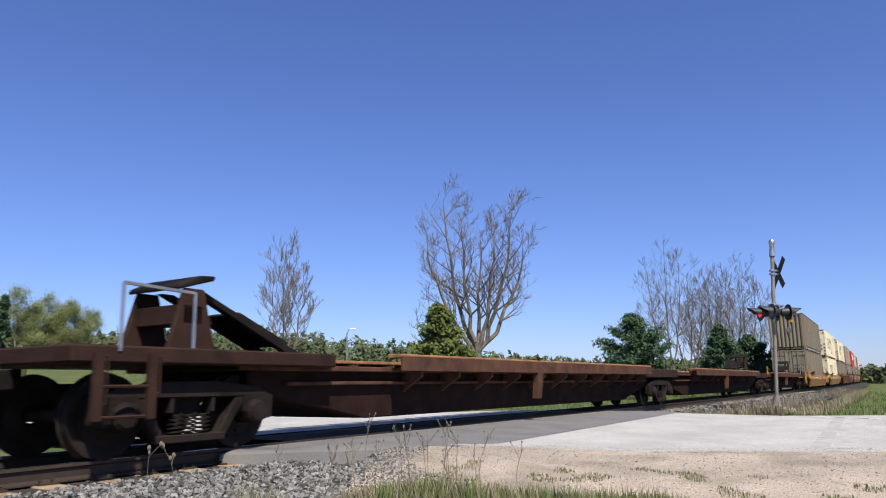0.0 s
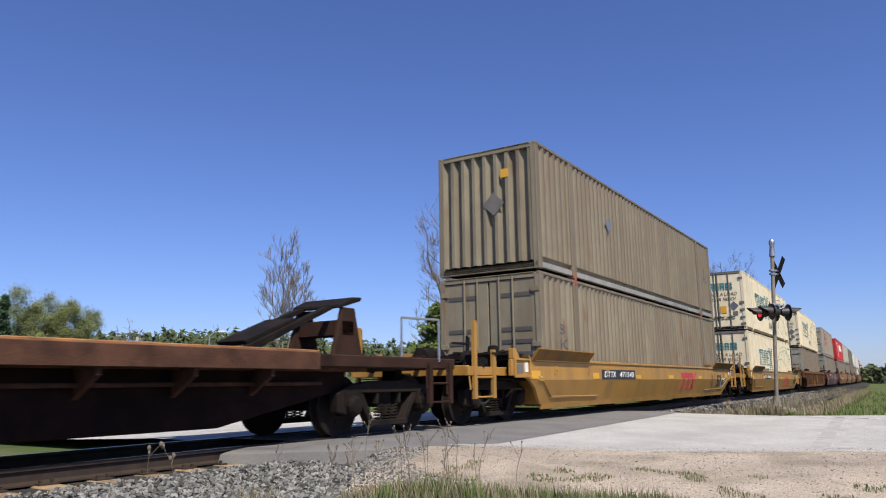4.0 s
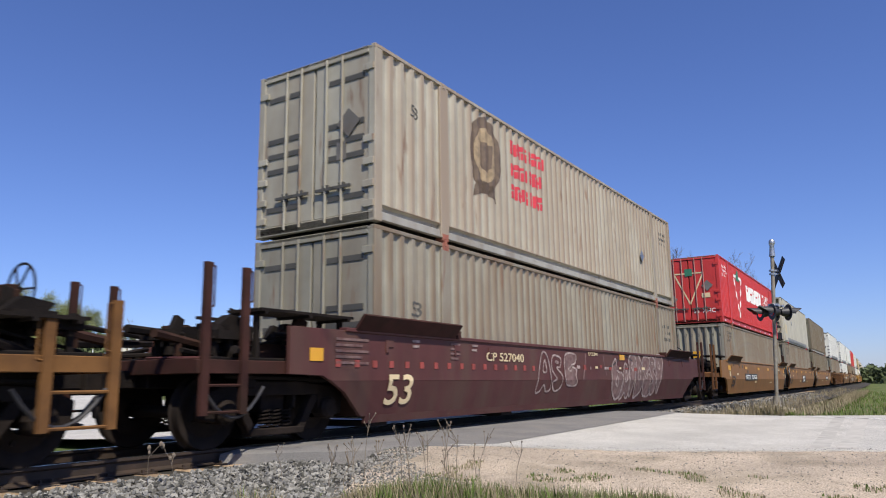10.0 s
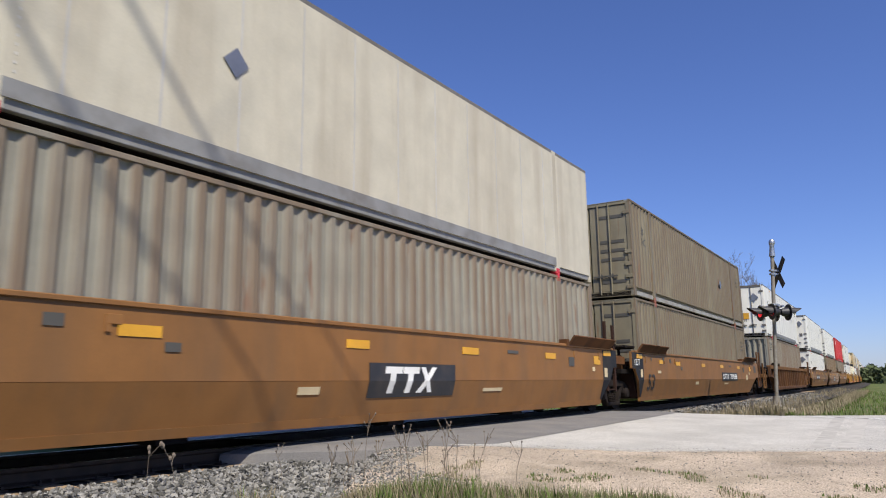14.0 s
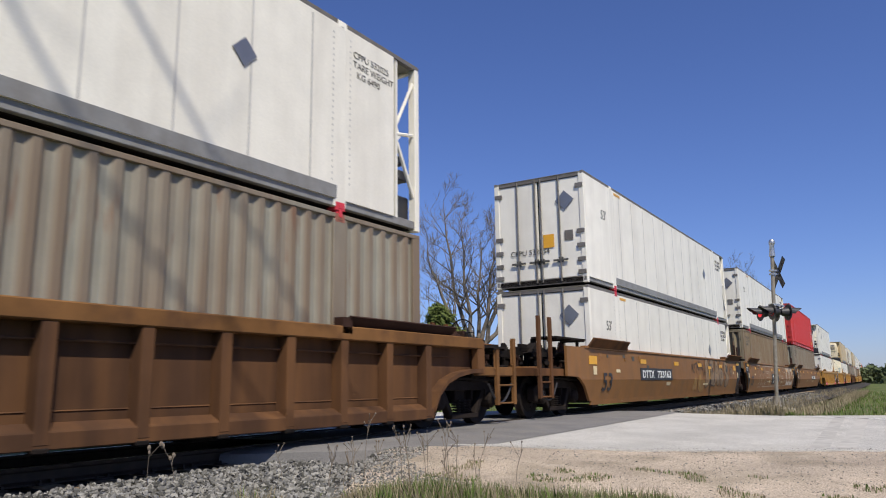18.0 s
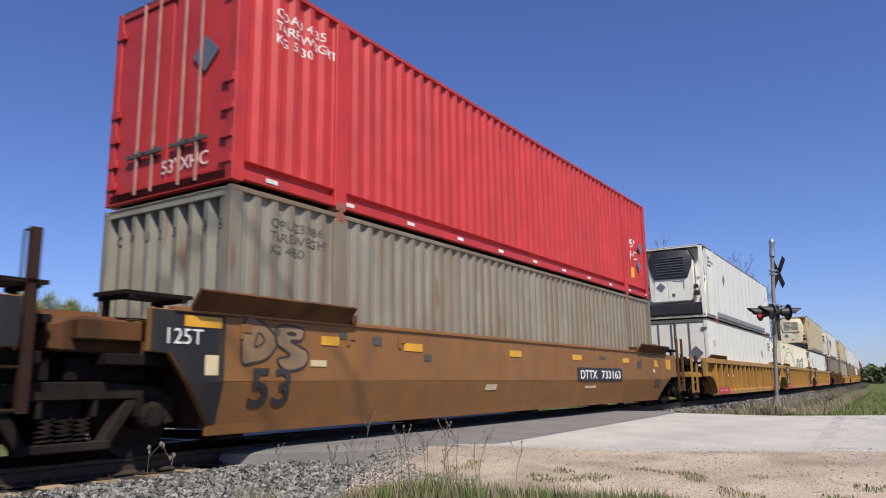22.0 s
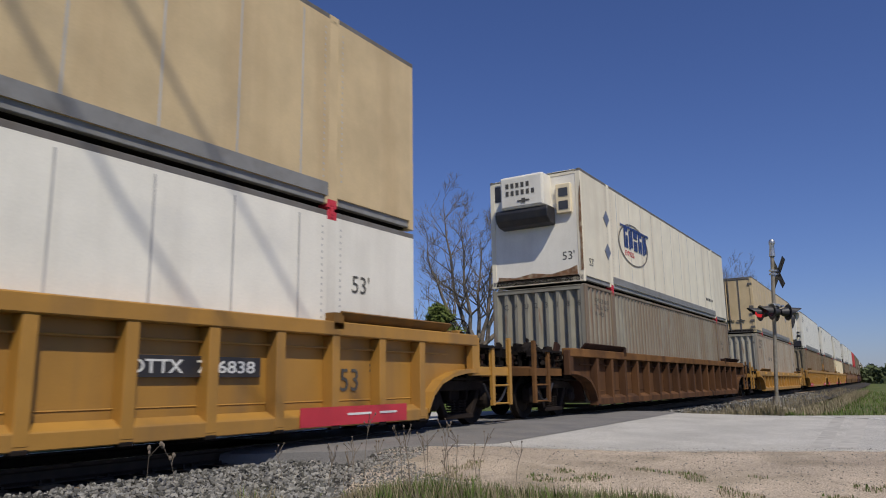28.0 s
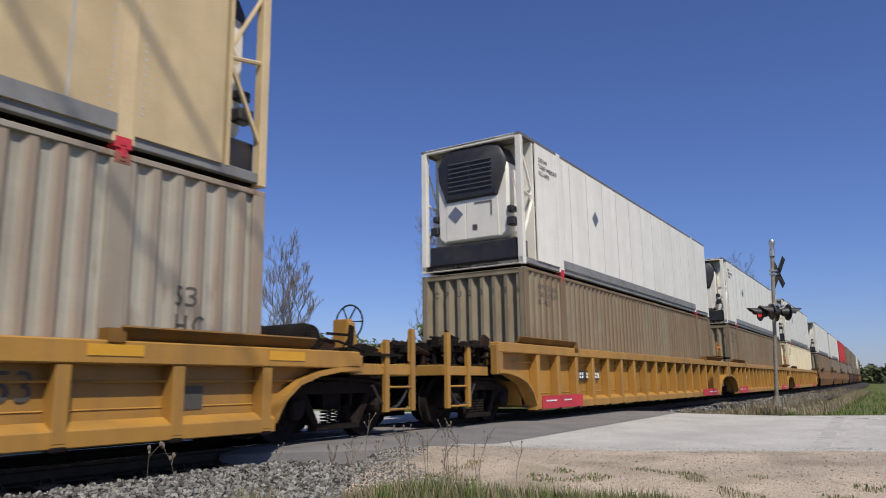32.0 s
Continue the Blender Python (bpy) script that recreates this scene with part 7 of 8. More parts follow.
def curve_through(knots, closed, n=6):
    """Points of a smooth line through the knots."""
    m, pts = len(knots), []
    for i in range(m if closed else m - 1):
        p0, p1, p2, p3 = (Vector(knots[(i + d) % m] if closed else knots[min(max(i + d, 0), m - 1)]) for d in (-1, 0, 1, 2))
        for j in range(n):
            u = j / n
            pts.append(0.5 * (2 * p1 + (p2 - p0) * u + (2 * p0 - 5 * p1 + 4 * p2 - p3) * u * u + (3 * p1 - p0 - 3 * p2 + p3) * u ** 3))
    pts.append(Vector(knots[0] if closed else knots[-1]))
    return pts


# rounded throw-up forms in a unit square: outlines, and the small loops inside them
BUBBLES = {"d": ([(0.0, 0.0), (0.05, 1.0), (0.5, 1.0), (1.0, 0.55), (0.75, 0.1), (0.3, -0.05)], [(0.35, 0.35), (0.45, 0.7), (0.62, 0.5)]),
           "e": ([(0.1, 0.1), (0.05, 0.95), (0.9, 1.0), (0.85, 0.72), (0.5, 0.62), (0.95, 0.5), (0.9, 0.3), (0.98, 0.0), (0.5, -0.05)], [(0.3, 0.5), (0.6, 0.62), (0.5, 0.45)]),
           "a": ([(0.0, 0.0), (0.3, 0.9), (0.6, 1.0), (0.85, 0.7), (1.0, 0.05), (0.7, -0.05), (0.5, 0.12), (0.25, -0.05)], [(0.4, 0.5), (0.55, 0.8), (0.65, 0.5)]),
           "g": ([(0.1, 0.85), (0.4, 1.0), (0.5, 0.7), (0.95, 0.6), (1.0, 0.2), (0.6, -0.05), (0.15, 0.2), (0.0, 0.55)], [(0.35, 0.4), (0.5, 0.55), (0.6, 0.3)]),
           "s": ([(0.15, 1.0), (0.8, 0.95), (0.75, 0.68), (0.45, 0.65), (0.95, 0.4), (0.85, 0.05), (0.35, -0.05), (0.1, 0.2), (0.45, 0.32), (0.05, 0.6)], [(0.35, 0.82), (0.5, 0.85), (0.6, 0.8)]),
           "i": ([(0.1, 0.95), (0.7, 1.05), (0.95, 0.85), (0.6, 0.3), (0.4, -0.02), (0.2, 0.2)], [(0.35, 0.75), (0.5, 0.85), (0.55, 0.65)])}


def line_faces(s, pts, wd, y=0.0):
    """A painted line of the half width wd along pts (x, z)."""
    vs = []
    for i, p in enumerate(pts):
        d = pts[min(i + 1, len(pts) - 1)] - pts[max(i - 1, 0)]
        nr = Vector((-d.y, d.x)).normalized() * wd
        vs += [(p.x - nr.x, y, p.y - nr.y), (p.x + nr.x, y, p.y + nr.y)]
    s.add(vs, [(2 * i, 2 * i + 2, 2 * i + 3, 2 * i + 1) for i in range(len(pts) - 1)])


def bubble(kind, x0, x1, z0, z1, line, fill=None, wd=0.014, y=FLAT):
    """One spray-painted bubble form: a filled body, its outline and the loop inside."""
    def go(car):
        outer, inner = [[(x0 + u * (x1 - x0), z0 + v * (z1 - z0)) for u, v in k] for k in BUBBLES[kind]]
        key = (kind, round(x0, 2), round(z0, 2))
        body = None
        if fill is not None:
            edge = curve_through(outer, True)
            body = put(car, "graffiti_fill", cached(("fill", *key), fill, lambda s: s.add([(p.x, 0.0, p.y) for p in edge[:-1]], [tuple(range(len(edge) - 1))])), 0, y, 0.0, "spray-painted graffiti fill")
        for k, knots in enumerate((outer, inner)):
            put(car, "graffiti_outline", cached(("bubble", k, *key), line, lambda s: line_faces(s, curve_through(knots, True), wd)), 0, y - 0.004, 0.0, "spray-painted graffiti outline")
    return go


def tag_line(knots, mat, wd=0.016, y=FLAT):
    """A single spray stroke through the knots (x, z)."""
    return lambda car: put(car, "graffiti_stroke", cached(("stroke", *knots[0], len(knots)), mat, lambda s: line_faces(s, curve_through(knots, False), wd)), 0, y - 0.003, 0.0, "spray-painted stroke")


SMALL = [panel(-8.75, -8.25, 1.16, 1.36, YELLOW_MARK), panel(-4.85, -4.35, 1.24, 1.36, YELLOW_MARK), panel(-1.4, -0.9, 1.24, 1.36, YELLOW_MARK), panel(1.65, 2.2, 1.24, 1.36, YELLOW_MARK), panel(5.0, 5.5, 1.24, 1.36, YELLOW_MARK), panel(8.3, 8.8, 1.16, 1.36, YELLOW_MARK), panel(-8.5, -8.28, 0.92, 1.12, CREAM_MARK), panel(-6.9, -6.6, 0.98, 1.06, CREAM_MARK), panel(-2.3, -1.9, 0.62, 0.72, CREAM_MARK), panel(2.4, 3.1, 0.6, 0.66, CREAM_MARK), panel(-6.35, -6.1, 1.36, 1.44, INK), panel(-5.6, -5.4, 1.3, 1.42, INK), panel(-7.55, -7.45, 1.34, 1.42, INK), panel(-4.3, -4.1, 1.1, 1.2, INK), panel(3.3, 3.75, 1.3, 1.36, INK), panel(6.2, 6.5, 1.1, 1.3, INK), panel(7.6, 7.75, 1.0, 1.1, CREAM_MARK)]
SMALL_HEAD = SMALL[:5] + SMALL[6:] + [panel(7.72, 8.12, 1.16, 1.36, YELLOW_MARK)]
SMALL_MID = SMALL[1:5] + SMALL[7:] + [panel(7.72, 8.12, 1.16, 1.36, YELLOW_MARK), panel(-6.7, -6.35, 1.26, 1.38, YELLOW_MARK)]
SMALL_LOW = [panel(-9.3, -8.8, 0.82, 0.98, YELLOW_MARK), panel(-5.9, -5.5, 0.82, 0.96, YELLOW_MARK), panel(-2.75, -2.3, 0.82, 0.92, YELLOW_MARK), panel(0.4, 0.95, 0.82, 0.92, YELLOW_MARK), panel(4.1, 4.5, 0.82, 0.92, YELLOW_MARK), panel(8.3, 8.75, 0.84, 1.0, YELLOW_MARK), panel(9.0, 9.15, 0.95, 1.1, WHITE), panel(-8.9, -8.7, 0.84, 0.87, CREAM_MARK)]


def lines(x, z, w, rows, mat, y=FLAT):
    def go(car):
        for j in range(rows):
            plate(car, x, x + w * (1 - 0.2 * (j % 2)), z - 0.08 * j, z - 0.08 * j + 0.035, mat, y)
    return go


R_Y = -1.326
RIB_MARKS = [panel(-8.0, -5.85, 0.22, 0.48, RED_MARK, -1.513), panel(-7.8, -7.3, 0.36, 0.39, WHITE, -1.519), panel(-6.9, -6.5, 0.36, 0.39, WHITE, -1.519), panel(5.4, 7.65, 0.22, 0.46, RED_MARK, -1.513), panel(6.3, 6.8, 0.34, 0.37, WHITE, -1.519), panel(7.0, 7.4, 0.34, 0.37, WHITE, -1.519)]

def end_number(c):
    """One painted character on each ridge of the front wall."""
    p = 2 * (CW - 0.13) / 8
    for i, ch in enumerate("CPU23186"):
        part("lettering", letters(ch, 0.19, INK), c, m=on_front(-CL + 0.011, CW - 0.13 - p * (i + 0.66), 2.4))


CP_GREY = m_text("CPPU 231886\nTARE WEIGHT\nKG 4850", -7.5, 2.52, 0.17, INK)
CP_WHITE = m_text("CPPU 532025\nTARE WEIGHT\n  KG 6490", 6.42, 2.45, 0.155, INK)


SPRAY = material("white_spray_paint", (0.55, 0.47, 0.37), 0.8, var=0.3, scale=6, dirt=(0.26, 0.13, 0.05), dirt_amt=0.75)
SPRAY_DARK = material("black_spray_paint", (0.035, 0.03, 0.028), 0.7, var=0.3, scale=6)
SPRAY_GREY = material("thin_grey_spray_paint", (0.215, 0.145, 0.085), 0.8, var=0.25, scale=3, dirt=(0.245, 0.112, 0.035), dirt_amt=0.6)
SPRAY_ROSE = material("thin_rose_spray_paint", (0.17, 0.105, 0.095), 0.8, var=0.3, scale=5, dirt=(0.085, 0.029, 0.027), dirt_amt=0.8)
FADED_RED = material("faded_red_marking", (0.26, 0.05, 0.04), 0.7, var=0.3, scale=5)
SPRAY_DIM = material("faded_spray_paint", (0.34, 0.27, 0.245), 0.8, var=0.35, scale=6, dirt=(0.10, 0.045, 0.04), dirt_amt=0.85)
SPRAY_YELLOW = material("faint_yellow_spray", (0.30, 0.17, 0.05), 0.8, var=0.2, scale=3, dirt=(0.245, 0.112, 0.035), dirt_amt=0.9)


def spray_letter(x, w, kind, filled=False):
    """A large slab-shaped spray-painted form, outlined or filled."""
    def go(car):
        z0, z1, k = 0.42, 1.46, 0.026
        xs = x + 0.14
        bar = 0.24

        def build(s):
            def rail(pts):
                for p, q in zip(pts, pts[1:]):
                    p, q = Vector((p[0], 0, p[1])), Vector((q[0], 0, q[1]))
                    d = (q - p).normalized() * k * 0.5
                    nr = Vector((-d.z, 0, d.x))
                    s.add([p - nr - d, q - nr + d, q + nr + d, p + nr - d], [(0, 1, 2, 3)])
            e = x + w
            if filled:
                s.box(xs, xs + bar, -0.001, 0.001, z0, z1).box(x, xs + bar, -0.001, 0.001, z1 - 0.2, z1 - 0.0015).box(x, xs + bar, -0.001, 0.001, z0, z0 + 0.2)
                s.box(xs, e - 0.1, -0.0015, 0.0015, z1 - 0.2, z1).box(xs, e - 0.1, -0.0015, 0.0015, z0, z0 + 0.22)
                if kind == "d":
                    s.prism([(e - 0.2, z0), (e, z0 + 0.25), (e, z1 - 0.25), (e - 0.2, z1), (e - 0.3, z1 - 0.2), (e - 0.2, z1 - 0.35), (e - 0.2, z0 + 0.35), (e - 0.3, z0 + 0.22)], "y", -0.002, 0.002)
                else:
                    s.box(e - 0.22, e, -0.002, 0.002, z1 - 0.42, z1).box(e - 0.22, e, -0.002, 0.002, z0, z0 + 0.42)
            elif kind == "m":
                half = [(0.36, 0.0), (0.0, 0.0), (0.0, 0.14), (0.08, 0.14), (0.08, 0.86), (0.0, 0.86), (0.0, 1.0), (0.3, 1.0)]
                full = half + [(0.5, 0.52)] + [(1 - u, v) for u, v in reversed(half)]
                inner = [(0.36, 0.14), (0.27, 0.14), (0.27, 0.62)]
                full += [(1 - u, v) for u, v in inner] + [(0.5, 0.1)] + inner[::-1] + half[:1]
                rail([(x + u * w, z0 + v * (z1 - z0)) for u, v in full])
            elif kind == "u":
                rail([(x + u * w, z0 + v * (z1 - z0)) for u, v in [(0.0, 1.0), (1.0, 0.98), (0.98, 0.82), (0.84, 0.82), (0.84, 0.16), (0.96, 0.14), (0.94, 0.0), (0.0, 0.0), (0.02, 0.14), (0.14, 0.16), (0.14, 0.82), (0.0, 0.84), (0.0, 1.0)]])
                rail([(x + u * w, z0 + v * (z1 - z0)) for u, v in [(0.7, 0.8), (0.45, 0.76), (0.34, 0.5), (0.38, 0.22), (0.55, 0.3), (0.7, 0.5), (0.7, 0.8)]])
            else:
                rail([(x, z1), (e, z1), (e, z1 - 0.45), (e - 0.18, z1 - 0.45), (e - 0.18, z1 - 0.26), (xs + bar, z1 - 0.26)] + ([(xs + bar, 1.1), (e - 0.3, 1.1), (e - 0.3, 0.88), (xs + bar, 0.88)] if kind == "e" else []) + [(xs + bar, z0 + 0.26), (e - 0.2, z0 + 0.26), (e - 0.2, z0 + 0.45), (e, z0 + 0.45), (e, z0), (x, z0), (x, z0 + 0.22), (xs, z0 + 0.22), (xs, z1 - 0.24), (x, z1 - 0.24), (x, z1)])
                if kind == "b":
                    rail([(xs + bar, 1.2), (e - 0.15, 1.15), (e - 0.2, 0.95), (xs + bar, 0.92)])
        put(car, "graffiti_letter", cached(("spray", x, w, kind), SPRAY, build), 0, FLAT, 0.0)
    return go


GRAFFITI = [spray_letter(-5.75, 2.1, "m"), spray_letter(-3.52, 1.42, "e"), spray_letter(-1.98, 1.28, "c"), spray_letter(-0.64, 1.6, "b"), spray_letter(1.12, 1.5, "u"), spray_letter(3.32, 1.38, "c"), spray_letter(4.78, 1.48, "d", True), spray_letter(6.35, 1.42, "c", True), panel(2.72, 3.1, 0.83, 0.86, SPRAY), panel(2.72, 3.1, 0.98, 1.01, SPRAY), panel(2.72, 2.75, 0.83, 1.0, SPRAY), panel(3.07, 3.1, 0.83, 1.0, SPRAY)]

# empty articulated unit at the head of the view
X_LABEL = "empty rusty brown articulated flat car unit with folding hitches"
spine_car(-9.4, 9.0, ("shared", "free"), (False, True), X_LABEL)
spine_car(13.8, 9.0, ("free", "joint"), (True, False), X_LABEL)
spine_car(32.0, 9.3, ("shared", "joint"), (False, True), X_LABEL)
spine_car(50.6, 9.2, ("shared", "free"), (False, True), X_LABEL)


def bx(at):
    return at + 8.077


S_LABEL = "%s smooth-sided well car carrying stacked containers"
Rb_LABEL = "%s ribbed well car carrying stacked containers"

# A: mustard smooth well, two tan corrugated boxes
s = bx(65.02)
smooth_car(YELLOW, s, label=S_LABEL % "mustard yellow", marks=SMALL_LOW + [dttx("471540", -5.3, -2.8, 0.81, 1.04, shear=0.22), two_bars(1.8, 0.48, 0.53, RED_MARK), panel53(6.95, 0.52, INK), panel(7.65, 8.25, 0.52, 0.82, WHITE), panel(7.68, 8.22, 0.55, 0.79, INK), panel(-8.1, -5.3, 0.42, 0.44, CREAM_MARK), panel(5.6, 7.3, 0.36, 0.39, CREAM_MARK)], top=1.19)
container(0, "tan", "doors", LOW, s, marks=[m_text("53\nHC", -7.2, 1.6, 0.34, INK), m_plate(6.2, 0.9)], label="dusty tan corrugated container in the lower tier")
container(0, "tan", "blank", HIGH, s, marks=[m_plate(-3.7, 1.75, 0.2), m_text("53\nHC", 7.1, 1.7, 0.3, INK), f_plate(-0.2, 1.6, 0.28, GAP_DARK), f_rect(-0.6, -0.4, 2.2, 2.4, YELLOW_MARK)], label="dusty tan corrugated container on top with brown stains")

# B and C: cream boxes with teal stripes
SLOGAN = "WE TAKE A LOAD OFF YOUR MIND!"


def cream_marks(x):
    return [striped_logo(x, 0.98, 4.75, 1.32), m_text(SLOGAN, x, 1.03, 0.178, INK), arcs(8.0), m_plate(-0.25, 0.66, 0.2), m_plate(0.32, 0.66, 0.2), m_bars(6.9, 2.5, 0.7, 0.09, 1, INK), m_text("53'", 6.85, 0.48, 0.26, INK),
            m_front("WE TAKE A LOAD", 0.85, 1.72, 0.22, INK, 0.25), m_front("OFF YOUR MIND!", 0.85, 1.47, 0.22, INK, 0.25), f_plate(0.42, 1.05, 0.2, PLACARD), f_plate(-0.78, 1.2, 0.22, PLACARD), f_rect(-0.42, -0.14, 0.85, 1.2, YELLOW_MARK), f_rect(-0.95, -0.72, 0.72, 0.92, GAP_DARK), f_rect(-0.36, -0.2, 0.55, 0.7, CREAM_MARK)] + [door_stripes(0.85, 2.02, 1.55, 0.36, TEAL)]


s = bx(88.70)
smooth_car(YELLOW, s, label=S_LABEL % "mustard yellow", marks=SMALL_LOW + [dttx("469346", -5.6, -3.3, 0.81, 1.03, shear=0.22), two_bars(2.1, 0.33, 0.55, RED_MARK), panel53(6.95, 0.5, INK), panel(7.65, 8.2, 0.5, 0.78, INK), panel(-8.1, -5.3, 0.42, 0.44, CREAM_MARK), panel(5.6, 7.3, 0.36, 0.39, CREAM_MARK)], top=1.19)
container(0, "cream", "doors", LOW, s, "ribbed", cream_marks(-5.16), label="cream container with teal striped logo in the lower tier")
container(0, "cream", "doors", HIGH, s, "ribbed", cream_marks(-4.9) + [m_plate(0.5, 1.97, 0.19, NAVY), m_plate(0.78, 1.89, 0.19, NAVY)], label="cream container with teal striped logo on top")
s = bx(112.41)
ribbed_car(BROWN, s, label=Rb_LABEL % "rust brown", marks=[panel(-4.98, -4.0, 0.5, 1.2, TAN_PAINT, R_Y)] + [panel(x - 0.06, x + 0.06, z0, z1, YELLOW, -1.509) for x, z0, z1 in ((-2.025, 0.3, 0.75), (-1.0125, 0.28, 0.5), (1.0125, 0.3, 1.15))], top=1.41)
container(0, "grey", "doors", LOW, s, marks=[m_text("53\nHC", -7.1, 1.6, 0.34, INK), m_plate(4.6, 0.85, 0.2), m_bars(6.7, 2.2, 0.8, 0.12, 3, INK)], label="weathered grey corrugated container in the lower tier")
container(0, "cream", "doors", HIGH, s, "ribbed", cream_marks(-4.9), label="cream container with teal striped logo on top")

# D: maroon smooth well, two grey boxes
s = bx(136.07)
smooth_car(MAROON, s, label=S_LABEL % "maroon, graffiti-marked", marks=[panel53(-8.05, 0.44, CREAM_MARK), road_number(-5.1, -3.6, 1.14, 1.3, (("CP 527040", 0, 1),), ink=CREAM_MARK), bubble("g", 1.35, 2.2, 0.34, 1.32, SPRAY_DIM, SPRAY_ROSE, 0.028), bubble("a", 2.1, 2.75, 0.36, 1.2, SPRAY_DIM, SPRAY_ROSE, 0.028), bubble("i", 2.65, 3.35, 0.36, 1.4, SPRAY_DIM, SPRAY_ROSE, 0.028), bubble("d", 3.2, 3.95, 0.4, 1.44, SPRAY_DIM, SPRAY_ROSE, 0.028), bubble("e", 3.85, 4.6, 0.38, 1.4, SPRAY_DIM, SPRAY_ROSE, 0.028), bubble("s", 4.5, 5.1, 0.42, 1.44, SPRAY_DIM, SPRAY_ROSE, 0.028), bubble("i", 5.0, 5.85, 0.42, 1.46, SPRAY_DIM, SPRAY_ROSE, 0.028),
    bubble("a", -3.0, -2.3, 0.6, 1.36, SPRAY_DIM, None, 0.02), bubble("s", -2.3, -1.7, 0.6, 1.3, SPRAY_DIM, None, 0.02), bubble("e", -1.6, -0.9, 0.7, 1.36, SPRAY_DIM, SPRAY_ROSE, 0.02), tag_line([(-0.35, 1.4), (-0.42, 1.1), (-0.55, 0.8)], SPRAY_ROSE, 0.035), tag_line([(0.8, 1.4), (0.86, 1.15), (1.0, 0.9)], SPRAY_ROSE, 0.02), tag_line([(1.05, 1.08), (1.6, 1.2), (2.3, 1.42), (3.0, 1.3)], SPRAY_DARK, 0.02), road_number(-0.19, 0.4, 1.36, 1.44, (("CP 527040", 0, 1),), ink=CREAM_MARK), panel(1.98, 2.35, 1.3, 1.44, YELLOW_MARK, FLAT - 0.008)] + [panel(-0.9 + 0.36 * i + 0.08 * math.sin(7 * i), -0.72 + 0.36 * i + 0.1 * math.sin(3 * i), 1.05 + 0.02 * math.sin(5 * i), 1.12 + 0.02 * math.sin(2 * i), (SPRAY_DIM, FADED_RED, SPRAY_ROSE, CREAM_MARK, FADED_RED)[i % 5], FLAT - 0.002) for i in range(14)] + [lines(-9.2, 1.34, 0.7, 5, SPRAY_ROSE), panel(-9.7, -9.45, 1.05, 1.22, YELLOW_MARK), lines(-6.3, 1.38, 0.3, 4, SPRAY_ROSE), lines(-7.4, 1.38, 0.2, 2, SPRAY_DIM), lines(-5.6, 1.38, 0.2, 2, SPRAY_DIM)] + [panel(-9.2 + 0.4 * i, -9.1 + 0.4 * i, 0.98, 1.08, FADED_RED) for i in range(16)], top=1.48)
container(0, "grey", "doors", LOW, s, marks=[m_text("53\nHC", -7.2, 1.6, 0.34, INK), m_bars(6.7, 2.2, 0.8, 0.12, 3, INK)], label="weathered grey corrugated container in the lower tier")
container(0, "pale", "doors", HIGH, s, marks=[m_text("53", -7.2, 2.0, 0.3, INK), emblem(-4.62, 1.98, 0.72), word_blocks(-3.55, 2.3, 0.3, [8, 7, 7], RED_MARK), m_plate(4.9, 1.3, 0.18), m_bars(6.9, 2.3, 0.8, 0.1, 3, INK), f_plate(-0.75, 1.7, 0.24, GAP_DARK), f_rect(-0.7, -0.5, 1.1, 1.4, GAP_DARK)], label="grey corrugated container with round emblem and red lettering on top")

# E, F, G: three brown-yellow units on shared trucks
T_LABEL = "brown-yellow smooth articulated well unit carrying stacked containers"
NUM125 = [lambda car: write(car, "125T", -9.12, 1.19, 0.24, WHITE, -1.45)]
s = bx(160.02)
smooth_car(TAN_PAINT, s, ("free", "joint"), T_LABEL, SMALL_HEAD + [panel53(-8.03, 0.5, INK), dttx("727636", -4.97, -1.72, 0.74, 1.05, shear=0.12), lines(5.6, 1.35, 0.7, 2, CREAM_MARK)])
container(0, "grey", "blank", LOW, s, marks=[CP_GREY, end_number, f_rect(-0.25, 0.05, 1.5, 1.78, YELLOW_MARK), m_plate(-2.6, 0.95, 0.18), m_text("53\nHC", 7.0, 1.5, 0.34, INK)], label="grey corrugated container in the lower tier")
def front_triangle(c):
    for k, (a, b) in enumerate((((0.62, 2.2), (-0.62, 2.2)), ((-0.62, 2.2), (0.0, 0.85)), ((0.0, 0.85), (0.62, 2.2)))):
        def build(q):
            d = Vector((0, b[0] - a[0], b[1] - a[1])).normalized()
            nr = Vector((0, -d.z, d.y)) * 0.03
            p, e = Vector((-CL + 0.01, a[0], a[1])), Vector((-CL + 0.01, b[0], b[1]))
            q.add([p - nr, e - nr, e + nr, p + nr], [(0, 1, 2, 3)])
        part("triangle_line", cached(("front_tri", k), CREAM_MARK, build), c)
    part("triangle_top", cached("front_tri_top", GREEN_MARK, lambda q: q.box(-CL + 0.003, -CL + 0.009, -0.16, 0.16, 2.08, 2.4)), c)


RED_EDGE = [m_rect(-7.6 + 1.55 * i, -7.4 + 1.55 * i, 0.105, 0.16, WHITE, -0.009, "reflector") for i in range(11)]
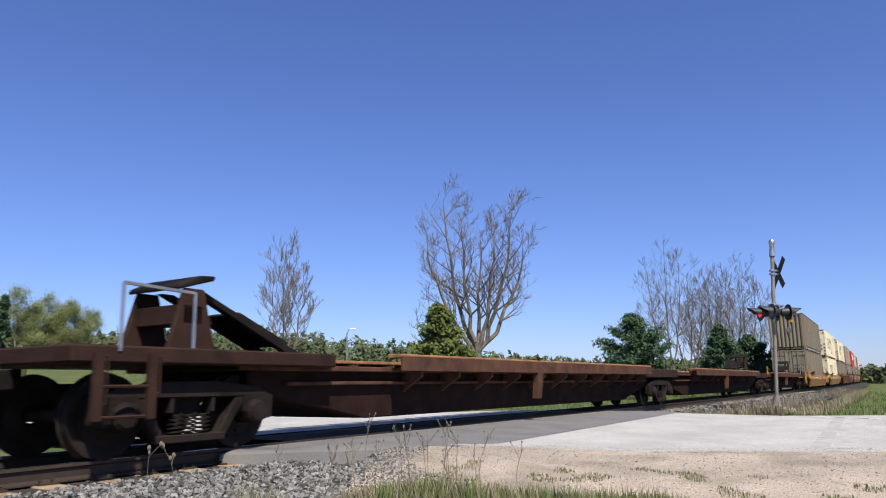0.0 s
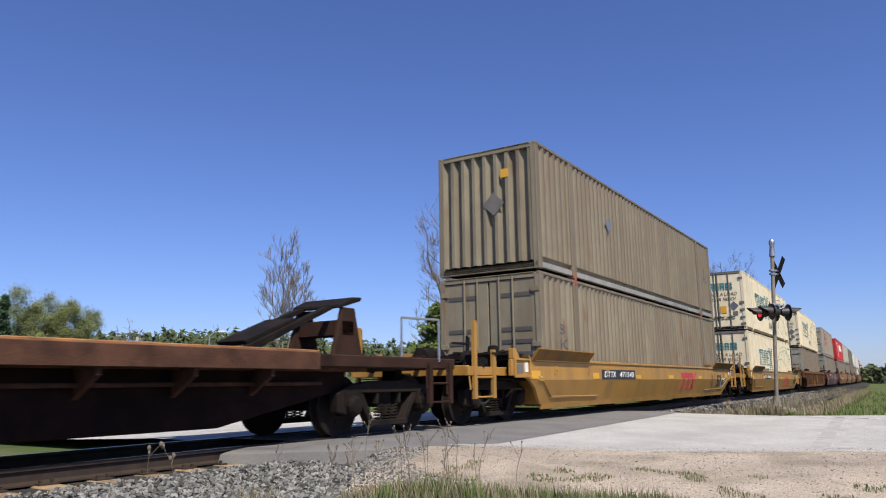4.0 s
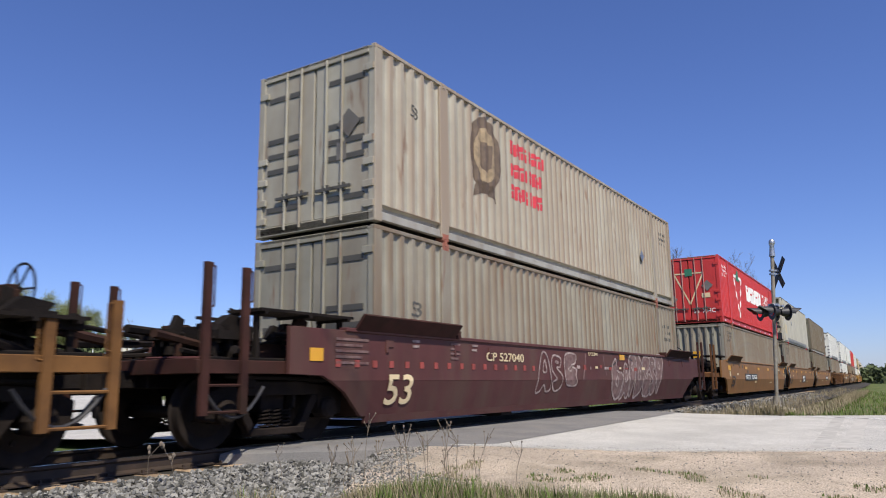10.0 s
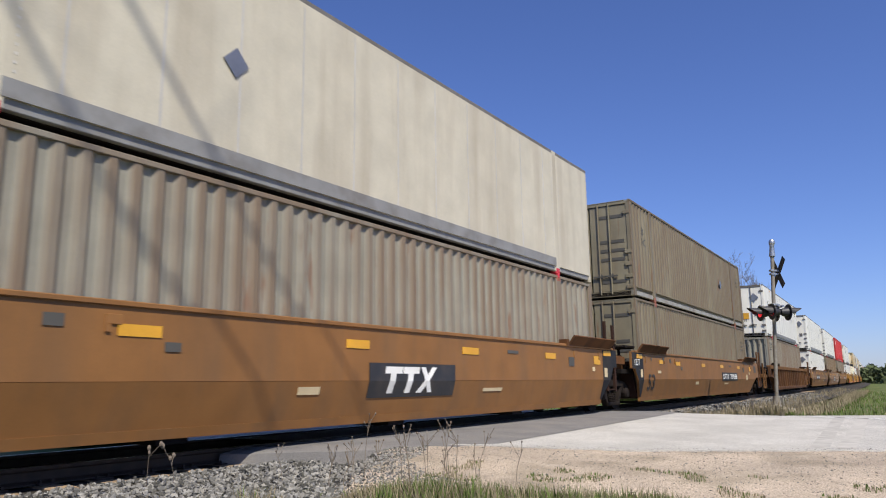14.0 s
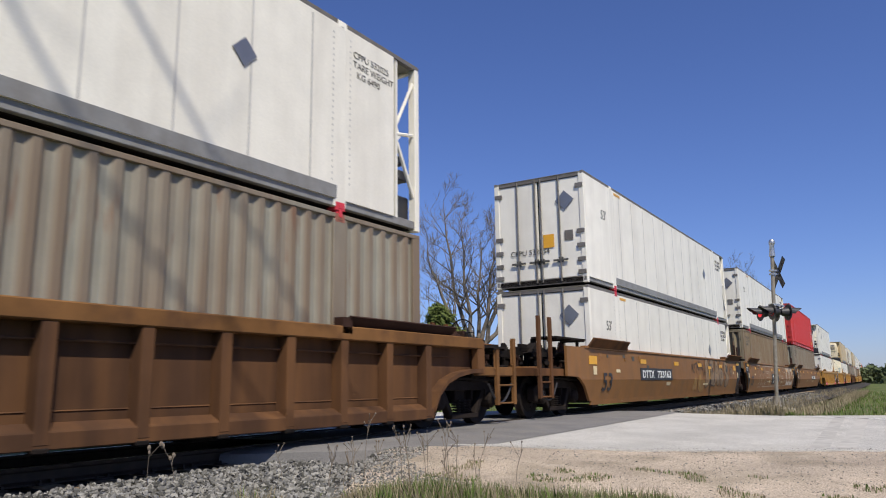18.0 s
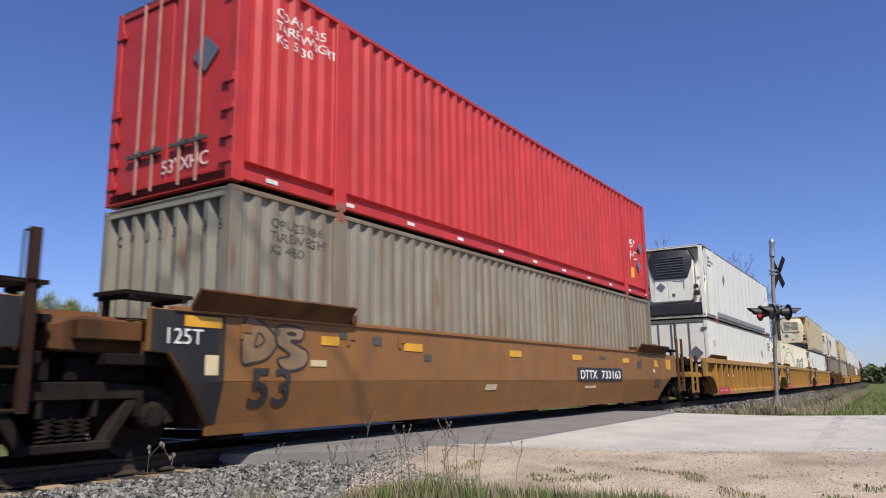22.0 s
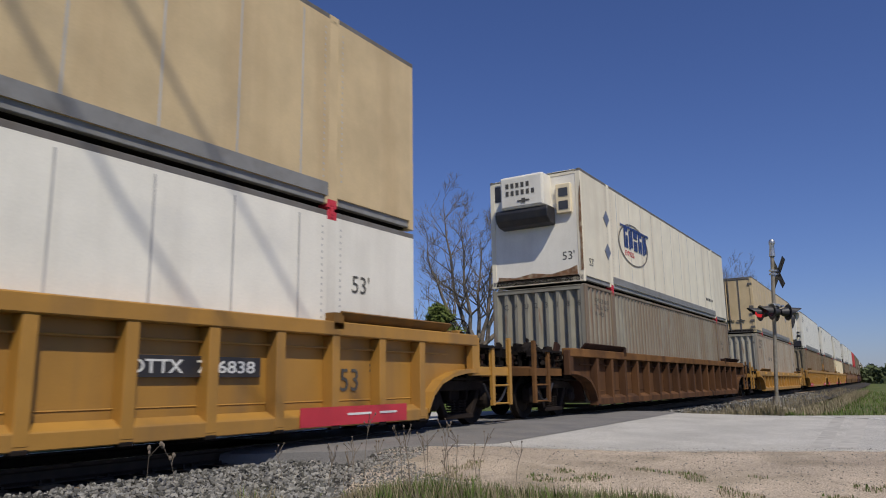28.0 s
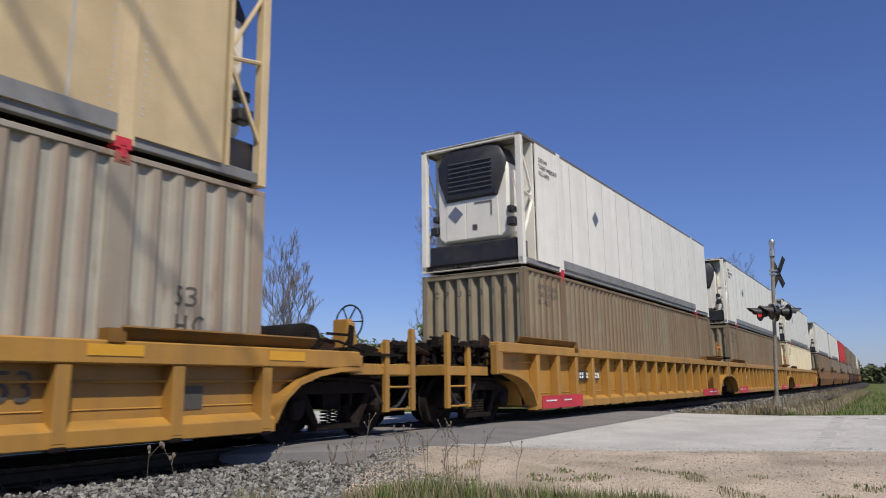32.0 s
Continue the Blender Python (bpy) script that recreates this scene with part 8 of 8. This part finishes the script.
container(0, "red", "doors", HIGH, s, marks=[triangle_mark(-3.88, 1.45, 0.95, WHITE), word_blocks(-1.68, 1.48, 0.8, [8], WHITE), word_blocks(3.3, 1.48, 0.8, [4], WHITE), m_text("53'\nHC", 6.75, 1.45, 0.34, WHITE), m_plate(7.5, 1.5, 0.18), m_plate(7.3, 0.95, 0.18), m_rect(6.75, 7.0, 0.55, 0.85, YELLOW_MARK), m_text("CDAU 4135\nTARE WEIGHT\nKG 5130", -7.5, 2.45, 0.19, WHITE), m_front("53' XHC", -0.1, 0.45, 0.26, WHITE), front_triangle, f_plate(-0.75, 1.62, 0.24, GAP_DARK), f_plate(0.75, 1.1, 0.22, GAP_DARK), f_rect(-0.85, -0.5, 1.1, 1.3, CREAM_MARK)] + RED_EDGE, label="bright red corrugated container with white lettering blocks on top")
s = bx(179.61)
smooth_car(TAN_PAINT, s, ("shared", "joint"), T_LABEL, SMALL_MID + NUM125 + [panel53(-7.9, 0.5, INK), panel(-0.9, 1.4, 0.55, 1.05, BLACK), two_bars(-0.6, 0.61, 0.39, WHITE, FLAT - 0.006)])
container(0, "grey", "blank", LOW, s, marks=[CP_GREY, m_text("53", 7.0, 0.7, 0.3, INK), f_rect(-0.1, 0.15, 1.55, 1.75, YELLOW_MARK)], label="grey corrugated container in the lower tier")
container(0, "dingy", "cooler_cream", HIGH, s, "flat", [m_plate(-3.4, 1.5, 0.2), m_text("533549\nTARE WEIGHT\nKG 6400", -7.3, 2.45, 0.155, INK), m_rect(-7.2, -6.3, 0.6, 1.2, CREAM_MARK)], label="dirty cream refrigerated container with a cooling unit on top")
s = bx(199.40)
smooth_car(TAN_PAINT, s, ("shared", "free"), T_LABEL, SMALL_MID + NUM125 + [panel53(-7.9, 0.5, INK), dttx("727636", 1.9, 4.9, 0.74, 1.07, shear=0.12), panel(6.9, 7.2, 0.75, 1.0, CREAM_MARK), panel(8.9, 9.4, 1.1, 1.4, INK)])
container(0, "olive", "doors", LOW, s, marks=[m_plate(5.0, 0.9, 0.18), m_bars(6.9, 2.2, 0.7, 0.1, 3, INK)], label="olive-tan corrugated container in the lower tier")
container(0, "olive", "doors", HIGH, s, marks=[m_plate(3.6, 1.6, 0.2), m_text("53\nHC", -7.2, 2.0, 0.34, INK), m_bars(6.9, 2.2, 0.7, 0.1, 3, INK)], label="olive-tan corrugated container on top")

# H
s = bx(223.05)
ribbed_car(BROWN, s, label=Rb_LABEL % "rust brown", marks=[panel(-6.9, -6.3, 0.6, 1.05, BLACK, R_Y), panel(-9.6, -8.7, 1.05, 1.12, YELLOW_MARK, R_Y - 0.01)], top=1.53)
WHITE_MARKS = [m_text("53'", -7.05, 1.85, 0.36, INK), m_plate(4.3, 1.7, 0.2), CP_WHITE, m_rect(-5.9, -5.4, CH - 0.2, CH - 0.13, YELLOW_MARK)]
DOOR_MARKS = [m_front("CPPU 532034", 0.85, 0.86, 0.2, INK), f_plate(-0.75, 2.2, 0.26, PLACARD), f_rect(-0.42, -0.12, 1.0, 1.35, YELLOW_MARK), f_rect(-0.95, -0.72, 1.15, 1.4, GAP_DARK)]
container(0, "grey", "blank", LOW, s, marks=[CP_GREY, end_number, m_plate(-2.2, 0.85, 0.2), m_text("53", 6.9, 0.9, 0.3, INK), f_rect(0.3, 0.5, 1.35, 1.55, YELLOW_MARK)], label="grey corrugated container in the lower tier")
container(0, "white", "doors", HIGH, s, "flat", WHITE_MARKS + DOOR_MARKS, "cooler", label="white refrigerated container with closed doors on top")

# I, J, K
s = bx(246.78)
smooth_car(TAN_PAINT, s, ("free", "joint"), T_LABEL, SMALL_HEAD + [panel53(-7.88, 0.52, INK), dttx("733163", -4.91, -1.73, 0.78, 1.12), bubble("d", 2.7, 3.5, 0.58, 1.52, SPRAY_DARK, SPRAY_GREY), bubble("e", 3.4, 4.1, 0.62, 1.5, SPRAY_DARK, SPRAY_GREY), bubble("a", 4.0, 4.95, 0.62, 1.5, SPRAY_DARK, SPRAY_GREY), bubble("g", 4.9, 5.65, 0.6, 1.48, SPRAY_DARK, SPRAY_GREY), bubble("s", 5.8, 6.65, 0.55, 1.5, SPRAY_DARK, SPRAY_GREY), bubble("i", 6.9, 7.4, 0.92, 1.28, SPRAY_DARK, SPRAY_GREY),
    tag_line([(1.5, 1.22), (1.62, 1.26), (1.5, 1.3), (1.75, 1.12), (1.8, 1.42), (1.98, 1.3), (1.9, 1.15)], SPRAY_DARK), tag_line([(2.05, 1.12), (2.06, 1.36), (2.14, 1.2), (2.22, 1.38), (2.25, 1.12)], SPRAY_DARK), tag_line([(2.34, 1.1), (2.36, 1.3), (2.42, 0.92), (2.62, 1.2), (2.5, 0.98)], SPRAY_DARK), tag_line([(0.75, 1.0), (0.78, 1.3), (0.86, 1.12), (0.94, 1.32), (0.98, 1.02)], SPRAY_DARK), tag_line([(1.28, 1.32), (1.1, 1.3), (1.2, 1.14), (1.08, 1.02)], SPRAY_DARK), tag_line([(1.3, 1.34), (1.5, 1.36), (1.4, 1.35), (1.4, 1.0)], SPRAY_DARK),
    bubble("a", 0.9, 1.5, 0.45, 0.85, SPRAY_YELLOW, SPRAY_YELLOW), bubble("g", 1.6, 2.5, 0.4, 0.98, SPRAY_YELLOW, SPRAY_YELLOW), panel(3.12, 3.55, 1.17, 1.27, YELLOW_MARK, FLAT - 0.008), panel(3.26, 3.36, 0.8, 1.16, YELLOW_MARK, FLAT - 0.008)])
container(0, "white", "doors", LOW, s, "flat", WHITE_MARKS + DOOR_MARKS, "cooler", label="white refrigerated container in the lower tier")
container(0, "white", "doors", HIGH, s, "flat", WHITE_MARKS + DOOR_MARKS, "cooler", label="white refrigerated container with closed doors on top")
s = bx(266.48)
smooth_car(TAN_PAINT, s, ("shared", "joint"), T_LABEL, SMALL_MID + NUM125 + [panel53(-7.9, 0.5, INK), panel(-1.24, 1.4, 0.54, 1.09, BLACK, FLAT - 0.004), two_bars(-0.92, 0.6, 0.4, WHITE, FLAT - 0.008, 1.45), panel(-0.95, 1.2, 0.7, 0.72, BLACK, FLAT - 0.018), panel(-0.95, 1.2, 0.79, 0.81, BLACK, FLAT - 0.018), panel(-0.95, 1.2, 0.88, 0.9, BLACK, FLAT - 0.018)] + GRAFFITI)
container(0, "brown", "blank", LOW, s, marks=[CP_GREY, end_number, m_plate(-2.2, 0.85, 0.2, GAP_DARK), f_rect(0.3, 0.5, 0.9, 1.1, YELLOW_MARK)], label="dusty brown corrugated container in the lower tier")
container(0, "white", "doors", HIGH, s, "flat", WHITE_MARKS + DOOR_MARKS, "cooler", label="white refrigerated container with stained doors on top")
s = bx(286.33)
smooth_car(TAN_PAINT, s, ("shared", "free"), T_LABEL, SMALL_MID + NUM125 + [panel53(-7.9, 0.5, INK), dttx("733163", 1.9, 4.9, 0.76, 1.08), bubble("d", -8.05, -7.5, 1.03, 1.5, SPRAY_DARK, SPRAY_GREY), bubble("s", -7.55, -6.93, 0.95, 1.47, SPRAY_DARK, SPRAY_GREY), panel(7.75, 8.28, 0.58, 0.83, INK), panel(8.9, 9.4, 1.1, 1.4, YELLOW_MARK)])
container(0, "grey", "blank", LOW, s, marks=[CP_GREY, end_number, m_plate(2.6, 0.75, 0.22, STEEL), m_text("53", 7.0, 1.3, 0.3, INK)], label="grey corrugated container in the lower tier")
container(0, "red", "doors", HIGH, s, marks=[m_text("53'\nHC", 6.75, 1.45, 0.34, WHITE), m_plate(7.5, 1.5, 0.18), m_plate(7.3, 0.95, 0.18), m_rect(6.75, 7.0, 0.55, 0.85, YELLOW_MARK), m_text("CDAU 4135\nTARE WEIGHT\nKG 5130", -7.5, 2.45, 0.19, WHITE), f_plate(-0.7, 1.8, 0.25, PLACARD), m_front("53' XHC", 0.1, 0.3, 0.26, WHITE)] + RED_EDGE, label="bright red corrugated container on top")

# L, M, N: mustard ribbed units
Y_LABEL = "mustard yellow ribbed articulated well unit with red kick panels"
REAR_PANEL = [lambda car: part("dark_panel", cached("rear_dark_panel", BLACK, lambda q: q.box(6.97, 8.12, -1.53, -1.518, 0.46, 1.33)), car), lambda car: part("round_mark", cached("round_mark", WHITE, lambda q: q.tube((7.35, -1.531, 1.0), (7.35, -1.535, 1.0), 0.09, n=14)), car), panel(7.62, 7.74, 0.93, 1.06, GAP_DARK, -1.535), lines(7.12, 0.84, 0.62, 1, WHITE, -1.533), lines(7.1, 0.74, 0.45, 3, WHITE, -1.533), lines(7.7, 0.66, 0.25, 2, GAP_DARK, -1.533), lambda car: write(car, "53", 6.28, 0.62, 0.58, BLACK, R_Y), lambda car: write(car, "20\n40", 5.93, 1.0, 0.17, INK, -1.51), lines(4.1, 0.86, 0.55, 1, INK, R_Y), lines(4.1, 0.7, 0.55, 1, INK, R_Y), lambda car: part("chord_panel", cached("chord_panel", BLACK, lambda q: q.box(7.25, 8.3, -1.524, -1.5205, 1.4, 1.56)), car)]
s = bx(310.03)
ribbed_car(YELLOW, s, ("free", "joint"), Y_LABEL, RIB_MARKS + REAR_PANEL + [dttx("786838", -5.95, -4.1, 0.84, 1.07, -1.37), panel(-8.58, -8.38, 0.7, 0.9, WHITE, R_Y), lines(-3.9, 0.8, 0.5, 3, INK, R_Y), lines(-7.6, 0.62, 0.7, 1, INK, R_Y), lines(4.3, 0.85, 0.5, 2, INK, R_Y), panel(1.6, 1.9, 0.7, 0.95, STEEL, R_Y)], top=1.58)
container(0, "white", "doors", LOW, s, "flat", [m_text("53'", -7.34, 1.86, 0.34, INK), m_rect(-7.98, -6.78, 1.4, 1.82, WHITE, 0.02), m_plate(4.36, 1.91, 0.2), CP_WHITE, f_plate(-0.8, 1.6, 0.28, PLACARD)], "cooler", label="white refrigerated container in the lower tier")
container(0, "white", "cooler", HIGH, s, "flat", [m_plate(-4.33, 1.88, 0.24), m_text("533549\nTARE WEIGHT\nKG 6400", -7.3, 2.45, 0.155, INK), m_text("53'", 6.9, 2.0, 0.3, INK)], label="white refrigerated container with a black-grilled cooling unit on top")
s = bx(330.0)
BIG_PANEL = [lambda car: part("dark_panel", cached("dark_panel", BLACK, lambda q: q.box(-8.2, -7.03, -1.53, -1.518, 0.48, 1.56)), car), lambda car: write(car, "125T", -8.12, 0.56, 0.38, WHITE, -1.534), panel(-7.95, -7.5, 0.9, 1.04, YELLOW_MARK, -1.538), lines(-8.0, 1.36, 0.8, 3, WHITE, -1.536)]
ribbed_car(YELLOW, s, ("shared", "joint"), Y_LABEL, RIB_MARKS + BIG_PANEL + REAR_PANEL + [lines(-4.9, 0.9, 0.7, 2, INK, R_Y), lines(-3.2, 0.9, 0.6, 2, INK, R_Y), panel(-1.3, -0.9, 0.8, 1.1, STEEL, R_Y), two_bars(1.0, 0.72, 0.28, RED_MARK, R_Y)], top=1.6)
c = container(0, "ivory", "blank", LOW, s, "ribbed", [striped_logo(0.28, 0.95, 4.7, 1.2), arcs(-0.7), m_bars(-6.9, 2.5, 0.95, 0.16, 1, INK), m_plate(-0.2, 1.5, 0.16)], label="single cream container with teal arcs and a boxy cooling unit")
front_cooler(c)
s = bx(350.0)
ribbed_car(YELLOW, s, ("shared", "free"), Y_LABEL, RIB_MARKS + BIG_PANEL + [lambda car: write(car, "53", 6.33, 0.66, 0.44, INK, R_Y), panel(7.04, 7.34, 0.54, 0.75, INK, R_Y), lines(7.0, 1.0, 0.35, 2, INK, R_Y), dttx("786838", 3.0, 4.85, 0.84, 1.07, -1.37)], top=1.58)
container(0, "white", "cooler", LOW, s, "flat", [m_plate(-3.2, 1.1, 0.2), m_text("53'", 6.6, 1.82, 0.36, INK), m_bars(-7.2, 2.2, 0.8, 0.1, 4, INK)], label="white refrigerated container in the lower tier")
container(0, "sand", "cooler_plain", HIGH, s, "flat", [m_plate(-3.4, 1.5, 0.2), m_text("533549\nTARE WEIGHT\nKG 6400", -7.3, 2.45, 0.155, INK)], label="sand-coloured refrigerated container with a cooling unit on top")

# P
s = bx(373.68)
ribbed_car(BROWN, s, label=Rb_LABEL % "rust brown", top=1.5)
container(0, "grey", "blank", LOW, s, marks=[m_text("53\nHC", 6.75, 1.98, 0.24, INK), CP_GREY, end_number, m_plate(-1.7, 0.9, 0.2, GAP_DARK), f_rect(0.1, 0.3, 1.3, 1.5, YELLOW_MARK)], label="grey-brown corrugated container in the lower tier")


def oval(x, z, rx, rz, mat):
    def go(c):
        def build(q):
            for i in range(32):
                a, b = 2 * math.pi * i / 32, 2 * math.pi * (i + 1) / 32
                q.add([(x + k * rx * math.cos(t), NEAR - 0.03, z + k * rz * math.sin(t)) for k, t in ((0.94, a), (0.94, b), (1, b), (1, a))], [(0, 1, 2, 3)])
        part("logo_ring", cached(("oval", x, z), mat, build), c)
    return go


c = container(0, "ivory", "blank", HIGH, s, "flat", [oval(-4.15, 1.5, 1.35, 0.62, GAP_DARK), word_blocks(-5.0, 1.36, 0.6, [5], NAVY), m_rect(-4.6, -2.7, 1.95, 2.02, NAVY, 0.034), m_rect(-5.3, -4.6, 1.95, 2.0, NAVY, 0.034), m_text("EXPRESS", -4.95, 1.13, 0.22, RED_MARK), m_plate(-6.42, 1.91, 0.22), m_plate(-6.42, 1.0, 0.22), m_text("53'", -7.81, 0.45, 0.28, INK), m_bars(4.6, 0.68, 1.1, 0.12, 1, INK), m_front("53'", -0.72, 0.6, 0.3, INK)], label="white container with navy oval logo and rust-stained nose on top")
front_cooler(c)
part("rust_streak", cached("rust_low", RUST_STAIN, lambda q: q.prism([(-1.12, 0.2), (1.12, 0.2), (1.1, 0.3), (0.6, 0.25), (0.1, 0.33), (-0.4, 0.26), (-0.9, 0.36), (-1.12, 0.44)], "x", -CL + 0.003, -CL + 0.009)), c, "rust stain")
part("rust_streak", cached("rust_side", RUST_STAIN, lambda q: q.prism([(-1.295, 0.3), (-1.22, 0.3), (-1.24, 1.0), (-1.22, 1.5), (-1.25, 2.3), (-1.295, 2.6)], "x", -CL - 0.012, -CL - 0.004)), c, "rust stain")

# Q
s = bx(397.44)
ribbed_car(YELLOW, s, label=Rb_LABEL % "mustard yellow", marks=[dttx("468016", -5.54, -3.15, 0.42, 0.70, -1.37, 0.12), two_bars(2.02, 0.62, 0.27, RED_MARK, R_Y), lambda car: write(car, "53", 5.05, 0.62, 0.4, INK, R_Y), panel(6.9, 7.3, 0.5, 0.75, INK, R_Y)] + [panel(-8 + 2.3 * i, -7.4 + 2.3 * i, 1.04, 1.15, YELLOW_MARK, -1.524) for i in range(8)], pitch=1.25, chord=0.23, top=1.19)
container(0, "pale", "blank", LOW, s, marks=[CP_GREY, end_number, m_plate(0.6, 0.75, 0.2, GAP_DARK), m_rect(-4.5, -4.12, 1.6, 1.78, GAP_DARK), m_rect(-3.75, -3.4, 1.6, 1.78, GAP_DARK), m_text("53\nHC", 6.9, 1.4, 0.32, INK)], label="light grey corrugated container in the lower tier")
container(0, "sand", "doors", HIGH, s, "flat", [m_plate(4.7, 1.55, 0.22), CP_WHITE], "cooler", label="sand-coloured panelled container with brown doors on top")

# R, S, T: mustard ribbed units with white boxes on dusty brown ones
for k, at in enumerate((421.05, 440.9, 460.8)):
    s = bx(at)
    ribbed_car(YELLOW, s, (("free", "joint"), ("shared", "joint"), ("shared", "free"))[k], Y_LABEL, RIB_MARKS + [numbers(-5.95, -4.4, 0.8, 1.0, -1.37, BLACK)], top=1.5)
    container(0, ("brown", "brown", "cream")[k], "blank", LOW, s, marks=[CP_GREY, end_number, m_plate(2.0, 0.7, 0.2, PLACARD), f_plate(-0.6, 0.8, 0.25, GAP_DARK), f_rect(0.1, 0.3, 1.1, 1.3, YELLOW_MARK)], label="dusty corrugated container in the lower tier")
    container(0, "white", "cooler", HIGH, s, "flat", [m_plate(-3.9, 1.75, 0.2), m_text("533549\nTARE WEIGHT\nKG 6400", -7.3, 2.45, 0.155, INK)], label="white refrigerated container with a black-grilled cooling unit on top")

# the tail, seen only far down the line
TAIL = [(484.4, "brown", "white", "cooler", TAN_PAINT), (504.2, "grey", "white", "doors", TAN_PAINT), (523.6, "grey", "red", "doors", TAN_PAINT), (545.5, "grey", "tan", "blank", MAROON), (567.3, "tan", "tan", "blank", BROWN), (587.2, "olive", "grey", "doors", BROWN),
        (610.8, "grey", "white", "doors", TAN_PAINT), (630.6, "grey", "tan", "doors", TAN_PAINT), (650.4, "tan", "grey", "doors", TAN_PAINT), (674.0, "tan", "white", "doors", BROWN), (697.7, "grey", "tan", "doors", MAROON)]
for at, lo, hi, fr, paint_ in TAIL:
    s = bx(at)
    smooth_car(paint_, s, label=S_LABEL % "brown", marks=[panel53(-7.0, 0.5, INK)])
    container(0, lo, "blank", LOW, s, label="weathered corrugated container in the lower tier")
    container(0, hi, fr, HIGH, s, "flat" if hi == "white" else "corrugated", label="weathered %s container on top" % hi)


# ---- what moves ----
def motions():
    for ob, s0, z in MOVERS:
        walk(ob, [(float(t), car_pose(s0, t, z=z)) for t in range(33)])
    for ob, xx, s0 in WHEELS:
        # wheels roll while they are near enough to be told from still ones
        seen = [k for k in range(0, 961) if -3 < run(s0, k / 30) < 40]
        if not seen:
            continue
        rows = [(k / 30, pose(xx, 0, WHEEL_R, 0, math.degrees(run(s0, k / 30) / WHEEL_R) % 360, 0)) for k in seen]
        if seen[0] > 0:
            rows.insert(0, (0.0, rows[0][1]))
        if seen[-1] < 960:
            rows.append((32.0, rows[-1][1]))
        walk(ob, rows)

    # the two lamps take turns: half a second each
    for ob, lit in FLASHERS:
        rows, turn, k = [], 0.0 if lit == 0 else 180.0, 0
        rows.append((0.0, pose(0, -0.03, 0, 0, 0, turn)))
        t = 0.45
        while t < 31.8:
            for j in range(4):
                rows.append((t - 0.05 + j / 30, pose(0, -0.03, 0, 0, 0, turn + 60 * j)))
            turn += 180
            k += 1
            t = 0.45 + 0.985 * k / 2
        rows.append((32.0, pose(0, -0.03, 0, 0, 0, turn)))
        walk(ob, rows)


motions()
